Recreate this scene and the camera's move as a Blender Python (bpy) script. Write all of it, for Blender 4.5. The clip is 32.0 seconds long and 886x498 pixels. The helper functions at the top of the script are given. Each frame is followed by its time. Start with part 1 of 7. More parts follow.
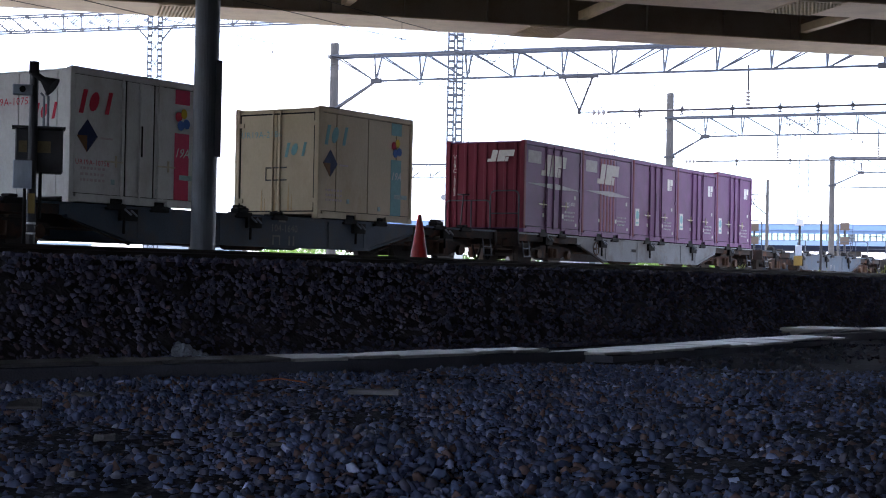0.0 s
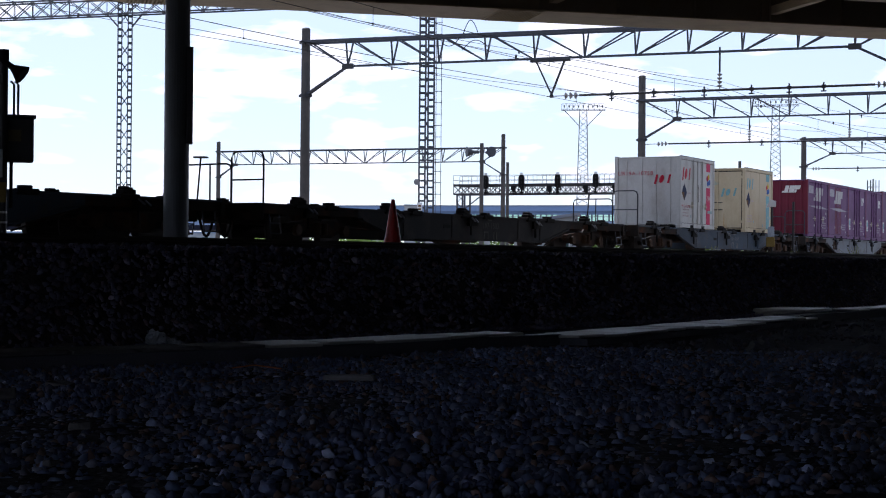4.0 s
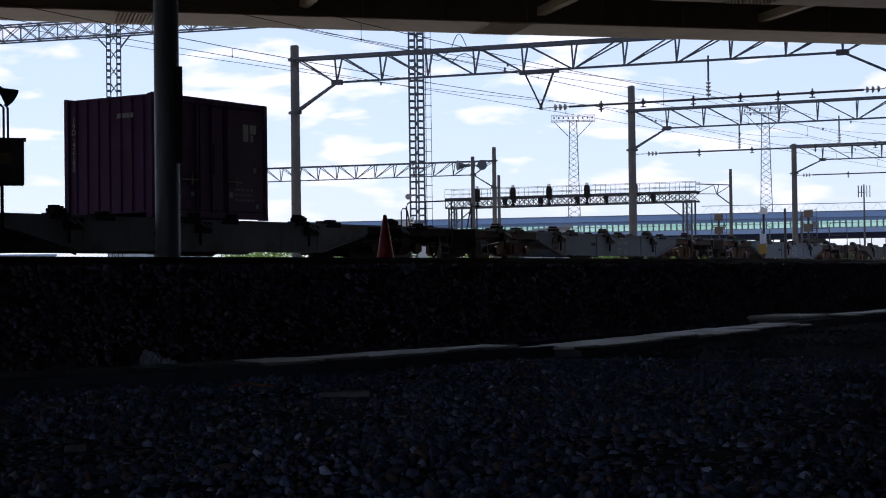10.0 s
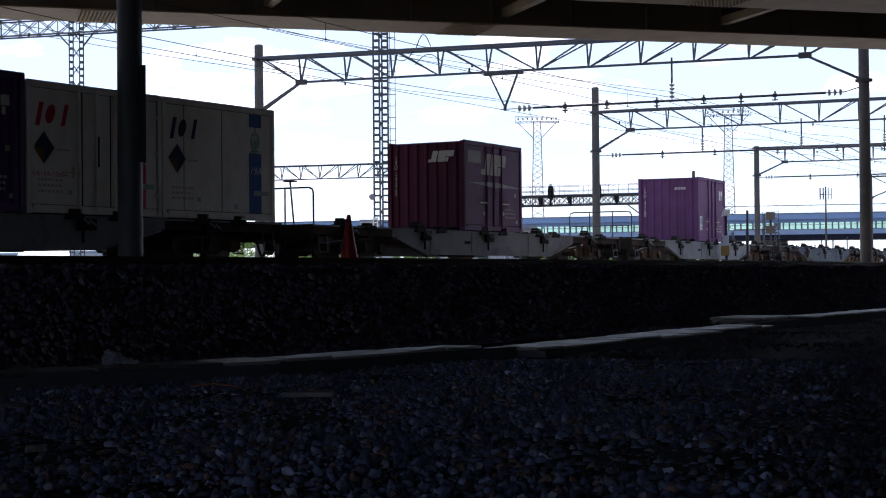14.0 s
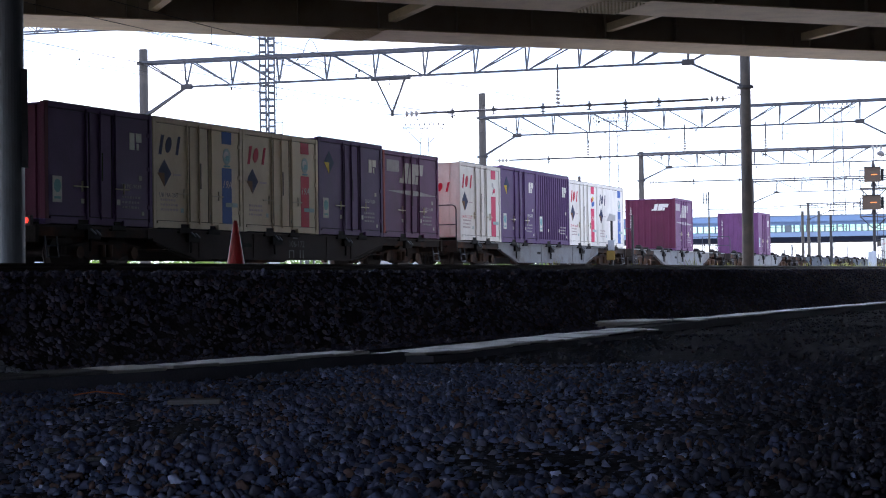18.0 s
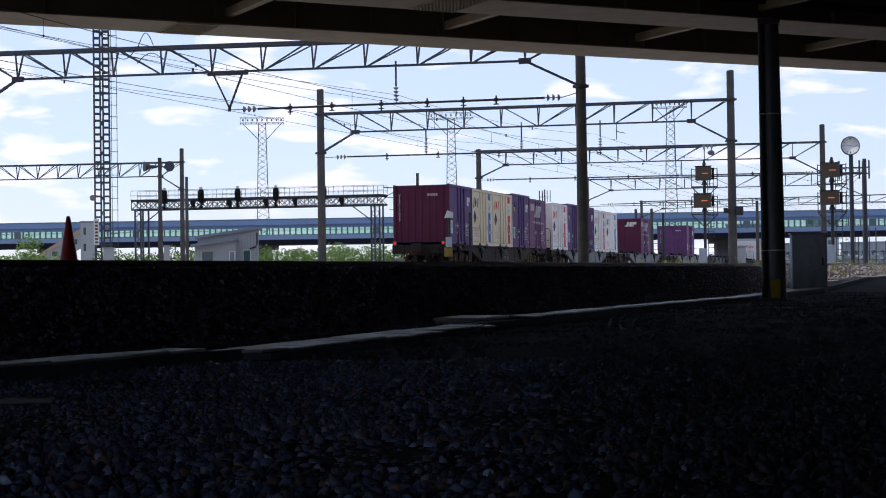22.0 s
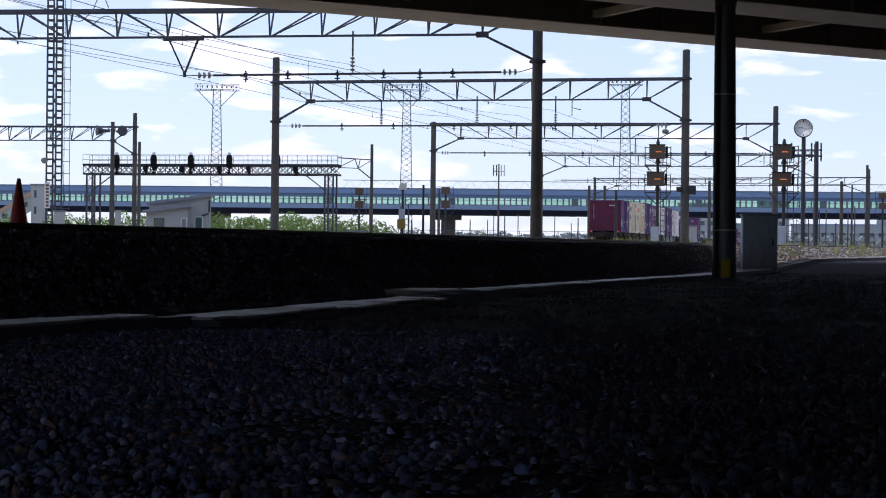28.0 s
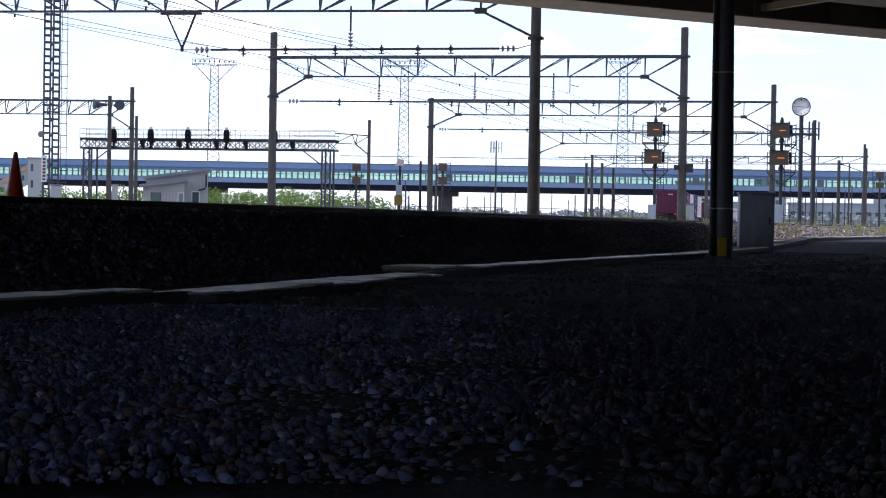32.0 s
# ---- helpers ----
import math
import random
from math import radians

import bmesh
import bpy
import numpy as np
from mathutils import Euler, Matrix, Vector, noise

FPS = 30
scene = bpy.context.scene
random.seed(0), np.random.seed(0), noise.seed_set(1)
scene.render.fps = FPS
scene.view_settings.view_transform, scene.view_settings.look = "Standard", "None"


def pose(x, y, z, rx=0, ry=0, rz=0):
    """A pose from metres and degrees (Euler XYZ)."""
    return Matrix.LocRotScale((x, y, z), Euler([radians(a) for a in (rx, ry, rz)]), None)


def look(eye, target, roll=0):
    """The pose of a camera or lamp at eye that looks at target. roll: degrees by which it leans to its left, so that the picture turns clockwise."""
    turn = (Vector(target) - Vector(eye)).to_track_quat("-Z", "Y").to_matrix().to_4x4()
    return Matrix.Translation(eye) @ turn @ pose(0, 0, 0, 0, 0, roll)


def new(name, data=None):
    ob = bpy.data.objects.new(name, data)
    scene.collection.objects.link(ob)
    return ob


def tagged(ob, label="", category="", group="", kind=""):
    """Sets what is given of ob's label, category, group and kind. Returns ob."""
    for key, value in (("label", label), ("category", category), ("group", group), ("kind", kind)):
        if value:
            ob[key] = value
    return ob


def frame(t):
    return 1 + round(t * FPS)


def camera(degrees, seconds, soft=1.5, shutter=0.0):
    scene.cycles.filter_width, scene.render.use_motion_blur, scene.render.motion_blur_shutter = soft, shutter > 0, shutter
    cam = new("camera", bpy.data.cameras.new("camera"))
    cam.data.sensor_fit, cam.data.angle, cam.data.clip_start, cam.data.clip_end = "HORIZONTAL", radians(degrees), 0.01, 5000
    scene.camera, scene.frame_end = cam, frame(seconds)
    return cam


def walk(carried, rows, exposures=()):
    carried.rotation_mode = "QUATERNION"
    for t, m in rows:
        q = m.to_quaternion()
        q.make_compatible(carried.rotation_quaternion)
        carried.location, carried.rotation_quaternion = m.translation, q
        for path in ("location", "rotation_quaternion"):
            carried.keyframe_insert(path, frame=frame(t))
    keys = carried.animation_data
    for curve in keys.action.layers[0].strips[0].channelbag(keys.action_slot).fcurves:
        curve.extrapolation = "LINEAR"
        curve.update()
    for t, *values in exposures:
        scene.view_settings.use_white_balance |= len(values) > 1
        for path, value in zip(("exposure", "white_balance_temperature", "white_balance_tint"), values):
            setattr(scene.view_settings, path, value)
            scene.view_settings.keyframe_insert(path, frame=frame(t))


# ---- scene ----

# ---------------------------------------------------------------- camera
cam = camera(30.7, 32.0, 1.08)
EYE = Vector((0, 0, 0.75))

# seconds, heading to the right of +y, tilt, lean (degrees)
PATH = [
    (0, -12.652, 0.975, 1.101), (0.5, -12.612, 0.945, 1.107), (1, -12.378, 0.849, 1.111),
    (1.5, -12.246, 0.849, 1.082), (2, -12.242, 0.640, 0.552), (2.5, -11.971, 0.567, 0.765),
    (3, -11.798, 0.438, 0.617), (3.5, -11.806, 0.447, 0.499), (5.5, -10.947, 0.292, 0.326),
    (6, -10.663, 0.084, 0.052), (6.5, -10.288, -0.101, -0.039), (7, -10.279, -0.234, -0.190),
    (7.5, -10.363, -0.018, 0.291), (8, -10.289, -0.011, 0.421), (8.5, -10.342, 0.259, 0.386),
    (9, -10.469, 1.050, -0.217), (9.5, -10.792, 0.873, -0.498), (10, -11.452, 0.943, -0.715),
    (10.5, -11.266, 0.830, -0.669), (11, -11.087, 0.836, -0.627), (11.5, -11.118, 1.137, -0.628),
    (12, -11.072, 1.180, -0.654), (12.5, -10.529, 1.213, -0.473), (13, -10.213, 1.206, -0.396),
    (13.5, -10.197, 0.985, -0.496), (15.5, -9.464, 0.928, -0.698), (16, -8.666, 0.988, -0.956),
    (16.5, -7.972, 1.019, -0.861), (17, -7.691, 0.888, -0.858), (17.5, -6.851, 0.901, -0.877),
    (18, -6.178, 1.091, -0.782), (18.5, -5.186, 1.029, -0.916), (19, -3.591, 0.967, -0.680),
    (19.5, -2.097, 1.097, -0.821), (20, -1.210, 0.902, -0.588), (20.5, -0.648, 0.889, -0.720),
    (21, -0.578, 0.814, -0.661), (21.5, -0.750, 0.964, -0.836), (22, -0.436, 0.894, -0.789),
    (22.5, -0.112, 0.850, -0.549), (23, -0.000, 1.063, -0.434), (23.5, 0.076, 0.818, -0.485),
    (24, 0.236, 0.681, -0.365), (24.5, 0.405, 0.678, -0.214), (25, 0.461, 0.634, -0.301),
    (25.5, 0.590, 0.483, -0.155), (26, 0.754, 0.357, 0.077), (26.5, 1.030, -0.136, 0.330),
    (28.5, 1.214, -0.081, 0.641), (29, 1.098, -0.197, 0.613), (29.5, 1.363, -0.350, 0.755),
    (30, 1.369, -0.542, 0.803), (30.5, 1.227, -0.635, 0.782), (31, 1.226, -0.732, 0.700),
    (31.5, 1.384, -0.810, 0.872), (32, 1.373, -0.926, 0.979),
]


def view(yaw, tilt, lean):
    a, e = radians(yaw), radians(tilt)
    way = Vector((math.sin(a) * math.cos(e), math.cos(a) * math.cos(e), math.sin(e)))
    return look(EYE, EYE + way, lean)


EXPOSURES = [(0, 1.85), (1, 2.05), (1.5, 1.65), (2, 1.05), (2.5, 0.5), (3, 0.15), (3.5, -0.05), (6, -0.33), (8, -0.22), (8.6, -0.35), (9, -0.42), (10, -0.38), (11, -0.28), (13, -0.33), (13.6, -0.25), (15.5, 1.35), (17, 1.4), (18, 1.2), (19, 0.32), (20, -0.12),
             (21, -0.38), (26, -0.4), (29, -0.25), (30, -0.15), (32, 0.08)]
walk(cam, [(t, view(a, b, c)) for t, a, b, c in PATH], [(t, e, 5980, 19) for t, e in EXPOSURES])

# ---------------------------------------------------------------- light
SUN_AZ, SUN_EL = -35.0, 52.0
world = bpy.data.worlds.new("sky")
scene.world = world
world.use_nodes = True


def build_sky():
    nt = world.node_tree
    nt.nodes.clear()
    out = nt.nodes.new("ShaderNodeOutputWorld")
    bg = nt.nodes.new("ShaderNodeBackground")
    sky = nt.nodes.new("ShaderNodeTexSky")
    sky.sky_type = "NISHITA"
    sky.sun_disc = False
    sky.sun_elevation = radians(SUN_EL)
    sky.sun_rotation = radians(SUN_AZ)
    sky.air_density, sky.dust_density, sky.ozone_density = 1.0, 0.3, 1.2
    bg.inputs["Strength"].default_value = 0.15
    co = nt.nodes.new("ShaderNodeTexCoord")
    mp = nt.nodes.new("ShaderNodeMapping")
    mp.inputs["Scale"].default_value = (15.0, 15.0, 55.0)
    mp.inputs["Location"].default_value = (3.3, 0.4, 0.7)
    nz = nt.nodes.new("ShaderNodeTexNoise")
    nz.inputs["Scale"].default_value = 1.0
    nz.inputs["Detail"].default_value = 6.0
    nz.inputs["Roughness"].default_value = 0.5
    nz.inputs["Distortion"].default_value = 0.25
    ramp = nt.nodes.new("ShaderNodeValToRGB")
    ramp.color_ramp.elements[0].position = 0.53
    ramp.color_ramp.elements[1].position = 0.61
    mix = nt.nodes.new("ShaderNodeMixRGB")
    mix.inputs["Color2"].default_value = (9.0, 9.15, 9.5, 1)
    nt.links.new(co.outputs["Generated"], mp.inputs["Vector"])
    nt.links.new(mp.outputs["Vector"], nz.inputs["Vector"])
    nt.links.new(nz.outputs["Fac"], ramp.inputs["Fac"])
    nt.links.new(ramp.outputs["Color"], mix.inputs["Fac"])
    veil = nt.nodes.new("ShaderNodeMixRGB")
    veil.inputs["Fac"].default_value = 0.62
    veil.inputs["Color2"].default_value = (6.4, 7.4, 8.6, 1)
    nt.links.new(sky.outputs["Color"], veil.inputs["Color1"])
    nt.links.new(veil.outputs["Color"], mix.inputs["Color1"])
    nt.links.new(mix.outputs["Color"], bg.inputs["Color"])
    nt.links.new(bg.outputs["Background"], out.inputs["Surface"])


build_sky()
lamp = bpy.data.lights.new("sun", "SUN")
lamp.energy, lamp.angle, lamp.color = 3.8, radians(0.5), (1.0, 0.95, 0.87)
sun = new("sun", lamp)
sa, se = radians(SUN_AZ), radians(SUN_EL)
sun_way = Vector((math.sin(sa) * math.cos(se), math.cos(sa) * math.cos(se), math.sin(se)))
sun.matrix_basis = look(sun_way * 200, Vector((0, 0, 0)))

# ---------------------------------------------------------------- materials


def material(name, base, rough=0.6, metal=0.0, vary=0.12, scale=8.0, fine=60.0, bump=0.15, stain=None, stain_amount=0.0,
             stain_scale=1.5, by_object=0.0, by_island=0.0, glow=None, glow_strength=0.0, stretch=(1, 1, 1), gloss=0.5):
    m = bpy.data.materials.new(name)
    m.use_nodes = True
    nt = m.node_tree
    b = nt.nodes["Principled BSDF"]
    b.inputs["Roughness"].default_value = rough
    b.inputs["Metallic"].default_value = metal
    b.inputs["Specular IOR Level"].default_value = gloss
    co = nt.nodes.new("ShaderNodeTexCoord")
    mp = nt.nodes.new("ShaderNodeMapping")
    mp.inputs["Scale"].default_value = stretch
    nt.links.new(co.outputs["Object"], mp.inputs["Vector"])
    n1 = nt.nodes.new("ShaderNodeTexNoise")
    n1.inputs["Scale"].default_value = scale
    n1.inputs["Detail"].default_value = 5
    n2 = nt.nodes.new("ShaderNodeTexNoise")
    n2.inputs["Scale"].default_value = fine
    n2.inputs["Detail"].default_value = 3
    for n in (n1, n2):
        nt.links.new(mp.outputs["Vector"], n.inputs["Vector"])
    add = nt.nodes.new("ShaderNodeMath")
    add.operation = "ADD"
    nt.links.new(n1.outputs["Fac"], add.inputs[0])
    nt.links.new(n2.outputs["Fac"], add.inputs[1])
    rng = nt.nodes.new("ShaderNodeMapRange")
    rng.inputs["From Min"].default_value, rng.inputs["From Max"].default_value = 0.6, 1.4
    rng.inputs["To Min"].default_value, rng.inputs["To Max"].default_value = 1 - vary, 1 + vary
    nt.links.new(add.outputs[0], rng.inputs["Value"])
    value = rng.outputs["Result"]
    for amount, kind in ((by_object, "o"), (by_island, "i")):
        if amount:
            if kind == "o":
                src = nt.nodes.new("ShaderNodeObjectInfo").outputs["Random"]
            else:
                src = nt.nodes.new("ShaderNodeNewGeometry").outputs["Random Per Island"]
            r2 = nt.nodes.new("ShaderNodeMapRange")
            r2.inputs["To Min"].default_value, r2.inputs["To Max"].default_value = 1 - amount, 1 + amount
            nt.links.new(src, r2.inputs["Value"])
            mu = nt.nodes.new("ShaderNodeMath")
            mu.operation = "MULTIPLY"
            nt.links.new(value, mu.inputs[0])
            nt.links.new(r2.outputs["Result"], mu.inputs[1])
            value = mu.outputs[0]
    mul = nt.nodes.new("ShaderNodeVectorMath")
    mul.operation = "SCALE"
    mul.inputs[0].default_value = base
    nt.links.new(value, mul.inputs["Scale"])
    colour = mul.outputs["Vector"]
    if stain:
        n3 = nt.nodes.new("ShaderNodeTexNoise")
        n3.inputs["Scale"].default_value = stain_scale
        n3.inputs["Detail"].default_value = 6
        n3.inputs["Roughness"].default_value = 0.65
        nt.links.new(mp.outputs["Vector"], n3.inputs["Vector"])
        rp = nt.nodes.new("ShaderNodeValToRGB")
        rp.color_ramp.elements[0].position = 0.48
        rp.color_ramp.elements[1].position = 0.72
        rp.color_ramp.elements[1].color = (stain_amount, stain_amount, stain_amount, 1)
        nt.links.new(n3.outputs["Fac"], rp.inputs["Fac"])
        mx = nt.nodes.new("ShaderNodeMixRGB")
        nt.links.new(rp.outputs["Color"], mx.inputs["Fac"])
        nt.links.new(colour, mx.inputs["Color1"])
        mx.inputs["Color2"].default_value = (*stain, 1)
        colour = mx.outputs["Color"]
    nt.links.new(colour, b.inputs["Base Color"])
    if bump:
        bp = nt.nodes.new("ShaderNodeBump")
        bp.inputs["Strength"].default_value = bump
        bp.inputs["Distance"].default_value = 0.02
        nt.links.new(add.outputs[0], bp.inputs["Height"])
        nt.links.new(bp.outputs["Normal"], b.inputs["Normal"])
    if glow:
        b.inputs["Emission Color"].default_value = (*glow, 1)
        b.inputs["Emission Strength"].default_value = glow_strength
    return m


RUST = (0.16, 0.06, 0.025)
M = {
    # near gravel is darkened for the overpass shade, yard gravel lightened for sun bounce
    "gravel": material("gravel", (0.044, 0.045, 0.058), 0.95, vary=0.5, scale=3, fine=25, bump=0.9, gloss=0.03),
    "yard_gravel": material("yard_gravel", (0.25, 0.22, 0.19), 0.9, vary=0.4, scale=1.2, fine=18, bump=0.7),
    "bank_ground": material("dark_bank_gravel", (0.075, 0.068, 0.078), 0.95, vary=0.4, scale=3, fine=25, bump=0.9, gloss=0.2),
    "lid_dark": material("dark_lid_concrete", (0.10, 0.10, 0.105), 0.8, vary=0.3, scale=6, fine=50, bump=0.4),
    "brass": material("worn_brass", (0.55, 0.5, 0.38), 0.35, 0.6, vary=0.15, bump=0),
    "concrete": material("concrete", (0.36, 0.35, 0.33), 0.8, vary=0.18, scale=3, fine=45, stain=(0.14, 0.13, 0.12), stain_amount=0.6),
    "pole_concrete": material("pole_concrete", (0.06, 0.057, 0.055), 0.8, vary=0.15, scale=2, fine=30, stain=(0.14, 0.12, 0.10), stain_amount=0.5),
    "flange": material("cream_flange_paint", (0.6, 0.5, 0.31), 0.5, vary=0.12, scale=2, fine=25, stain=(0.3, 0.22, 0.13), stain_amount=0.4),
    "girder": material("painted_girder", (0.26, 0.225, 0.17), 0.55, vary=0.12, scale=2, fine=25, stain=RUST, stain_amount=0.35),
    "deck": material("deck_concrete", (0.2, 0.195, 0.19), 0.85, vary=0.2, scale=1.5, fine=20),
    "column": material("column_steel", (0.09, 0.105, 0.125), 0.5, vary=0.12, scale=3, fine=40, stain=(0.06, 0.052, 0.048), stain_amount=0.5),
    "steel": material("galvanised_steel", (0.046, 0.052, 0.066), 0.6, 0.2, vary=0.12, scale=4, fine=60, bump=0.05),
    "dark_steel": material("dark_steel", (0.035, 0.035, 0.04), 0.55, 0.3, vary=0.2, scale=5, fine=50),
    "axle": material("rusty_axle_box", (0.07, 0.042, 0.028), 0.7, 0.1, vary=0.3, scale=8, fine=50, gloss=0.1),
    "rail": material("rail_steel", (0.045, 0.036, 0.033), 0.6, 0.5, vary=0.2, scale=6, fine=60),
    "rail_top": material("worn_rail_head", (0.45, 0.44, 0.43), 0.25, 0.95, vary=0.1, scale=3, fine=60, bump=0.02),
    "wine": material("wine_red_paint", (0.15, 0.026, 0.045), 0.55, vary=0.14, scale=2, fine=30, stain=(0.10, 0.03, 0.03), stain_amount=0.4, by_object=0.1, gloss=0.1),
    # brightened red for an unseen end, to bounce pink onto the white container ahead
    "bounce_red": material("red_bounce_paint", (0.34, 0.045, 0.04), 0.5, vary=0.14, scale=2, fine=30, stain=(0.2, 0.04, 0.03), stain_amount=0.4, gloss=0.15),
    "dark_wine": material("dark_wine_paint", (0.105, 0.026, 0.056), 0.55, vary=0.16, scale=2, fine=30, stain=(0.07, 0.03, 0.035), stain_amount=0.4, gloss=0.1),
    # the wine red paint with blue sky reflection mixed into its colour
    "violet": material("sky_tinted_wine_paint", (0.14, 0.06, 0.152), 0.5, vary=0.2, scale=2, fine=30, stain=(0.075, 0.045, 0.07), stain_amount=0.5, by_object=0.1, gloss=0.1),
    "roof_edge": material("dark_roof_edge", (0.03, 0.033, 0.045), 0.6, vary=0.2, scale=3, fine=30),
    "brass_dull": material("rust_yellow_band", (0.13, 0.10, 0.045), 0.7, vary=0.4, scale=6, fine=40),
    "dull_concrete": material("dull_concrete", (0.17, 0.17, 0.18), 0.8, vary=0.2, scale=6, fine=50),
    "violet_blue": material("blue_purple_paint", (0.09, 0.046, 0.15), 0.5, vary=0.14, scale=2, fine=30, stain=(0.06, 0.035, 0.08), stain_amount=0.4, by_object=0.1, gloss=0.1),
    "cream": material("cream_paint", (0.68, 0.60, 0.43), 0.5, vary=0.05, scale=2, fine=25, stain=(0.42, 0.3, 0.17), stain_amount=0.4, stain_scale=1.2, gloss=0.12, stretch=(1, 1, 0.55)),
    "white": material("white_paint", (0.75, 0.74, 0.71), 0.4, vary=0.07, scale=2, fine=25, stain=(0.42, 0.38, 0.33), stain_amount=0.4, gloss=0.12, stretch=(1, 1, 0.6)),
    # white and cream toned down for wagon -1, to offset the high exposure there
    "dim_white": material("dim_white_paint", (0.60, 0.61, 0.60), 0.45, vary=0.1, scale=2, fine=25, stain=(0.34, 0.31, 0.28), stain_amount=0.5, gloss=0.12, stretch=(1, 1, 0.6)),
    "dim_cream": material("dim_cream_paint", (0.56, 0.48, 0.33), 0.5, vary=0.07, scale=2, fine=25, stain=(0.36, 0.25, 0.13), stain_amount=0.5, stain_scale=1.2, gloss=0.12, stretch=(1, 1, 0.55)),
    "wagon_grey": material("grey_wagon_paint", (0.18, 0.195, 0.215), 0.55, vary=0.2, scale=2, fine=25, stain=(0.09, 0.07, 0.06), stain_amount=0.7, gloss=0.1),
    "wagon_blue": material("blue_grey_wagon_paint", (0.045, 0.066, 0.095), 0.55, vary=0.2, scale=2, fine=25, stain=(0.07, 0.06, 0.055), stain_amount=0.7, gloss=0.1),
    "under": material("grimy_underframe", (0.03, 0.026, 0.024), 0.8, vary=0.3, scale=5, fine=40, stain=RUST, stain_amount=0.5, gloss=0.1),
    "cone_red": material("red_plastic", (0.38, 0.014, 0.012), 0.38, vary=0.1, scale=6, fine=40),
    "via_blue": material("blue_cladding", (0.15, 0.245, 0.43), 0.5, vary=0.08, scale=0.2, fine=2),
    "via_wall": material("pale_cladding", (0.20, 0.29, 0.45), 0.5, vary=0.08, scale=0.2, fine=2),
    "glass": material("window_glass", (0.05, 0.09, 0.09), 0.08, vary=0.1, scale=0.3, fine=2, bump=0),
    "leaf": material("foliage", (0.065, 0.11, 0.03), 0.6, vary=0.3, scale=0.6, fine=8, by_island=0.5),
    "grass": material("dry_grass", (0.16, 0.17, 0.06), 0.7, vary=0.4, scale=0.8, fine=9, by_island=0.4),
    "asphalt": material("asphalt_edge", (0.085, 0.09, 0.115), 0.85, vary=0.2, scale=4, fine=60, bump=0.3),
    "lid": material("trough_lid_concrete", (0.42, 0.41, 0.39), 0.42, vary=0.14, scale=5, fine=50, bump=0.12, stain=(0.2, 0.19, 0.18), stain_amount=0.5, by_object=0.15),
    "red_mark": material("red_marking", (0.50, 0.03, 0.06), 0.45, vary=0.1, bump=0, gloss=0.05),
    "pink_mark": material("pink_stripe", (0.62, 0.06, 0.14), 0.45, vary=0.12, bump=0, gloss=0.05),
    "blue_mark": material("blue_marking", (0.05, 0.13, 0.42), 0.45, vary=0.1, bump=0, gloss=0.05),
    "teal_mark": material("faded_teal_marking", (0.20, 0.40, 0.44), 0.5, vary=0.15, bump=0, gloss=0.05),
    "yellow_mark": material("yellow_marking", (0.60, 0.42, 0.04), 0.5, vary=0.15, bump=0, gloss=0.05),
    "brown_mark": material("brown_marking", (0.14, 0.07, 0.03), 0.5, vary=0.15, bump=0, gloss=0.05),
    "navy_mark": material("navy_marking", (0.02, 0.03, 0.08), 0.5, vary=0.15, bump=0, gloss=0.05),
    "white_mark": material("white_marking", (0.62, 0.62, 0.60), 0.5, vary=0.15, bump=0, gloss=0.05),
    "black": material("black_rubber", (0.011, 0.011, 0.012), 0.8, vary=0.2, gloss=0.15),
    "tail_red": material("red_tail_lamp", (0.5, 0.02, 0.01), 0.3, vary=0.02, bump=0, glow=(1.0, 0.05, 0.02), glow_strength=0.6),
    "orange_led": material("orange_display", (0.3, 0.08, 0.01), 0.4, vary=0.02, bump=0, glow=(1.0, 0.25, 0.05), glow_strength=0.9),
    "sign_box": material("brown_sign_box", (0.075, 0.052, 0.036), 0.5, vary=0.1),
    "hut_wall": material("pale_hut_siding", (0.33, 0.35, 0.36), 0.6, vary=0.08, scale=1, fine=10),
    "hut_roof": material("grey_hut_roof", (0.17, 0.19, 0.23), 0.5, vary=0.1, scale=1, fine=10),
    "roof_tan": material("tan_roof", (0.38, 0.27, 0.2), 0.7, vary=0.12, scale=1, fine=8),
    "cabinet": material("weathered_grey_cabinet", (0.37, 0.43, 0.52), 0.55, vary=0.18, scale=1.6, fine=25, stain=(0.16, 0.17, 0.18), stain_amount=0.7, stretch=(1, 1, 0.3)),
    "porcelain": material("insulator_porcelain", (0.25, 0.24, 0.23), 0.3, vary=0.05, bump=0),
    "clock_face": material("clock_face", (0.88, 0.88, 0.86), 0.4, vary=0.03, bump=0),
    "trunk": material("bark", (0.09, 0.065, 0.045), 0.85, vary=0.3, scale=3, fine=25),
    "lamp_white": material("white_enamel", (0.6, 0.62, 0.63), 0.4, vary=0.06, bump=0),
    "box_yellow": material("faded_yellow_paint", (0.22, 0.15, 0.03), 0.55, vary=0.15, scale=6, fine=40),
    # the haze of distance is put into this base colour
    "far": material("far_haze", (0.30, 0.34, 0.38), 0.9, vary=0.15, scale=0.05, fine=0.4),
}



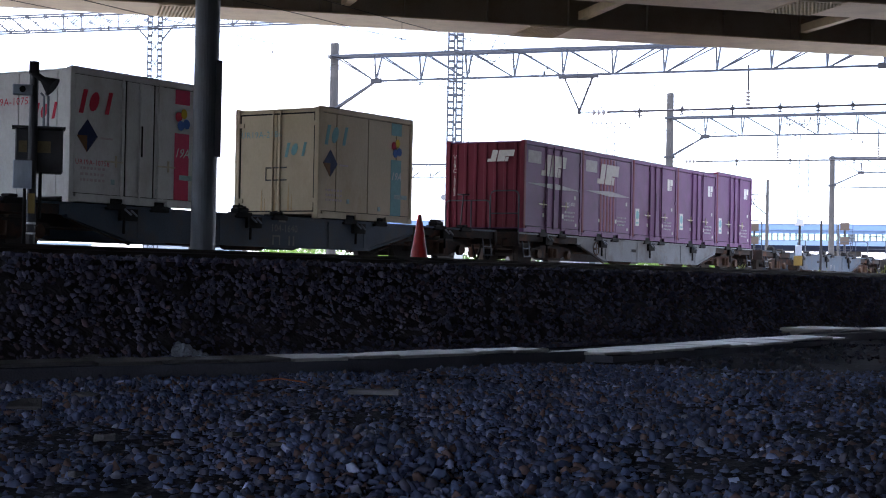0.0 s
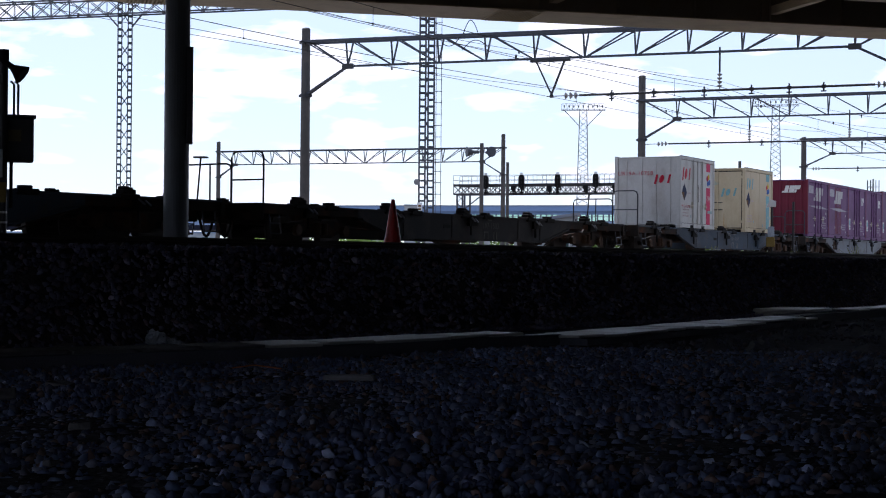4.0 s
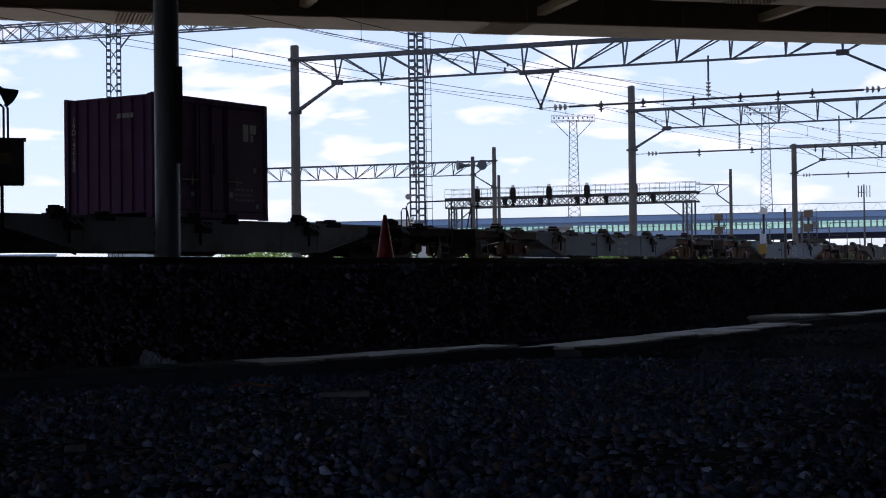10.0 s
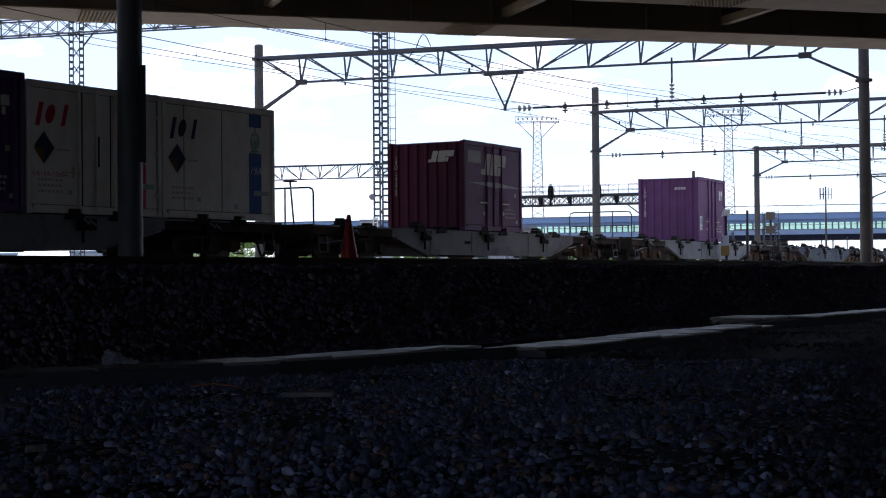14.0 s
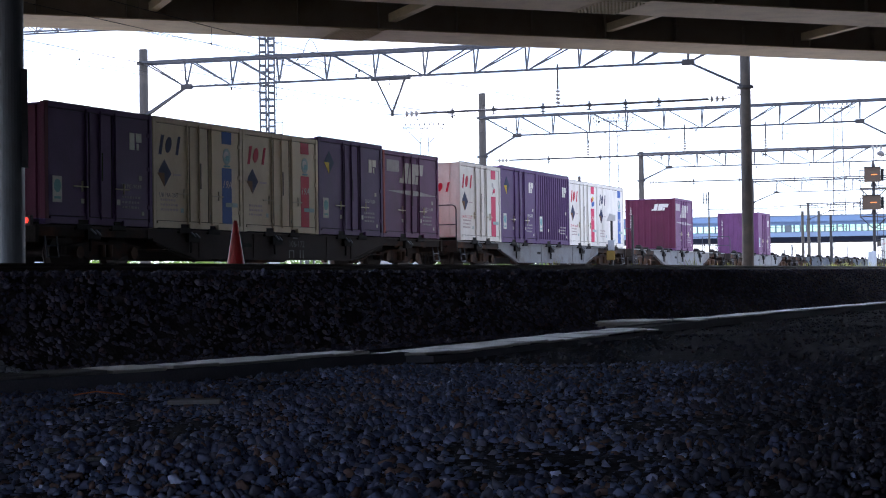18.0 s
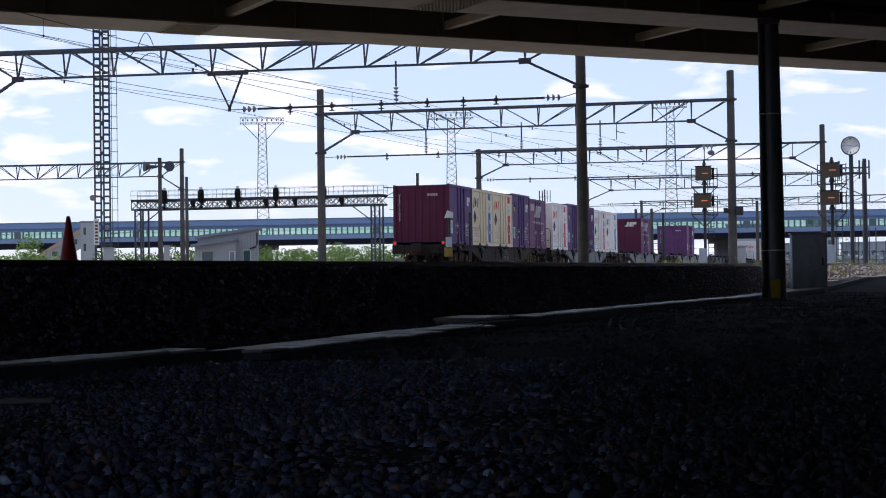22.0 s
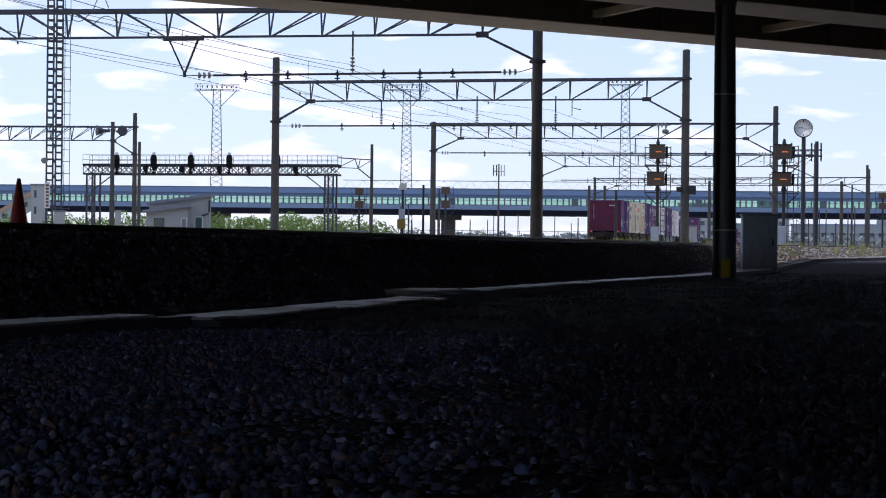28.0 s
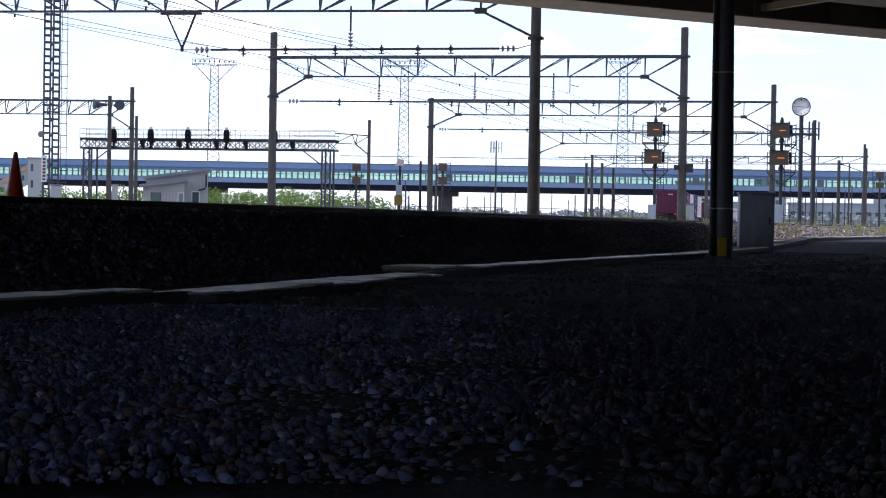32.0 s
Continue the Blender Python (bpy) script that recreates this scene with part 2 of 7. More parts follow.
def stone_material(name, tone, even=0.0):
    """even: how far all shades are pulled towards one."""
    m = bpy.data.materials.new(name)
    m.use_nodes = True
    nt = m.node_tree
    b = nt.nodes["Principled BSDF"]
    b.inputs["Roughness"].default_value = 0.7
    b.inputs["Specular IOR Level"].default_value = 0.4
    g = nt.nodes.new("ShaderNodeNewGeometry")
    r = nt.nodes.new("ShaderNodeValToRGB")
    r.color_ramp.interpolation = "CONSTANT"
    e = r.color_ramp.elements
    shades = [(0.0, (0.075, 0.085, 0.115)), (0.3, (0.105, 0.125, 0.17)), (0.55, (0.085, 0.082, 0.09)), (0.72, (0.145, 0.088, 0.062)),
              (0.84, (0.17, 0.185, 0.23)), (0.94, (0.22, 0.21, 0.21)), (0.988, (0.38, 0.39, 0.41))]
    mean_tone = (0.105, 0.108, 0.13)
    shades = [(p, tuple((a + (d - a) * even) * b for a, d, b in zip(c, mean_tone, tone))) for p, c in shades]
    e[0].position, e[0].color = 0.0, (*shades[0][1], 1)
    e[1].position, e[1].color = shades[1][0], (*shades[1][1], 1)
    for p, c in shades[2:]:
        n = e.new(p)
        n.color = (*c, 1)
    nz = nt.nodes.new("ShaderNodeTexNoise")
    nz.inputs["Scale"].default_value = 45
    nz.inputs["Detail"].default_value = 4
    co = nt.nodes.new("ShaderNodeTexCoord")
    nt.links.new(co.outputs["Object"], nz.inputs["Vector"])
    mr = nt.nodes.new("ShaderNodeMapRange")
    mr.inputs["To Min"].default_value, mr.inputs["To Max"].default_value = 0.6, 1.4
    nt.links.new(nz.outputs["Fac"], mr.inputs["Value"])
    sc = nt.nodes.new("ShaderNodeVectorMath")
    sc.operation = "SCALE"
    nt.links.new(g.outputs["Random Per Island"], r.inputs["Fac"])
    nt.links.new(r.outputs["Color"], sc.inputs[0])
    nt.links.new(mr.outputs["Result"], sc.inputs["Scale"])
    nt.links.new(sc.outputs["Vector"], b.inputs["Base Color"])
    bp = nt.nodes.new("ShaderNodeBump")
    bp.inputs["Strength"].default_value = 0.35
    bp.inputs["Distance"].default_value = 0.01
    nt.links.new(nz.outputs["Fac"], bp.inputs["Height"])
    nt.links.new(bp.outputs["Normal"], b.inputs["Normal"])
    return m


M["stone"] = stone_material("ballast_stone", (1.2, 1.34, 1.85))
# darkened copy of the ballast, for the dimmer ground east and farther off
M["shaded_stone"] = stone_material("shaded_ballast_stone", (0.42, 0.41, 0.52), 0.4)
# bank ballast twice: darker under the overpass, brighter and browner as in sun
M["dark_bank_stone"] = stone_material("dark_bank_ballast", (1.05, 0.97, 1.25), 0.5)
M["sunlit_stone"] = stone_material("sunlit_brown_ballast", (1.7, 1.35, 1.0))


def through_light(m, colour, share):
    """Lets light shine through thin leaves."""
    nt = m.node_tree
    out = nt.nodes["Material Output"]
    tr = nt.nodes.new("ShaderNodeBsdfTranslucent")
    tr.inputs["Color"].default_value = (*colour, 1)
    mx = nt.nodes.new("ShaderNodeMixShader")
    mx.inputs["Fac"].default_value = share
    nt.links.new(nt.nodes["Principled BSDF"].outputs["BSDF"], mx.inputs[1])
    nt.links.new(tr.outputs["BSDF"], mx.inputs[2])
    nt.links.new(mx.outputs["Shader"], out.inputs["Surface"])


through_light(M["clock_face"], (0.95, 0.95, 0.93), 0.85)
through_light(M["leaf"], (0.18, 0.31, 0.06), 0.4)
through_light(M["cone_red"], (0.6, 0.015, 0.012), 0.15)
# sheen for the pale rim that backlight draws along the cone's edges
M["cone_red"].node_tree.nodes["Principled BSDF"].inputs["Sheen Weight"].default_value = 0.8
M["cone_red"].node_tree.nodes["Principled BSDF"].inputs["Sheen Roughness"].default_value = 0.25
through_light(M["grass"], (0.35, 0.38, 0.12), 0.45)

# ---------------------------------------------------------------- mesh helpers


def box(bm, x0, x1, y0, y1, z0, z1, m=None):
    v = [bm.verts.new((x, y, z)) for z in (z0, z1) for y in (y0, y1) for x in (x0, x1)]
    if m is not None:
        for q in v:
            q.co = m @ q.co
    for a in ((0, 2, 3, 1), (4, 5, 7, 6), (0, 1, 5, 4), (2, 6, 7, 3), (0, 4, 6, 2), (1, 3, 7, 5)):
        bm.faces.new([v[i] for i in a])
    return v


def rod(bm, a, b, r, seg=6, r2=None):
    a, b = Vector(a), Vector(b)
    r2 = r if r2 is None else r2
    q = (b - a).to_track_quat("Z", "Y").to_matrix()
    lo, hi = [], []
    for i in range(seg):
        w = 2 * math.pi * i / seg
        d = q @ Vector((math.cos(w), math.sin(w), 0))
        lo.append(bm.verts.new(a + d * r))
        hi.append(bm.verts.new(b + d * r2))
    for i in range(seg):
        j = (i + 1) % seg
        bm.faces.new((lo[i], lo[j], hi[j], hi[i]))
    bm.faces.new(lo[::-1])
    bm.faces.new(hi)


def tube(bm, pts, r, seg=6):
    """One bent tube through the points."""
    pts = [Vector(p) for p in pts]
    rings = []
    for i, p in enumerate(pts):
        d = (pts[min(i + 1, len(pts) - 1)] - pts[max(i - 1, 0)]).normalized()
        side = d.cross(Vector((0, 0, 1)) if abs(d.z) < 0.95 else Vector((1, 0, 0))).normalized()
        up = side.cross(d)
        rings.append([bm.verts.new(p + (side * math.cos(6.28319 * k / seg) + up * math.sin(6.28319 * k / seg)) * r) for k in range(seg)])
    for a, b in zip(rings, rings[1:]):
        for k in range(seg):
            j = (k + 1) % seg
            bm.faces.new((a[k], a[j], b[j], b[k]))
    bm.faces.new(rings[0][::-1])
    bm.faces.new(rings[-1])


def bar(bm, a, b, w, h=None):
    """A square bar from a to b."""
    a, b = Vector(a), Vector(b)
    h = w if h is None else h
    q = (b - a).to_track_quat("Y", "Z").to_matrix().to_4x4()
    box(bm, -w / 2, w / 2, 0, (b - a).length, -h / 2, h / 2, Matrix.Translation(a) @ q)


def prism(bm, outline, axis, lo, hi):
    """Extrudes an outline of (u, v) along axis 'x', 'y' or 'z'."""
    put = {"x": lambda u, v, w: (w, u, v), "y": lambda u, v, w: (u, w, v), "z": lambda u, v, w: (u, v, w)}[axis]
    a = [bm.verts.new(put(u, v, lo)) for u, v in outline]
    b = [bm.verts.new(put(u, v, hi)) for u, v in outline]
    n = len(outline)
    for i in range(n):
        j = (i + 1) % n
        bm.faces.new((a[i], a[j], b[j], b[i]))
    bm.faces.new(a[::-1])
    bm.faces.new(b)


def mesh_of(name, bm, mat, smooth=False, bevel=0.0):
    if bevel:
        bmesh.ops.bevel(bm, geom=list(bm.edges), offset=bevel, segments=1, affect="EDGES", clamp_overlap=True)
    bmesh.ops.recalc_face_normals(bm, faces=bm.faces)
    me = bpy.data.meshes.new(name)
    bm.to_mesh(me)
    bm.free()
    me.materials.append(M[mat] if isinstance(mat, str) else mat)
    if smooth:
        for p in me.polygons:
            p.use_smooth = True
    return me


def part(name, bm, mat, parent=None, label="", smooth=False, bevel=0.0):
    ob = new(name, mesh_of(name, bm, mat, smooth, bevel))
    ob.parent = parent
    if label:
        tagged(ob, label)
    return ob


def thing(name, m, label, category, group="", kind=""):
    ob = new(name)
    ob.matrix_basis = m
    ob.empty_display_size = 0.2
    return tagged(ob, label, category, group, kind)


def place(az, r, z=0.0):
    """A place by its heading from the eye and its distance."""
    a = radians(az)
    return Vector((r * math.sin(a), r * math.cos(a), z))


# ---------------------------------------------------------------- the plan: tracks
HD = radians(18.22)
RAIL_Z = 1.0
NEAR_Z = 0.975
YARD_Z = 0.84
AX = Vector((math.sin(HD), math.cos(HD), 0))
LEFT = Vector((-math.cos(HD), math.sin(HD), 0))


def offset_of(s):
    """Distance of the train's side from the eye's line, and its slope, at s metres along."""
    k = min(max(s, 6.0), 105.0)
    q = k - 40
    o = 20.6 + 0.5 * 0.00284 * q * q - 1.441e-5 * q ** 3
    d = 0.00284 * q - 3 * 1.441e-5 * q * q
    w = min(max(s - 104.0, 0.0), 60.0)
    wander = float(np.interp(s, (99, 108, 133, 141), (0.0, 0.4, 0.42, 0.0)))
    return o + d * (s - k) + 0.0006 * w * w + 0.072 * max(s - 164.0, 0.0) + wander, d + 0.0012 * w


def track_point(s, lat=0.0, z=RAIL_Z):
    """A point lat metres to the left of the train's near side."""
    o, d = offset_of(s)
    n = (LEFT - AX * d).normalized()
    p = AX * s + LEFT * o + n * lat
    return Vector((p.x, p.y, z))


def plan(s, lat, z=0.0):
    p = AX * s + LEFT * lat
    return Vector((p.x, p.y, z))


def plan_of(p):
    return p.x * AX.x + p.y * AX.y, p.x * LEFT.x + p.y * LEFT.y


def track_pose(s, lat, z, reach=7.1):
    a, b = track_point(s - reach, lat, z), track_point(s + reach, lat, z)
    y = (b - a).normalized()
    x = y.cross(Vector((0, 0, 1)))
    m = Matrix((x, y, x.cross(y))).transposed().to_4x4()
    return Matrix.Translation((a + b) / 2) @ m


def trough_lat(s):
    return float(np.interp(s, (-60, 0, 5, 8.1, 10.3, 13.4, 21, 28, 35, 40, 45, 60, 90, 300, 3000),
                           (11.0, 9.4, 8.5, 7.85, 7.05, 6.6, 6.55, 6.3, 5.9, 5.4, 4.8, 3.1, -0.2, -22, -320)))


def trough_extra(s):
    """How much wider the trough is where a second duct runs along it."""
    return 0.24 if 13.3 < s < 20.35 else 0.0


def trough_drop(s):
    """How far the trough lies sunk into the ground along its wider stretch."""
    return 0.045 if trough_extra(s) else 0.0


def near_rail_lat(s):
    return float(np.interp(s, (-60, 0, 9, 15, 25, 31, 40, 48, 54, 70, 100, 300, 3000),
                           (14.5, 11.7, 11.0, 10.3, 9.45, 9.0, 8.5, 8.05, 7.5, 5.8, 2.6, -19, -317)))


def ground_z(s, lat):
    t = near_rail_lat(s)
    low = float(np.interp(s, (38, 46.5, 53, 80), (0.0, 0.1, 0.36, 0.4)))
    k = min(max((lat - t + 1.85) / 0.95, 0.0), 1.0)
    return low + (YARD_Z - low) * k


def ground_at(p):
    return ground_z(*plan_of(p))


def build_ground():
    ss = [-3000, -800, -200, -60, -20] + [i * 2.0 for i in range(-6, 60)] + [125, 135, 150, 165, 190, 230, 300, 500, 1000, 3000]
    us = [-3000, -800, -200, -60, -30, -15, -8, -5, -3.6, -2.6, -1.85, -1.7, -1.5, -1.3, -1.1, -0.9, -0.7, 1.5, 3, 5, 10, 20, 40, 80, 200, 600, 1500, 3000]
    bm = bmesh.new()
    g = []
    for s in ss:
        row = []
        for u in us:
            lat = near_rail_lat(s) + u
            z = ground_z(s, lat)
            if -1.9 < u < -0.8 and -20 < s < 120:
                z += 0.03 * noise.noise(Vector((s * 0.7, u * 2.0, 3.1)))
            row.append(bm.verts.new(plan(s, lat, z)))
        g.append(row)
    for i in range(len(ss) - 1):
        for j in range(len(us) - 1):
            bm.faces.new((g[i][j], g[i + 1][j], g[i + 1][j + 1], g[i][j + 1]))
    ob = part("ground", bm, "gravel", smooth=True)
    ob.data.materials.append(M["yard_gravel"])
    ob.data.materials.append(M["bank_ground"])
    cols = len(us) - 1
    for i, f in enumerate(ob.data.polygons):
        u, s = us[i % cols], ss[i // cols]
        # past s = 46 the bank takes the lighter gravel, sun put into colour
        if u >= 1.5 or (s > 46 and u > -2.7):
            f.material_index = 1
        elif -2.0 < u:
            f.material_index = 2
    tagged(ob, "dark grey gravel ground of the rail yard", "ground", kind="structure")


build_ground()


def sweep_rail(parent, ss, point, side, z):
    bm = bmesh.new()
    prof = [(-0.06, -0.15), (0.06, -0.15), (0.06, -0.13), (0.012, -0.11), (0.012, -0.045), (0.033, -0.035), (0.033, -0.006), (0.027, 0), (-0.027, 0),
            (-0.033, -0.006), (-0.033, -0.035), (-0.012, -0.045), (-0.012, -0.11), (-0.06, -0.13)]
    rings = [[bm.verts.new(point(s, side + u, z + v)) for u, v in prof] for s in ss]
    for a, b in zip(rings, rings[1:]):
        for i in range(len(prof)):
            j = (i + 1) % len(prof)
            bm.faces.new((a[i], a[j], b[j], b[i]))
    part("rail", bm, "rail", parent)


def build_rails():
    t = thing("railway_track", Matrix(), "rusty steel railway track on a dark ballast bank", "railway track", "tracks", "structure")
    ss = [-40 + 2 * i for i in range(110)]
    for side in (0, 1.067):
        sweep_rail(t, ss, lambda s, l, z: plan(s, near_rail_lat(s) + l, z), side, NEAR_Z)
    bm = bmesh.new()
    box(bm, -0.12, 0.12, -1.0, 1.0, -0.14, 0, None)
    sleeper = mesh_of("sleeper", bm, "concrete", bevel=0.015)
    for i in range(110):
        s = 2 + i * 0.62
        ob = new("sleeper", sleeper)
        ob.parent = t
        ob.matrix_basis = Matrix.Translation(plan(s, near_rail_lat(s) + 0.533, NEAR_Z - 0.148)) @ Matrix.Rotation(-HD + math.pi / 2, 4, "Z")
    t = thing("railway_track", Matrix(), "steel railway track under the freight train", "railway track", "tracks", "structure")
    ss = [-40 + 4 * i for i in range(90)]
    for side in (-0.533, 0.533):
        sweep_rail(t, ss, track_point, 1.225 + side, RAIL_Z)
    for lat in (26.4, 31.0, 35.8):
        t = thing("railway_track", Matrix(), "steel railway track in the yard", "railway track", "tracks", "structure")
        for side in (-0.533, 0.533):
            sweep_rail(t, [0, 60, 120, 240], plan, lat + side, RAIL_Z)


build_rails()


# concrete cable trough along the foot of the bank
def build_trough():
    t = thing("cable_trough", Matrix(), "grey concrete cable trough with pale lids", "cable trough", kind="structure")
    ss = sorted([4 + 1.0 * i for i in range(75)] + [13.26, 13.32, 20.34, 20.4])
    for lo, hi, name in ((-0.22, -0.15, "front_wall"), (0.15, 0.22, "back_wall")):
        bm = bmesh.new()
        rings = []
        for s in ss:
            l, z = trough_lat(s), ground_z(s, trough_lat(s) - 1)
            shift = trough_extra(s) if name == "front_wall" else 0.0
            rings.append([bm.verts.new(plan(s, l + u - shift, z + v)) for u, v in ((lo, -0.1), (hi, -0.1), (hi, 0.098 - trough_drop(s)), (lo, 0.098 - trough_drop(s)))])
        for a, b in zip(rings, rings[1:]):
            for i in range(4):
                j = (i + 1) % 4
                bm.faces.new((a[i], a[j], b[j], b[i]))
        part(name, bm, "asphalt", t)
    bm = bmesh.new()
    box(bm, -0.2, 0.2, -0.246, 0.246, 0, 0.026)
    lid = mesh_of("lid", bm, "lid", bevel=0.006)
    bm = bmesh.new()
    box(bm, -0.2, 0.44, -0.246, 0.246, 0, 0.026)
    wide = mesh_of("lid", bm, "lid", bevel=0.006)
    dark_lid = lid.copy()
    dark_lid.materials[0] = M["lid_dark"]
    rnd = random.Random(4)
    s = 5.0
    while s < 76:
        # some stretches lie lower; these and the lids farthest left are darker
        sunk = 0.045 if (12.6 < s < 13.3 or 20.3 < s < 22.6) else 0.0
        l, z = trough_lat(s), ground_z(s, trough_lat(s) - 1)
        q = plan(s, l)
        is_dark = sunk > 0 or math.degrees(math.atan2(q.x, q.y)) < -18.8 + rnd.uniform(-0.4, 0.4)
        ob = new("lid", dark_lid if is_dark else wide if trough_extra(s) else lid)
        ob.parent = t
        turn = math.atan2(trough_lat(s + 0.5) - trough_lat(s - 0.5), 1.0)
        ob.matrix_basis = Matrix.Translation(plan(s, l + rnd.uniform(-0.01, 0.01), z + 0.1 - sunk - trough_drop(s) + rnd.uniform(0, 0.006))) @ \
            Euler((rnd.uniform(-0.008, 0.008), rnd.uniform(-0.03, 0.03), -HD + turn + rnd.uniform(-0.01, 0.01))).to_matrix().to_4x4()
        s += 0.5
    c = thing("cable_pit", Matrix.Translation(plan(22.6, 7.2, -0.015)) @ Matrix.Rotation(-HD, 4, "Z"), "low concrete cable pit with a pale lid beside the trough", "cable pit")
    bm = bmesh.new()
    box(bm, -0.36, 0.36, -0.62, 0.62, -0.05, 0.095)
    part("pit_box", bm, "concrete", c, bevel=0.01)
    bm = bmesh.new()
    box(bm, -0.38, 0.38, -0.64, 0.64, 0.097, 0.14)
    part("lid", bm, "lid", c, bevel=0.008)


build_trough()

# ---------------------------------------------------------------- the overpass
HB = radians(63.5)
BX = Vector((math.sin(HB), math.cos(HB), 0))
BN = Vector((-math.cos(HB), math.sin(HB), 0))
BRIDGE = Matrix((BX, BN, Vector((0, 0, 1)))).transposed().to_4x4()   # x along the deck, y away from the eye
EDGE_D, SOFFIT = 38.4, 6.75
# the deck past EDGE_D is an unseen addition that shades ground and bank
NEAR_EDGE, FAR_EDGE = -30.0, EDGE_D + 8.5
# the west end stops out of view to let skylight onto the ground
WEST, EAST = -35.0, 160.0
BOXES = [EDGE_D - 5.4 * i for i in range(13)]


def build_bridge():
    t = thing("overpass", BRIDGE, "wide steel box girder road overpass with cream painted girders", "overpass", kind="structure")
    bm = bmesh.new()
    box(bm, WEST, EAST, NEAR_EDGE, FAR_EDGE, SOFFIT + 1.75, SOFFIT + 2.1)
    part("deck", bm, "deck", t)
    bm = bmesh.new()
    for y in (FAR_EDGE - 0.25, NEAR_EDGE):
        box(bm, WEST, EAST, y, y + 0.25, SOFFIT + 2.1, SOFFIT + 3.0)
    part("parapet", bm, "deck", t)
    # slim beams under the unseen overhang that was added for its shade
    for y in (EDGE_D + 3.5, EDGE_D + 7.0):
        bm = bmesh.new()
        box(bm, WEST, EAST, y - 0.15, y + 0.15, SOFFIT + 1.55, SOFFIT + 1.749)
        part("edge_beam", bm, "girder", t)
    for k, y in enumerate(BOXES):
        bm = bmesh.new()
        w = 1.8
        box(bm, WEST, EAST, y - w + 0.08, y - 0.08, SOFFIT + 0.03, SOFFIT + 1.75)
        g = part("box_girder", bm, "girder", t, "cream painted steel box girder")
        bm = bmesh.new()
        box(bm, WEST, EAST, y - w, y, SOFFIT, SOFFIT + 0.03)
        part("bottom_flange", bm, "flange", g)
        if k < 3:
            # bolted splices
            for x in (-14.5, -5.8, 2.9, 11.6, 37.7):
                bm = bmesh.new()
                x0 = x + 4.3 * (k % 2)
                box(bm, x0 - 0.55, x0 + 0.55, y - w + 0.05, y - 0.05, SOFFIT - 0.018, SOFFIT - 0.001)
                for i in range(12):
                    for j in range(9):
                        bx, by = x0 - 0.48 + i * 0.087, y - w + 0.2 + j * 0.175
                        box(bm, bx - 0.02, bx + 0.02, by - 0.02, by + 0.02, SOFFIT - 0.045, SOFFIT - 0.018)
                part("splice_plate", bm, "flange", g)
            # stiffeners on the web that faces the eye
            bm = bmesh.new()
            for i in range(70):
                x = -34 + 2.0 * i
                box(bm, x - 0.008, x + 0.008, y - w - 0.06, y - w + 0.079, SOFFIT + 0.031, SOFFIT + 1.7)
            part("web_stiffener_row", bm, "girder", g)
    # solid unseen walls, added to keep light out at the east end and the back
    bm = bmesh.new()
    box(bm, -8.0, 40.99, NEAR_EDGE, NEAR_EDGE + 2.0, -0.1, SOFFIT + 1.749)
    part("abutment", bm, "deck", t, "plain unseen wall added to block light")
    bm = bmesh.new()
    box(bm, 41, 45, NEAR_EDGE, EDGE_D - 2.0, -0.1, SOFFIT + 1.749)
    part("abutment", bm, "deck", t, "plain unseen wall added to block light")
    # level struts between the boxes
    for k in range(5):
        y = BOXES[k] - 1.8
        for i in range(16):
            x = -33.65 + 5.75 * i
            bm = bmesh.new()
            bar(bm, (x, y + 0.079, SOFFIT + 0.3), (x + 0.1, y - 3.519, SOFFIT + 0.3), 0.2, 0.2)
            part("brace", bm, "flange", t)
            bm = bmesh.new()
            box(bm, x - 0.32, x + 0.32, y + 0.03, y + 0.078, SOFFIT + 0.05, SOFFIT + 0.5)
            part("brace_plate", bm, "girder", t)
    # drain pipe and hanging cable near the far fascia
    bm = bmesh.new()
    for a, b in (((-30, 31.0), (10, 31.0)), ((10, 31.0), (70, 31.0))):
        rod(bm, (a[0], a[1], SOFFIT + 0.4), (b[0], b[1], SOFFIT + 0.4), 0.09, 10)
    part("drain_pipe", bm, "dark_steel", t)


build_bridge()


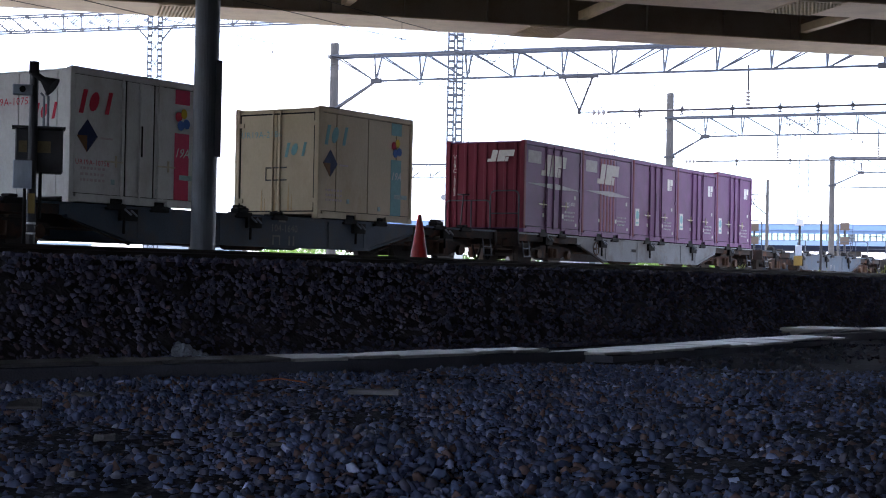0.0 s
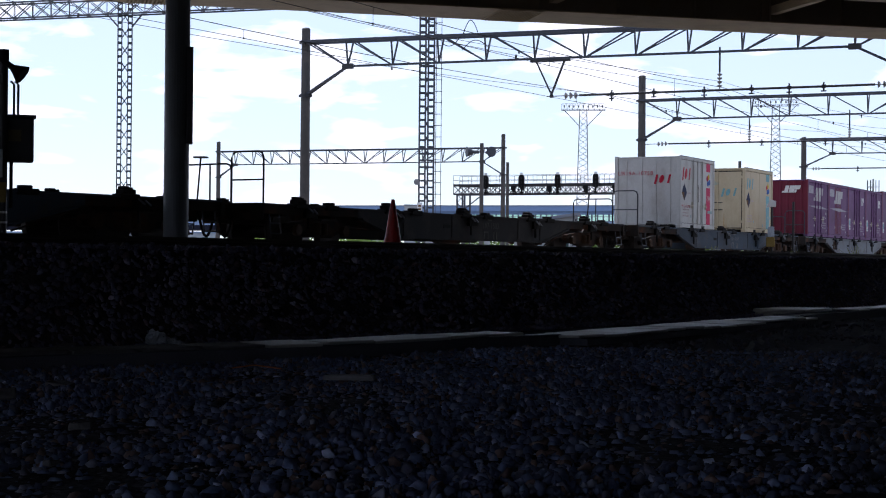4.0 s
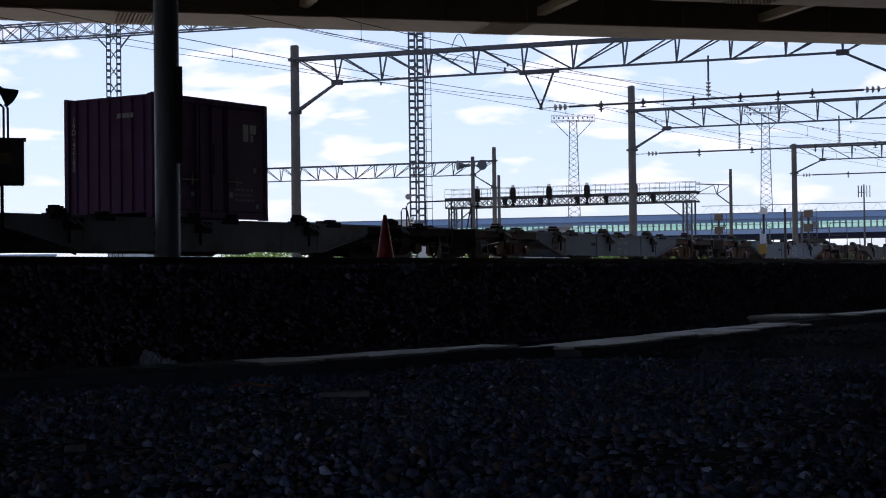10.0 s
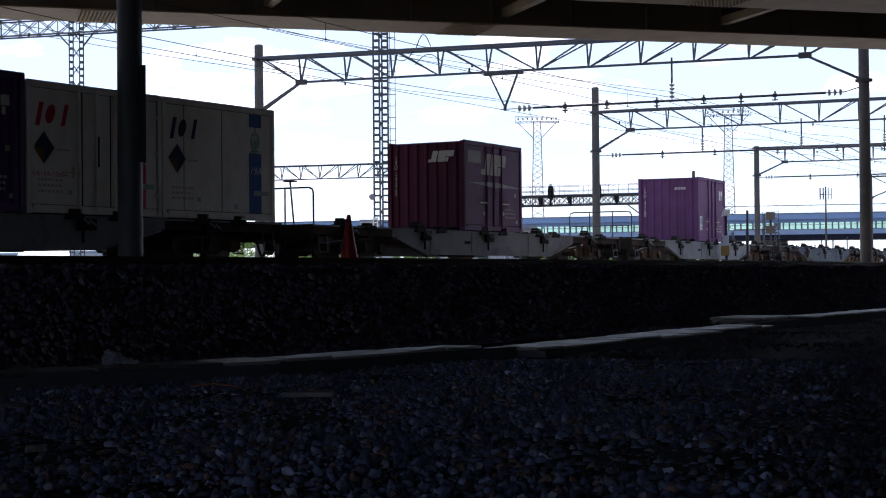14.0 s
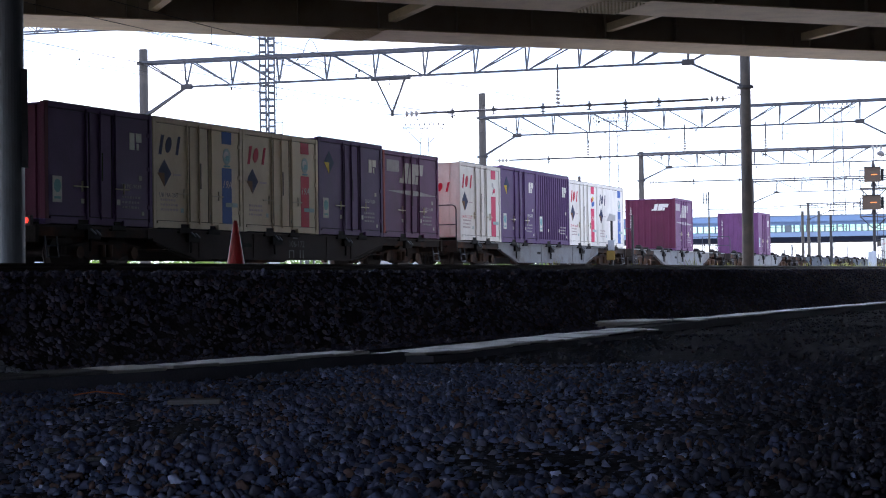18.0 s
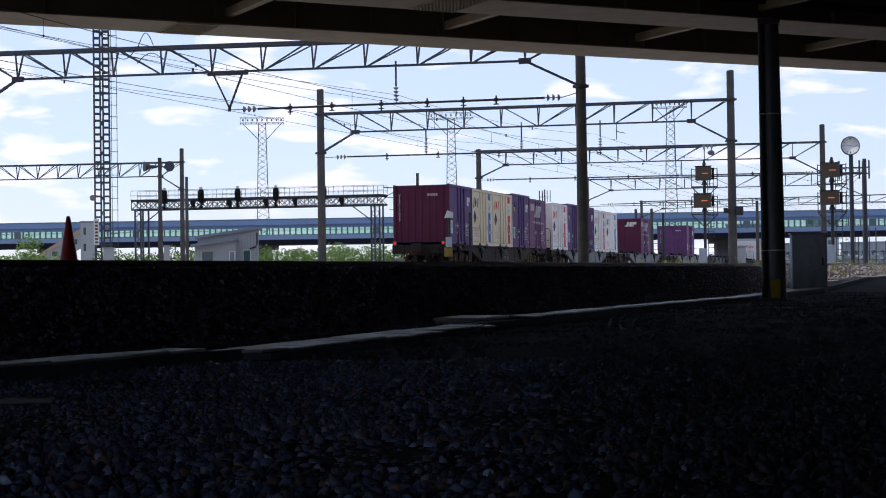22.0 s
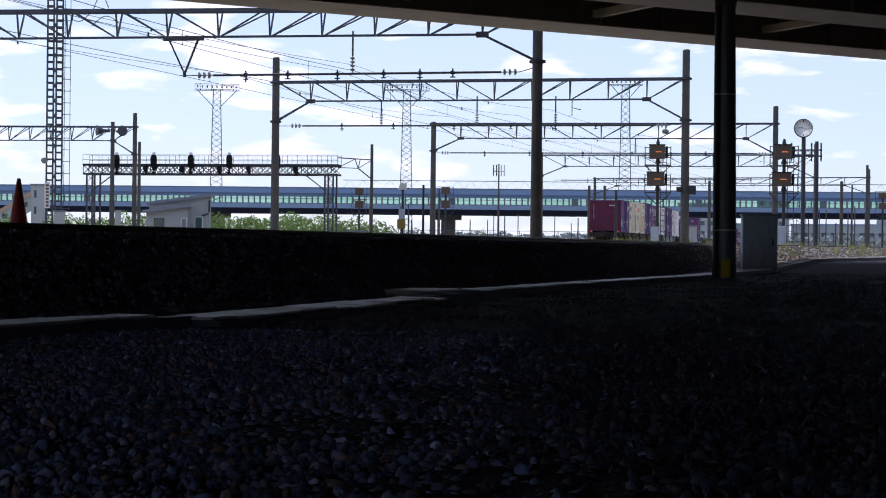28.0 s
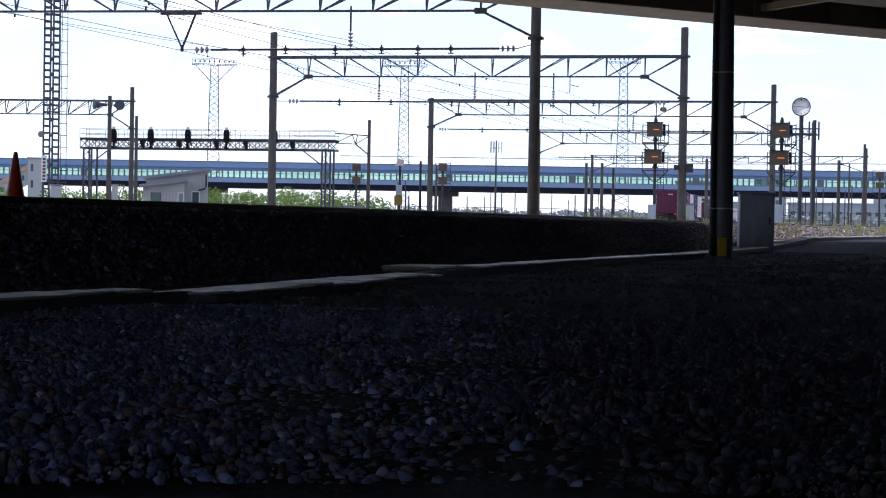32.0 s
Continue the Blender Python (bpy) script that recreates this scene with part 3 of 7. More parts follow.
def column(az, r, plate, base_band):
    p = place(az, r)
    z = ground_at(p)
    t = thing("bridge_column", Matrix.Translation((p.x, p.y, z)) @ Matrix.Rotation(-radians(az), 4, "Z"), "dark weathered round steel bridge column", "column", "bridge columns")
    bm = bmesh.new()
    if base_band:
        rod(bm, (0.085, 0, 0), (0.03, 0, SOFFIT - z), 0.235, 28, 0.2)
    else:
        rod(bm, (0, 0, 0), (0, 0, SOFFIT - z), 0.225, 28)
    part("shaft", bm, "column", t, smooth=False)
    bm = bmesh.new()
    w = 0.26 if base_band else 0.4
    box(bm, -w, w, -w, w, SOFFIT - z - 0.12, SOFFIT - z - 0.001)
    part("cap_plate", bm, "column", t)
    bm = bmesh.new()
    rod(bm, (0, 0, -0.02), (0, 0, 0.06), 0.34, 24)
    part("base_plate", bm, "column", t)
    if plate:
        bm = bmesh.new()
        box(bm, 0.16, 0.285, -0.14, 0.14, 2.0, 3.75)
        part("cover_plate", bm, "dark_steel", t, bevel=0.01)
    if base_band:
        bm = bmesh.new()
        rod(bm, (-0.19, -0.12, 0.0), (-0.19, -0.12, 6.7), 0.07, 14)
        part("drain_pipe", bm, "dark_steel", t)
        bm = bmesh.new()
        box(bm, -0.05, 0.17, -0.285, -0.2, 0.05, 0.5)
        part("warning_plate", bm, "yellow_mark", t, "faded yellow plate at the foot", bevel=0.01)
        for z1 in (1.18, 4.45):
            bm = bmesh.new()
            x1, r1 = 0.085 - 0.055 * z1 / 6.6, 0.242 - 0.035 * z1 / 6.6
            rod(bm, (x1, 0, z1), (x1, 0, z1 + 0.035), r1, 28)
            box(bm, -0.27, 0.0, -0.2, -0.02, z1, z1 + 0.03)
            part("strap", bm, "lamp_white", t, "worn white strap")
    return t


column(-21.12, 29.6, True, False)
column(11.1, 39.5, False, True)

# ---------------------------------------------------------------- catenary gantries
UP = Vector((0, 0, 1))


def insulator(parent, a, b, n=4, r=0.09):
    """A string of porcelain discs from a to b."""
    a, b = Vector(a), Vector(b)
    bm = bmesh.new()
    rod(bm, a, b, 0.02, 6)
    for i in range(n):
        c = a.lerp(b, (i + 0.7) / (n + 0.4))
        d = (b - a).normalized() * 0.035
        rod(bm, c - d, c + d, r, 12, r * 0.55)
    part("insulator", bm, "porcelain", parent)


def gantry(a, b, chord, low, tops, knee, ra=0.18, n=12, flip=0.5, hangers=(), tube=None, vee=None, depth=0.65):
    """chord, low, tops and knee give the heights at both poles."""
    t = thing("catenary_gantry", Matrix.Translation(a), "grey concrete poles carrying a steel lattice beam across the tracks", "catenary gantry", "catenary gantries")
    d = b - a
    u = d.normalized()
    side = u.cross(UP)

    def at(k, ends, w=0.0):
        return d * k + side * w + UP * (ends[0] + (ends[1] - ends[0]) * k - a.z)

    for k in (0, 1):
        bm = bmesh.new()
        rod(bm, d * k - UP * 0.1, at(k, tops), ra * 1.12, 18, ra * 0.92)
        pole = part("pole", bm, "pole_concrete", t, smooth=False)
        bm = bmesh.new()
        rod(bm, at(k, tops), at(k, tops) + UP * 0.05, ra * 0.96, 16, ra * 0.7)
        part("pole_cap", bm, "dark_steel", pole)
        for ends in (chord, knee):
            bm = bmesh.new()
            p = at(k, ends)
            rod(bm, p - UP * 0.06, p + UP * 0.06, ra * 1.24, 16)
            bar(bm, p - u * (ra + 0.1), p + u * (ra + 0.1), 0.09, 0.1)
            part("clamp_band", bm, "dark_steel", pole)
    foot = depth * 0.22
    bm = bmesh.new()
    bar(bm, at(1 / n, low, foot), at(1 - 1 / n, low, foot), 0.08)
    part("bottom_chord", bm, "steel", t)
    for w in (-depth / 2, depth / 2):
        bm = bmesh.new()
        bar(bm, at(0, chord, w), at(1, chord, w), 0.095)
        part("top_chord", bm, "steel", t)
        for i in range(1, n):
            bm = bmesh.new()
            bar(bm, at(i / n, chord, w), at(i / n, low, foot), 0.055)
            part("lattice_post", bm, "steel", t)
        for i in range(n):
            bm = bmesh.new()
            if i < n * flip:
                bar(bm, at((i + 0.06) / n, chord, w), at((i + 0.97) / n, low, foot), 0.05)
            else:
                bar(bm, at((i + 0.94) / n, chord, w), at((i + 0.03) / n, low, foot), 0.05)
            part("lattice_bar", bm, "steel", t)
    for k, q in ((0, 1 / n), (1, 1 - 1 / n)):
        for w in (-0.1, 0.1):
            bm = bmesh.new()
            bar(bm, at(k, knee, w), at(q, low, foot), 0.08)
            part("knee_brace", bm, "steel", t)
        bm = bmesh.new()
        p = at(q, low, foot)
        bar(bm, p - u * 0.22, p + u * 0.22, 0.16, 0.2)
        part("gusset", bm, "dark_steel", t)
    for k, z0, z1 in hangers:
        p = d * k - UP * a.z
        bm = bmesh.new()
        rod(bm, p + UP * z0, p + UP * (z1 + 0.62), 0.035, 6)
        part("hanger_rod", bm, "dark_steel", t)
        insulator(t, p + UP * (z1 + 0.62), p + UP * (z1 + 0.02), 4, 0.1)
    if vee:
        k, z = vee
        tip = d * k + UP * (z - a.z)
        bm = bmesh.new()
        for e in (-0.58, 0.58):
            bar(bm, at(k, low, foot) + u * e - UP * 0.06, tip, 0.06)
        rod(bm, tip - UP * 0.12, tip + UP * 0.12, 0.06, 8)
        part("vee_hanger", bm, "dark_steel", t)
        bm = bmesh.new()
        c = at(k, low, foot) - UP * 0.09
        bar(bm, c - u * 0.78, c + u * 0.78, 0.14, 0.08)
        part("vee_bar", bm, "dark_steel", t)
    if tube:
        k0, k1, z0, z1 = tube
        p0, p1 = d * k0 + UP * (z0 - a.z), d * k1 + UP * (z1 - a.z)
        bm = bmesh.new()
        rod(bm, p0, p1, 0.042, 8)
        part("cross_tube", bm, "dark_steel", t)
        insulator(t, p0 - u * 0.65, p0, 3, 0.13)
        insulator(t, p1, p1 + u * 0.65, 3, 0.13)
        for e0, e1 in ((p0 - u * 1.3, p0 - u * 0.65), (p1 + u * 0.65, d + UP * (z1 + 0.18 - a.z))):
            bm = bmesh.new()
            rod(bm, e0, e1, 0.018, 5)
            part("tie_rod", bm, "dark_steel", t)
        m = 7
        for i in range(1, m):
            q = p0.lerp(p1, (i + 0.2 * math.sin(i * 5.1)) / m)
            bm = bmesh.new()
            rod(bm, q - UP * (0.26 if i % 2 else 0.14), q + UP * 0.15, 0.03, 8)
            box(bm, q.x - 0.07, q.x + 0.07, q.y - 0.05, q.y + 0.05, q.z - 0.06, q.z + 0.06)
            bar(bm, q - UP * 0.16 - u * 0.1, q - UP * 0.16 + u * 0.1, 0.04)
            part("tube_clamp", bm, "dark_steel", t)
    return t


Z0 = 0.75
g1 = gantry(place(-16.63, 65, YARD_Z), place(4.53, 57.5, YARD_Z), (9.5, 9.24), (8.46, 8.32), (10.03, 10.45), (7.36, 7.36), 0.185, n=12,
            hangers=((0.714, 8.55, 7.02),), tube=(0.49, 0.945, 6.99, 7.0), vee=(0.443, 7.05))
g2 = gantry(place(-4.72, 85, YARD_Z), place(9.75, 81.5, YARD_Z), (9.25, 9.25), (8.24, 8.23), (10.52, 10.66), (7.2, 7.18), 0.2, n=11,
            hangers=((0.267, 8.3, 6.98), (0.503, 8.46, 6.96), (0.693, 8.43, 6.95)), tube=(0.068, 0.93, 6.97, 6.93))
g3 = gantry(place(0.87, 114, YARD_Z), place(12.85, 112, YARD_Z), (9.40, 9.33), (8.38, 8.30), (9.5, 10.48), (7.5, 7.26), 0.19, n=12,
            hangers=((0.31, 8.4, 7.3), (0.6, 8.4, 7.3)), tube=(0.05, 0.95, 7.36, 7.3))
g4 = gantry(place(4.7, 155, YARD_Z), place(14.22, 152, YARD_Z), (9.6, 9.5), (8.52, 8.45), (9.75, 10.5), (7.6, 7.4), n=11, hangers=((0.4, 8.4, 7.2),), tube=(0.1, 0.75, 7.2, 7.25))
g5 = gantry(place(6.6, 205, YARD_Z), place(16.0, 200, YARD_Z), (9.55, 9.55), (8.6, 8.6), (9.65, 10.5), (7.6, 7.6), n=12)
g6 = gantry(place(-19.66, 134, YARD_Z), place(-9.6, 124, YARD_Z), (9.62, 9.52), (8.52, 8.48), (10.4, 10.53), (7.5, 7.45), 0.17, n=15, flip=0.5)


def gantry_fittings():
    d = place(9.75, 81.5) - place(-4.72, 85)
    p = d + Vector((0, 0, 2.85))
    bm = bmesh.new()
    box(bm, p.x + 0.12, p.x + 0.5, p.y - 0.3, p.y - 0.05, p.z - 0.22, p.z + 0.22)
    box(bm, p.x - 0.45, p.x - 0.2, p.y - 0.28, p.y - 0.05, p.z - 0.1, p.z + 0.15)
    bar(bm, p - Vector((0.45, 0.1, 0)), p + Vector((0.4, -0.1, 0)), 0.05)
    part("junction_box", bm, "dark_steel", g2, "dark junction boxes on the pole", bevel=0.015)
    bm = bmesh.new()
    bmesh.ops.create_uvsphere(bm, u_segments=16, v_segments=10, radius=0.17)
    for v in bm.verts:
        v.co = Vector((v.co.x * 1.05, v.co.y, v.co.z * 0.75)) + d * 0.953 + Vector((0, 0, 5.78))
    rod(bm, d * 0.953 + Vector((0, 0, 5.88)), d * 0.953 + Vector((0.08, 0, 6.1)), 0.025, 6)
    part("lamp_globe", bm, "dull_concrete", g2, "grey round lamp under the cross tube", smooth=True)
    q = d * 0.732 + Vector((0, 0, 6.6))
    bm = bmesh.new()
    tube(bm, [q + Vector((-0.18, 0, -0.02)), q, q + Vector((0, 0, 0.75)), q + Vector((-0.06, 0, 0.78))], 0.025, 6)
    tube(bm, [q + Vector((0, 0, 0.4)), q + Vector((0.45, 0, 0.3))], 0.02, 6)
    part("registration_arm", bm, "dark_steel", g2)


gantry_fittings()


def jumper_loops():
    """Loose feeder loops round the first gantry's top chord."""
    d = place(4.53, 57.5) - place(-16.63, 65)
    up = Vector((0, 0, 1))
    for k0, k1, z0, z1, rise in ((0.292, 0.318, 8.62, 8.66, 0.5), (0.29, 0.335, 8.0, 8.1, 0.32), (0.255, 0.29, 8.3, 8.62, -0.25)):
        pts = []
        for i in range(11):
            q = i / 10
            pts.append(d * (k0 + (k1 - k0) * q) + up * (z0 + (z1 - z0) * q + rise * math.sin(math.pi * q)) + Vector((0, -0.25, 0)))
        bm = bmesh.new()
        tube(bm, pts, 0.016, 6)
        part("jumper_cable", bm, "black", g1, "loose black jumper cable")


jumper_loops()


def wires():
    """Overhead lines along the tracks."""
    def along(heading, off, s, z):
        """A point s metres along a line that passes off metres to the left of the eye."""
        h = radians(heading)
        return Vector((math.sin(h) * s - math.cos(h) * off, math.cos(h) * s + math.sin(h) * off, z))

    for hd, off, low, top in ((20.5, 25.8, 6.3, 6.8), (19.3, 20.9, 6.3, 6.98)):
        t = thing("overhead_line", Matrix(), "thin contact wire and carrier wire over the track", "overhead wire", "overhead lines")
        supports = [-25, 18, 54, 82, 108, 150, 190, 240]
        for a, b in zip(supports, supports[1:]):
            bm = bmesh.new()
            rod(bm, along(hd, off, a, low), along(hd, off, b, low), 0.008, 5)
            part("contact_wire", bm, "dark_steel", t)
            bm = bmesh.new()
            pts = [along(hd, off, a + (b - a) * i / 8, top - 0.3 * (1 - (2 * i / 8 - 1) ** 2)) for i in range(9)]
            tube(bm, pts, 0.010, 5)
            part("carrier_wire", bm, "dark_steel", t)
            for i in range(1, 8, 2):
                p = pts[i]
                bm = bmesh.new()
                rod(bm, p, (p.x, p.y, low), 0.006, 4)
                box(bm, p.x - 0.014, p.x + 0.014, p.y - 0.014, p.y + 0.014, low - 0.02, low + 0.03)
                part("dropper", bm, "dark_steel", t)
    for hd, off, z in ((26.0, 33.0, 8.6), (22.5, 29.0, 8.15), (25.0, 37.5, 8.3)):
        t = thing("feeder_line", Matrix(), "thin black feeder wire with small weights along the track", "overhead wire", "feeder lines")
        supports = [-10, 22, 62, 86, 112, 150]
        for a, b in zip(supports, supports[1:]):
            bm = bmesh.new()
            pts = [along(hd, off, a + (b - a) * i / 8, z - 0.35 * (1 - (2 * i / 8 - 1) ** 2)) for i in range(9)]
            tube(bm, pts, 0.009, 5)
            part("wire", bm, "dark_steel", t)
            for i in (2, 5):
                p = pts[i]
                bm = bmesh.new()
                rod(bm, p - UP * 0.1, p + UP * 0.03, 0.035, 6)
                part("wire_clip", bm, "dark_steel", t)


wires()


# ---------------------------------------------------------------- lattice towers
def lattice_mast(name, az, r, width, top_tan, label, panel=1.1, ladder=False, bar_w=0.07, leg=0.26):
    p = place(az, r)
    top = Z0 + r * top_tan - YARD_Z
    t = thing(name, Matrix.Translation((p.x, p.y, YARD_Z)) @ Matrix.Rotation(-radians(az), 4, "Z"), label, "lattice tower")
    h = width / 2
    # two built-up legs, each of paired angles with batten plates, tied by thin crosses
    n = int(top / 0.46)
    q0 = 1 - leg / h
    bm = bmesh.new()
    box(bm, -leg / 2, leg / 2, -0.012, 0.012, 0, 0.1)
    batten = mesh_of("batten", bm, "steel")
    for s in (-1, 1):
        for q in (h, h * q0):
            for y in (-0.3, 0.3):
                bm = bmesh.new()
                box(bm, s * q - bar_w / 2, s * q + bar_w / 2, y - 0.05, y + 0.05, 0, top)
                part("leg", bm, "steel", t)
        for k in range(n):
            z = 0.3 + k * 0.46
            for y in (-0.3, 0.3):
                ob = new("batten", batten)
                ob.parent = t
                ob.location = (s * (h - leg / 2), y, z)
    for k in range(int(top / panel)):
        z = k * panel
        for y in (-0.3, 0.3):
            bm = bmesh.new()
            bar(bm, (-h * q0, y, z), (h * q0, y, z + 0.6), 0.035)
            bar(bm, (h * q0, y, z), (-h * q0, y, z + 0.6), 0.035)
            part("cross_brace", bm, "steel", t)
    if ladder:
        bm = bmesh.new()
        for x in (h + 0.14, h + 0.5):
            rod(bm, (x, 0, 0.5), (x, 0, top), 0.02, 4)
        for k in range(int(top / 0.78)):
            rod(bm, (h, 0, 0.6 + k * 0.78), (h + 0.55, 0, 0.6 + k * 0.78), 0.022, 4)
        part("ladder", bm, "steel", t)
    return t


ta = lattice_mast("lattice_tower", -22.93, 112, 0.94, 0.160, "slender grey steel lattice tower carrying a lattice beam", 1.15, bar_w=0.08)
tb = lattice_mast("lattice_tower", -12.33, 110, 0.98, 0.175, "slender grey steel lattice tower with a ladder", 1.0, ladder=True, bar_w=0.12, leg=0.4)
tower_lamp = bmesh.new()
rod(tower_lamp, (-0.64, -0.42, 5.3), (-0.64, -0.3, 5.3), 0.2, 18)
bar(tower_lamp, (-0.64, -0.32, 5.3), (-0.4, -0.3, 5.3), 0.05)
part("round_lamp", tower_lamp, "dull_concrete", tb, "grey round lamp on the tower")


def tower_beam():
    a, b = Vector((-19, 10.4, 16.55)), Vector((14, -7.7, 16.55))
    n = 26
    for y in (-0.5, 0.5):
        for z in (0, 1.1):
            bm = bmesh.new()
            bar(bm, a + Vector((0, y, z)), b + Vector((0, y, z)), 0.1)
            part("beam_chord", bm, "steel", ta)
    for i in range(n):
        p, q = a.lerp(b, i / n), a.lerp(b, (i + 1) / n)
        bm = bmesh.new()
        for y in (-0.5, 0.5):
            o = Vector((0, y, 0))
            bar(bm, p + o, q + o + UP * 1.1, 0.05)
            bar(bm, p + o + UP * 1.1, q + o, 0.05)
            bar(bm, p + o, p + o + UP * 1.1, 0.05)
        part("beam_lattice", bm, "steel", ta)
    bm = bmesh.new()
    bar(bm, (-1.15, 0.62, 16.55), (-0.45, 0, 15.7), 0.08)
    part("knee_brace", bm, "steel", ta)
    bm = bmesh.new()
    bar(bm, (1.15, -0.62, 16.55), (0.45, 0, 15.7), 0.08)
    part("knee_brace", bm, "steel", ta)


tower_beam()


def flood_tower(az, r, top_tan, wid, lamps=9):
    p = place(az, r)
    top = Z0 + r * top_tan
    t = thing("floodlight_tower", Matrix.Translation((p.x, p.y, 0.8)) @ Matrix.Rotation(-radians(az), 4, "Z"), "distant steel lattice floodlight tower with a lamp platform", "floodlight tower", "floodlight towers")
    h0, h1 = 1.35, 0.65
    n = 26
    def leg(x, y, k):
        w = h0 + (h1 - h0) * k
        return Vector((x * w, y * w, (top - 0.8) * k))
    for x in (-1, 1):
        for y in (-1, 1):
            bm = bmesh.new()
            bar(bm, leg(x, y, 0), leg(x, y, 1), 0.1)
            part("leg", bm, "steel", t)
    for i in range(n):
        bm = bmesh.new()
        a, b = i / n, (i + 1) / n
        for y in (-1, 1):
            bar(bm, leg(-1, y, a), leg(1, y, b), 0.04)
            bar(bm, leg(1, y, a), leg(-1, y, b), 0.04)
        bar(bm, leg(-1, -1, a), leg(-1, 1, b), 0.04)
        bar(bm, leg(1, -1, a), leg(1, 1, b), 0.04)
        part("lattice_panel", bm, "steel", t)
    z = top - 0.8
    bm = bmesh.new()
    for y in (-1.2, 1.2):
        bar(bm, (-wid / 2, y, z), (wid / 2, y, z), 0.1)
        bar(bm, (-wid / 2, y, z + 1.0), (wid / 2, y, z + 1.0), 0.06)
    for i in range(9):
        x = -wid / 2 + wid * i / 8
        bar(bm, (x, -1.2, z), (x, -1.2, z + 1.0), 0.05)
        bar(bm, (x, -1.2, z), (x, 1.2, z), 0.1)
    for x in (-1, 1):
        bar(bm, (x * wid * 0.45, 0, z), (x * 0.7, 0, z - wid * 0.38), 0.12)
    part("platform", bm, "steel", t)
    for i in range(lamps):
        x = -wid / 2 + 0.5 + (wid - 1.0) * i / (lamps - 1)
        bm = bmesh.new()
        rod(bm, (x, -1.5, z + 0.35), (x, -1.2, z + 0.6), 0.13, 10)
        part("floodlight", bm, "dark_steel", t)


flood_tower(-6.78, 300, 0.0945, 8.0)
flood_tower(-0.09, 310, 0.0965, 8.5)
flood_tower(7.65, 300, 0.1005, 6.0, 7)
flood_tower(13.75, 420, 0.0575, 7.0, 7)


# ---------------------------------------------------------------- poles and signals of the yard
def simple_pole(az, r, top_tan, rad=0.14, mat="pole_concrete", name="utility_pole", label="plain grey concrete pole", base=YARD_Z):
    p = place(az, r)
    base = min(base, max(ground_at(p), 0))
    t = thing(name, Matrix.Translation((p.x, p.y, base)) @ Matrix.Rotation(-radians(az), 4, "Z"), label, "pole", "yard poles")
    bm = bmesh.new()
    h = Z0 + r * top_tan - base
    rod(bm, (0, 0, -0.1), (0, 0, h), rad * 1.1, 14, rad * 0.9)
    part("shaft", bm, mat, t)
    return t, h


def horn(bm, at, way, size):
    at, way = Vector(at), Vector(way).normalized()
    rod(bm, at - way * size * 0.9, at - way * size * 0.2, size * 0.18, 10, size * 0.2)
    rod(bm, at - way * size * 0.2, at + way * size * 0.6, size * 0.2, 14, size * 0.62)


t, h = simple_pole(-10.36, 118, 0.0735, 0.15, label="concrete pole with two grey horn loudspeakers")
for x, w in ((-0.75, (-1, -0.3, 0)), (0.55, (0.4, -1, 0))):
    bm = bmesh.new()
    horn(bm, (x, -0.15, h - 0.65), w, 0.62)
    bar(bm, (0, 0, h - 0.65), (x * 0.6, -0.1, h - 0.65), 0.06)
    part("loudspeaker", bm, "steel", t)
bm = bmesh.new()
box(bm, -0.18, 0.18, -0.2, -0.14, 0.6, 3.4)
part("marker_band", bm, "pole_concrete", t)
simple_pole(-9.44, 119, 0.0618, 0.12)
simple_pole(-1.31, 128, 0.0628, 0.13)
simple_pole(14.25, 88, 0.0658, 0.11, "steel", label="grey steel pole with small brackets")
simple_pole(15.1, 118, 0.0417, 0.12)
simple_pole(6.4, 140, 0.0385, 0.13, label="short grey concrete pole")
simple_pole(6.95, 135, 0.0385, 0.13, label="short grey concrete pole")
simple_pole(7.35, 120, 0.0360, 0.1, "dark_steel", label="short dark steel pole")
simple_pole(10.6, 125, 0.042, 0.12)
simple_pole(15.45, 150, 0.04, 0.08)
simple_pole(15.95, 150, 0.0515, 0.13)
simple_pole(3.2, 160, 0.036, 0.1)
simple_pole(1.1, 165, 0.036, 0.1)
thin = random.Random(31)
for az in [2.2, 3.9, 5.2, 11.5, 14.0, 15.9, 17.4] + [thin.uniform(-1.5, 9.5) for i in range(16)] + [thin.uniform(14.3, 17.4) for i in range(8)]:
    simple_pole(az, thin.uniform(175, 260), thin.uniform(0.014, 0.027), 0.07, "steel", label="thin grey steel pole far in the yard")


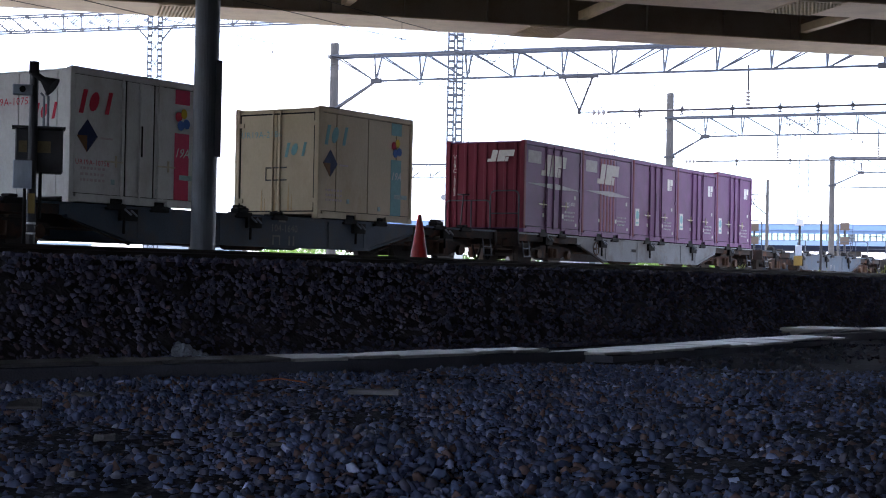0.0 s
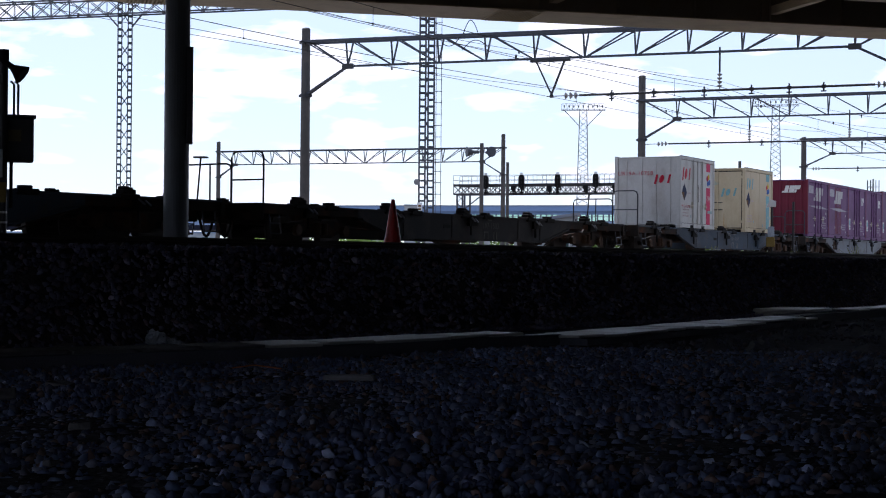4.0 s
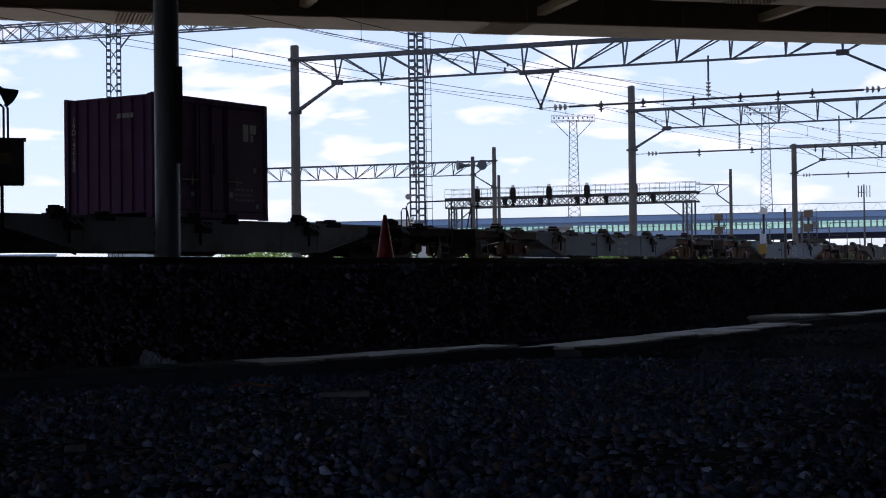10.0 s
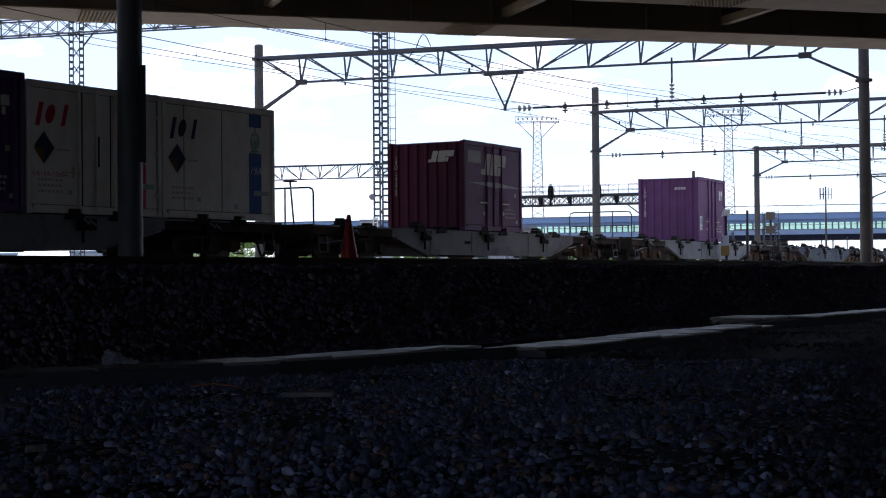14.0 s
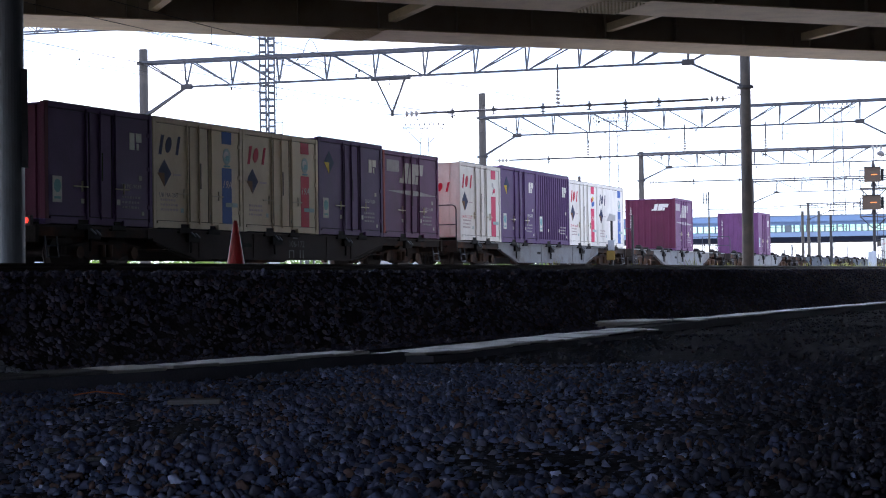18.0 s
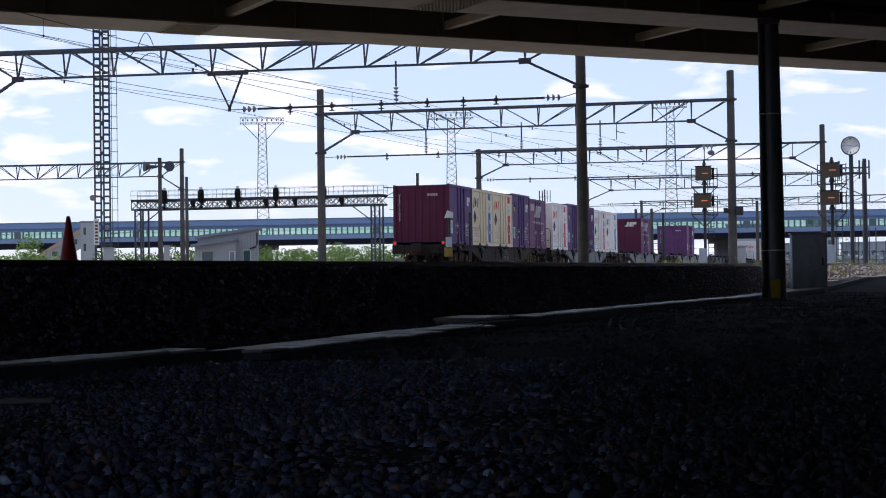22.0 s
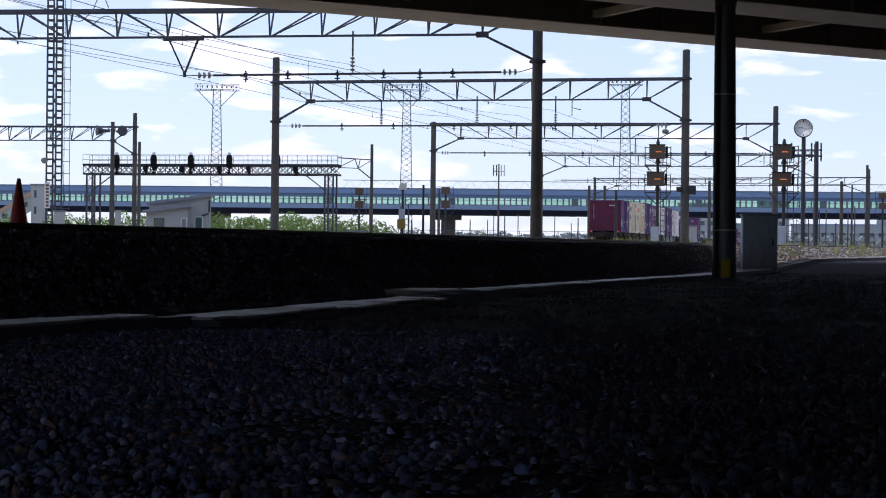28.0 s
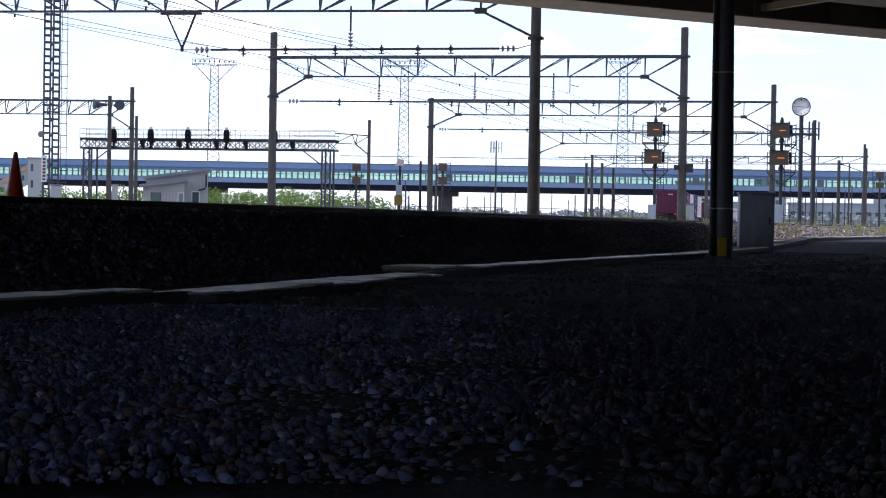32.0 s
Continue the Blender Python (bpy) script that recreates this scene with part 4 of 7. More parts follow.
def signal_bridge():
    a, b = place(-11.25, 130, YARD_Z), place(-2.45, 124, YARD_Z)
    t = thing("signal_bridge", Matrix.Translation(a) @ Matrix.Rotation(math.atan2(b.y - a.y, b.x - a.x), 4, "Z"), "steel lattice signal bridge with black signal heads and a railing", "signal bridge")
    L = (b - a).length
    z0, z1 = Z0 + 130 * 0.0415 - YARD_Z, Z0 + 130 * 0.0468 - YARD_Z
    n = 26
    for y in (-0.6, 0.6):
        for z in (z0, z1):
            bm = bmesh.new()
            bar(bm, (0, y, z), (L, y, z), 0.13)
            part("chord", bm, "dark_steel", t)
    for i in range(n):
        x0, x1 = L * i / n, L * (i + 1) / n
        for y in (-0.6, 0.6):
            bm = bmesh.new()
            bar(bm, (x0, y, z0), (x1, y, z1), 0.055)
            bar(bm, (x1, y, z0), (x0, y, z1), 0.055)
            bar(bm, (x0, y, z0), (x0, y, z1), 0.055)
            part("lattice_panel", bm, "dark_steel", t)
    bm = bmesh.new()
    for z in (z1 + 0.42, z1 + 0.8):
        for y in (-0.7, 0.7):
            rod(bm, (0, y, z), (L, y, z), 0.018, 5)
    for i in range(27):
        for y in (-0.7, 0.7):
            rod(bm, (L * i / 26, y, z1), (L * i / 26, y, z1 + 0.8), 0.016, 4)
    part("railing", bm, "steel", t)
    bm = bmesh.new()
    box(bm, 0, L, -0.72, 0.72, z1 + 0.07, z1 + 0.11)
    part("walkway", bm, "dark_steel", t)
    for x in (0.3, L - 1.0):
        for dx in (0, 0.65):
            for y in (-0.6, 0.6):
                bm = bmesh.new()
                bar(bm, (x + dx, y, 0), (x + dx, y, z0), 0.12)
                part("leg", bm, "steel", t)
        bm = bmesh.new()
        for k in range(8):
            za, zb = z0 * k / 8, z0 * (k + 1) / 8
            bar(bm, (x, -0.6, za), (x + 0.65, -0.6, zb), 0.04)
            bar(bm, (x + 0.65, -0.6, za), (x, -0.6, zb), 0.04)
        s = 1 if x < L / 2 else -1
        bar(bm, (x + 0.32 + s * 0.3, -0.6, z0 - 1.2), (x + 0.32 + s * 1.9, -0.6, z0), 0.08)
        part("leg_lattice", bm, "steel", t)
    for f in (0.255, 0.4, 0.545, 0.66, 0.84):
        x = L * f
        bm = bmesh.new()
        box(bm, x - 0.13, x + 0.13, -1.0, -0.75, z0 + 0.1, z0 + 0.62)
        box(bm, x - 0.2, x - 0.1, -1.0, -0.8, z0 + 0.3, z0 + 0.55)
        box(bm, x - 0.05, x + 0.05, -0.85, -0.66, z0 - 0.12, z0 + 0.1)
        part("dwarf_signal", bm, "black", t, "small black signal on the beam")
    for az in (-10.05, -8.79, -7.52, -6.19, -4.52):
        q = place(az, 1.0)
        n0 = Vector((a.y - b.y, b.x - a.x, 0)).normalized()
        x = (q * (n0.dot(a) / n0.dot(q)) - Vector((a.x, a.y, 0))).length
        bm = bmesh.new()
        prism(bm, [(x - 0.12, z0 + 0.42), (x + 0.12, z0 + 0.42), (x + 0.22, z0 + 0.6), (x + 0.22, z0 + 1.25), (x + 0.14, z0 + 1.45), (x - 0.14, z0 + 1.45), (x - 0.22, z0 + 1.25), (x - 0.22, z0 + 0.6)], "y", -1.15, -0.95)
        box(bm, x - 0.1, x + 0.1, -0.95, -0.62, z0 + 0.4, z0 + 0.9)
        box(bm, x - 0.05, x + 0.05, -1.1, -0.95, z0 - 0.05, z0 + 0.42)
        box(bm, x - 0.24, x + 0.24, -1.1, -0.95, z0 + 0.28, z0 + 0.34)
        box(bm, x - 0.15, x + 0.15, -1.1, -0.95, z0 + 0.02, z0 + 0.16)
        h = part("signal_head", bm, "black", t, "black signal head")
        bm = bmesh.new()
        for z in (0.55, 0.85, 1.15):
            rod(bm, (x, -1.45, z0 + z), (x, -1.15, z0 + z), 0.1, 10)
        part("lens_hood", bm, "black", h)
        bm = bmesh.new()
        box(bm, x - 0.11, x + 0.11, -1.1, -0.98, z0 + 1.47, z0 + 1.65)
        part("top_plate", bm, "lamp_white", h)


signal_bridge()
p718 = place(-1.31, 128, 0)


def link_beam():
    a, b = place(-2.5, 124.6, 0), place(-1.33, 128.0, 0)
    t = thing("bracket_beam", Matrix(), "small steel lattice beam between a pole and the signal bridge", "lattice beam")
    node = a.lerp(b, 0.6) + UP * 6.8
    bm = bmesh.new()
    bar(bm, a + UP * 7.5, b + UP * 7.55, 0.08)
    part("top_chord", bm, "steel", t)
    for p, q, w in ((a + UP * 6.75, node, 0.06), (node, b + UP * 6.05, 0.07), (a + UP * 6.75, a.lerp(b, 0.5) + UP * 7.5, 0.05), (node, a.lerp(b, 0.5) + UP * 7.52, 0.05),
                    (node, a.lerp(b, 0.66) + UP * 7.52, 0.05), (node, b + UP * 7.5, 0.05)):
        bm = bmesh.new()
        bar(bm, p, q, w)
        part("lattice_bar", bm, "steel", t)


link_beam()


def single(name, a, b, r, parent):
    bm = bmesh.new()
    rod(bm, a, b, r, 6)
    part(name, bm, "dark_steel", parent)


def route_signal(az, r, wide):
    """A mast with two orange display boxes on a caged platform."""
    p = place(az, r)
    g = ground_at(p)
    t = thing("route_signal", Matrix.Translation((p.x, p.y, g)) @ Matrix.Rotation(-radians(az), 4, "Z"), "dark steel signal mast with two brown display boxes showing orange bars", "signal", "route signals")
    e = Z0 - g
    bm = bmesh.new()
    rod(bm, (0, 0, -0.1), (0, 0, e + r * 0.0655), 0.085, 12)
    part("mast", bm, "dark_steel", t)
    bm = bmesh.new()
    rod(bm, (0, 0, e + r * 0.0645), (0, 0, e + r * 0.0675), 0.12, 12, 0.05)
    part("mast_cap", bm, "dark_steel", t)
    for lo, hi, w, dx in ((0.0550, 0.0634, wide * 0.9, -0.05), (0.0385, 0.0467, wide, -0.12)):
        za, zb = e + r * lo, e + r * hi
        bm = bmesh.new()
        box(bm, dx - w / 2, dx + w / 2, -0.5, -0.12, za, zb)
        b = part("display_box", bm, "sign_box", t, "brown display box", bevel=0.02)
        bm = bmesh.new()
        box(bm, dx - w / 2 - 0.03, dx + w / 2 + 0.03, -0.58, -0.51, zb - 0.01, zb + 0.04)
        box(bm, dx + w / 2 + 0.01, dx + w / 2 + 0.16, -0.45, -0.1, za + 0.05, zb - 0.08)
        part("hood", bm, "black", b)
        zc = (za + zb) / 2
        bm = bmesh.new()
        box(bm, dx - w * 0.08, dx + w * 0.28, -0.509, -0.502, zc - 0.022, zc + 0.022)
        part("display_bar", bm, "orange_led", b, "orange glowing bar")
        bm = bmesh.new()
        rod(bm, (0, 0, za - 0.25), (0, 0, za), 0.17, 10, 0.1)
        part("collar", bm, "dark_steel", t)
    # platforms and cage
    for k, lv in enumerate((0.0545, 0.0375)):
        z = e + r * lv
        bm = bmesh.new()
        box(bm, -0.75, 0.75, -0.1, 0.75, z - 0.3, z - 0.26)
        part("platform", bm, "dark_steel", t)
        for x in (-0.72, 0.72):
            for y in (-0.05, 0.72):
                single("cage_post", (x, y, z - 0.3), (x, y, z + 0.75), 0.022, t)
            single("bracket", (0, 0, z - 1.0), (x, 0.3, z - 0.3), 0.03, t)
        for zz in (0.2, 0.75):
            bm = bmesh.new()
            tube(bm, [(-0.72, -0.05, z + zz), (-0.72, 0.72, z + zz), (0.72, 0.72, z + zz), (0.72, -0.05, z + zz)], 0.022, 5)
            part("cage_rail", bm, "dark_steel", t)
    bm = bmesh.new()
    for x in (0.18, 0.5):
        rod(bm, (x, 0.3, 0), (x, 0.3, e + r * 0.06), 0.02, 5)
    for i in range(int((e + r * 0.055) / 0.3)):
        rod(bm, (0.18, 0.3, 0.3 + i * 0.3), (0.5, 0.3, 0.3 + i * 0.3), 0.016, 4)
    part("ladder", bm, "dark_steel", t)
    bm = bmesh.new()
    box(bm, -0.36, 0.1, -0.45, -0.09, 0, 1.15)
    part("relay_box", bm, "cabinet", t, "grey relay box at the foot", bevel=0.02)


route_signal(8.8, 92, 0.98)
route_signal(13.15, 86, 0.98)


def signal_backs(az, r, els):
    """Display boxes of a farther signal, on a caged mast."""
    p = place(az, r, YARD_Z)
    t = thing("route_signal", Matrix.Translation(p) @ Matrix.Rotation(-radians(az), 4, "Z"), "distant signal mast with two plain brown display boxes", "signal", "route signals")
    e = Z0 - YARD_Z
    tops = [e + r * math.tan(radians(q)) for q in els]
    bm = bmesh.new()
    rod(bm, (0, 0, 0), (0, 0, tops[0]), 0.08, 8)
    part("mast", bm, "dark_steel", t)
    for i in (0, 2):
        bm = bmesh.new()
        box(bm, -0.34, 0.34, -0.4, -0.1, tops[i + 1], tops[i])
        part("display_box", bm, "sign_box", t, "brown display box", bevel=0.02)
        z = tops[i + 1]
        for x in (-0.6, 0.6):
            single("cage_post", (x, 0.3, z - 0.35), (x, 0.3, z + 0.6), 0.02, t)
            single("bracket", (0, 0, z - 0.8), (x, 0.3, z - 0.35), 0.025, t)
        for q in (-0.35, 0.1, 0.6):
            single("cage_rail", (-0.6, 0.3, z + q), (0.6, 0.3, z + q), 0.02, t)


signal_backs(-1.74, 130, (2.03, 1.79, 1.59, 1.33))
signal_backs(1.32, 126, (2.1, 1.85, 1.62, 1.36))
signal_backs(16.47, 140, (2.01, 1.8, 1.64, 1.44))


def antenna():
    p = place(3.2, 300, 0.8)
    t = thing("antenna_mast", Matrix.Translation(p), "slim antenna mast with upright panels", "antenna")
    zt = 300 * math.tan(radians(2.94))
    bm = bmesh.new()
    rod(bm, (0, 0, 0), (0, 0, zt), 0.22, 8, 0.12)
    part("mast", bm, "steel", t)
    for x in (-1.0, -0.45, 0.45, 1.0):
        bm = bmesh.new()
        box(bm, x - 0.1, x + 0.1, -0.5, -0.3, zt - 2.3, zt - 0.2)
        bar(bm, (0, 0, zt - 1.4), (x, -0.3, zt - 1.4), 0.12)
        part("antenna_panel", bm, "lamp_white" if x > 0 else "steel", t)


antenna()


def yard_clock():
    r = 80
    p = place(13.79, r)
    g = ground_at(p)
    t = thing("yard_clock", Matrix.Translation((p.x, p.y, g)) @ Matrix.Rotation(-radians(13.8), 4, "Z"), "round white clock with black pointers on a grey steel pole", "clock")
    z = Z0 + r * 0.0738 - g
    bm = bmesh.new()
    rod(bm, (0.02, 0.1, 0), (0.02, 0.1, z - 0.3), 0.1, 14)
    part("pole", bm, "steel", t)
    bm = bmesh.new()
    ring = [Vector((math.cos(6.2832 * k / 32), 0, math.sin(6.2832 * k / 32))) for k in range(32)]
    for k in range(32):
        a, b = ring[k], ring[(k + 1) % 32]
        o = Vector((0, 0, z))
        v = [bm.verts.new(o + q * w + Vector((0, y, 0))) for q in (a, b) for w, y in ((0.45, -0.11), (0.45, 0.16), (0.41, 0.16), (0.41, -0.11))]
        for i in range(4):
            j = (i + 1) % 4
            bm.faces.new((v[i], v[j], v[4 + j], v[4 + i]))
    part("case", bm, "steel", t)
    bm = bmesh.new()
    bm.faces.new([bm.verts.new((0.41 * math.cos(6.2832 * k / 32), -0.095, z + 0.41 * math.sin(6.2832 * k / 32))) for k in range(32)])
    part("dial", bm, "clock_face", t, "white clock dial")
    bm = bmesh.new()
    for k in range(12):
        a = math.pi * k / 6
        c = Vector((math.sin(a) * 0.33, -0.108, z + math.cos(a) * 0.33))
        q = Vector((math.sin(a), 0, math.cos(a)))
        bar(bm, c - q * 0.045, c + q * 0.045, 0.04, 0.008)
    part("hour_marks", bm, "black", t)
    for ang, ln, w in ((-82, 0.22, 0.055), (102, 0.32, 0.045)):
        a = radians(ang)
        bm = bmesh.new()
        bar(bm, (-math.sin(a) * 0.05, -0.115, z - math.cos(a) * 0.05), (math.sin(a) * ln, -0.115, z + math.cos(a) * ln), w, 0.008)
        part("clock_pointer", bm, "black", t)
    for k, zz in enumerate((z - 1.05, z - 1.35)):
        bm = bmesh.new()
        bar(bm, (-0.6, 0.1, zz), (0.9, 0.1, zz), 0.06)
        part("cross_arm", bm, "steel", t)
    for x in (-0.55, 0.4, 0.85):
        bm = bmesh.new()
        rod(bm, (x, 0.1, z - 1.6), (x, 0.1, z - 0.7), 0.04, 6)
        part("arm_post", bm, "steel", t)


yard_clock()


def trackside_cabinet():
    p = place(12.32, 47)
    g = ground_at(p)
    t = thing("trackside_cabinet", Matrix.Translation((p.x, p.y, g)) @ Matrix.Rotation(-radians(12.3) + 0.1, 4, "Z"), "weathered grey sheet metal cabinet on the gravel", "cabinet")
    bm = bmesh.new()
    box(bm, -0.49, 0.49, -0.3, 0.3, 0.0, 1.62)
    part("body", bm, "cabinet", t, bevel=0.02)
    bm = bmesh.new()
    box(bm, -0.52, 0.52, -0.34, 0.34, 1.622, 1.66)
    part("lid", bm, "cabinet", t, bevel=0.008)
    bm = bmesh.new()
    box(bm, -0.45, 0.45, -0.312, -0.301, 0.12, 1.55)
    d = part("door", bm, "cabinet", t, bevel=0.004)
    bm = bmesh.new()
    box(bm, 0.34, 0.38, -0.335, -0.312, 0.75, 0.95)
    part("handle", bm, "dark_steel", d)


trackside_cabinet()


def speaker_post():
    """The post with a loudspeaker, a small camera and boxes beside the near track."""
    az, r = -27.0, 24.5
    p = place(az, r)
    g = ground_at(p)
    e = Z0 - g
    t = thing("equipment_post", Matrix.Translation((p.x, p.y, g)) @ Matrix.Rotation(-radians(az), 4, "Z"), "dark steel post with a loudspeaker, small camera and equipment boxes", "equipment post")
    bm = bmesh.new()
    rod(bm, (0, 0, 0), (0, 0, e + r * 0.122), 0.065, 14)
    part("post", bm, "dark_steel", t)
    bm = bmesh.new()
    rod(bm, (0, 0, e + r * 0.117), (0, 0, e + r * 0.1245), 0.075, 14)
    part("post_cap", bm, "black", t)
    bm = bmesh.new()
    horn(bm, (0.16, -0.1, e + r * 0.1125), (1, -0.3, -0.75), 0.24)
    part("loudspeaker", bm, "black", t, "black weathered loudspeaker")
    for x in (0.15, 0.21):
        bm = bmesh.new()
        tube(bm, [(x - 0.05, 0.05, e + r * 0.106), (x, 0.06, e + r * 0.104), (x, 0.07, e + r * 0.086)], 0.018, 8)
        part("riser_pipe", bm, "hut_roof", t)
    bm = bmesh.new()
    box(bm, -0.3, -0.02, -0.25, -0.08, e + r * 0.1035, e + r * 0.1095)
    c = part("camera_housing", bm, "cabinet", t, "small grey camera housing", bevel=0.01)
    bm = bmesh.new()
    rod(bm, (-0.16, -0.29, e + r * 0.1065), (-0.16, -0.25, e + r * 0.1065), 0.045, 12)
    part("lens", bm, "black", c)
    bm = bmesh.new()
    box(bm, -0.25, 0.44, 0.08, 0.38, e + r * 0.0578, e + r * 0.0845)
    b = part("equipment_box", bm, "dark_steel", t, "large rust-stained equipment box", bevel=0.02)
    bm = bmesh.new()
    box(bm, -0.3, 0.47, 0.04, 0.42, e + r * 0.0847, e + r * 0.086)
    part("box_roof", bm, "dark_steel", b)
    bm = bmesh.new()
    for x0, x1 in ((-0.2, -0.08), (0.07, 0.26)):
        box(bm, x0, x1, 0.066, 0.079, e + r * 0.07, e + r * 0.077)
    part("yellow_band", bm, "brass_dull", b)
    bm = bmesh.new()
    box(bm, -0.27, 0.0, -0.22, -0.07, e + r * 0.0478, e + r * 0.0645)
    s = part("switch_box", bm, "cabinet", t, "small pale grey switch box", bevel=0.01)
    bm = bmesh.new()
    box(bm, -0.05, 0.05, -0.078, -0.066, e + r * 0.033, e + r * 0.045)
    part("yellow_tag", bm, "box_yellow", t)
    bm = bmesh.new()
    rod(bm, (-0.1, -0.05, 0), (-0.1, -0.1, e + r * 0.048), 0.025, 8)
    rod(bm, (0.12, 0.0, e + r * 0.03), (0.12, 0.1, e + r * 0.058), 0.025, 8)
    part("conduit", bm, "black", t)
    bm = bmesh.new()
    for z in (0.0265, 0.0205):
        rod(bm, (0, 0, e + r * z), (0, 0, e + r * (z + 0.0012)), 0.07, 14)
    part("strap", bm, "lamp_white", t)


speaker_post()


def lineside_box(az, r, top_tan, col="cabinet"):
    """Post with a white hooded lamp, grey box and yellow valve, in front of the far viaduct."""
    p = place(az, r)
    g = YARD_Z
    e = Z0 - g
    t = thing("lineside_post", Matrix.Translation((p.x, p.y, g)) @ Matrix.Rotation(-radians(az), 4, "Z"), "slim post with a white hooded unit and a yellow box", "lineside post")
    z = e + r * top_tan
    bm = bmesh.new()
    rod(bm, (0, 0, 0), (0, 0, z - 0.1), 0.05, 10)
    part("post", bm, "dark_steel", t)
    bm = bmesh.new()
    prism(bm, [(-0.2, z - 0.3), (0.16, z - 0.3), (0.16, z - 0.08), (-0.08, z)], "y", -0.25, 0.15)
    part("hood", bm, "lamp_white", t, bevel=0.01)
    bm = bmesh.new()
    box(bm, -0.16, 0.1, -0.2, 0.1, z - 1.5, z - 1.09)
    part("grey_box", bm, "cabinet", t, bevel=0.01)
    bm = bmesh.new()
    box(bm, -0.22, 0.12, -0.18, 0.12, z - 1.9, z - 1.51)
    part("yellow_box", bm, "box_yellow", t, bevel=0.02)


lineside_box(-0.2, 66, 0.0394)
simple_pole(0.53, 66, 0.0381, 0.05, "dark_steel", label="slim dark steel post")


# ---------------------------------------------------------------- far viaduct, hut, houses, trees
def build_viaduct():
    Y = 235
    t = thing("covered_viaduct", pose(0, Y, 0, 0, 0, -3.5), "long pale blue covered footbridge viaduct with a band of windows", "viaduct")
    x0, x1 = -190, 130
    def run(name, mat, y0, y1, z0, z1, label=""):
        bm = bmesh.new()
        box(bm, x0, x1, y0, y1, z0, z1)
        return part(name, bm, mat, t, label)
    run("roof", "via_blue", -0.5, 9, 8.3, 9.2, "blue metal roof edge")
    run("upper_wall", "via_blue", 0.0, 0.3, 7.82, 8.299)
    run("roof_trim", "via_frame", -0.56, -0.501, 9.08, 9.2)
    run("sill_trim", "via_frame", -0.04, -0.001, 6.82, 6.9)
    run("transom", "via_frame", 0.03, 0.095, 7.5, 7.56)
    run("lower_wall", "via_wall", 0.0, 0.3, 6.15, 6.9)
    run("back_wall", "via_wall", 8.3, 8.6, 6.15, 7.0)
    run("floor_slab", "via_under", -0.1, 8.7, 5.42, 6.149, "floor beams coloured dark as in shade")
    bm = bmesh.new()
    box(bm, x0, x1, 0.1, 0.16, 6.9, 7.82)
    w = part("window_band", bm, "via_glass", t)
    n = int((x1 - x0) / 0.85)
    meshes = []
    for wdt in (0.11, 0.5):
        bm = bmesh.new()
        box(bm, -wdt, wdt, -0.02, 0.095, 6.9, 7.82)
        meshes.append(mesh_of("mullion", bm, "via_frame"))
    for i in range(n):
        ob = new("mullion", meshes[0 if i % 21 else 1])
        ob.parent = w
        ob.location.x = x0 + i * 0.85
    bm = bmesh.new()
    box(bm, -0.12, 0.12, -0.56, -0.51, 8.3, 9.2)
    seam = mesh_of("roof_seam", bm, "via_wall")
    for x in range(-188, 130, 24):
        ob = new("roof_seam", seam)
        ob.parent = t
        ob.location.x = x
    # light zigzag frame on the roof's eastern half
    bm = bmesh.new()
    rod(bm, (-10, 4, 10.45), (x1, 4, 10.45), 0.05, 5)
    part("truss_rail", bm, "steel", t)
    bm = bmesh.new()
    for i in range(70):
        x = -10 + i * 2.0
        bar(bm, (x, 4, 9.21), (x + 1.0, 4, 10.45), 0.04)
        bar(bm, (x + 1.0, 4, 10.45), (x + 2.0, 4, 9.21), 0.04)
    tagged(part("truss_zigzag", bm, "lamp_white", t), kind="stuff")
    for x in (-165.6, -130.7, -95.8, -60.9, -29.0, 5.7, 39.0, 73.7, 108.5):
        bm = bmesh.new()
        box(bm, x - 1.0, x + 1.0, 2.5, 6.5, 0.5, 5.419)
        box(bm, x - 1.9, x + 1.9, 2.0, 7.0, 4.7, 5.418)
        part("pier", bm, "pole_concrete", t)


# near-black navy: the shadow under the viaduct is put into the colour
M["via_under"] = material("shaded_floor_beams", (0.012, 0.014, 0.024), 0.85, vary=0.2, scale=0.3, fine=3, gloss=0.1)
M["via_frame"] = material("dark_window_frame", (0.10, 0.13, 0.16), 0.5, vary=0.05, scale=1, fine=4, bump=0)


def pane_material():
    """Thin greenish glass that the daylight passes through."""
    m = bpy.data.materials.new("green_window_glass")
    m.use_nodes = True
    nt = m.node_tree
    out = nt.nodes["Material Output"]
    tr = nt.nodes.new("ShaderNodeBsdfTransparent")
    tr.inputs["Color"].default_value = (0.66, 0.84, 0.77, 1)
    mx = nt.nodes.new("ShaderNodeMixShader")
    mx.inputs["Fac"].default_value = 0.12
    b = nt.nodes["Principled BSDF"]
    b.inputs["Base Color"].default_value = (0.25, 0.35, 0.32, 1)
    b.inputs["Roughness"].default_value = 0.1
    nt.links.new(tr.outputs["BSDF"], mx.inputs[1])
    nt.links.new(b.outputs["BSDF"], mx.inputs[2])
    nt.links.new(mx.outputs["Shader"], out.inputs["Surface"])
    return m


M["via_glass"] = pane_material()
build_viaduct()


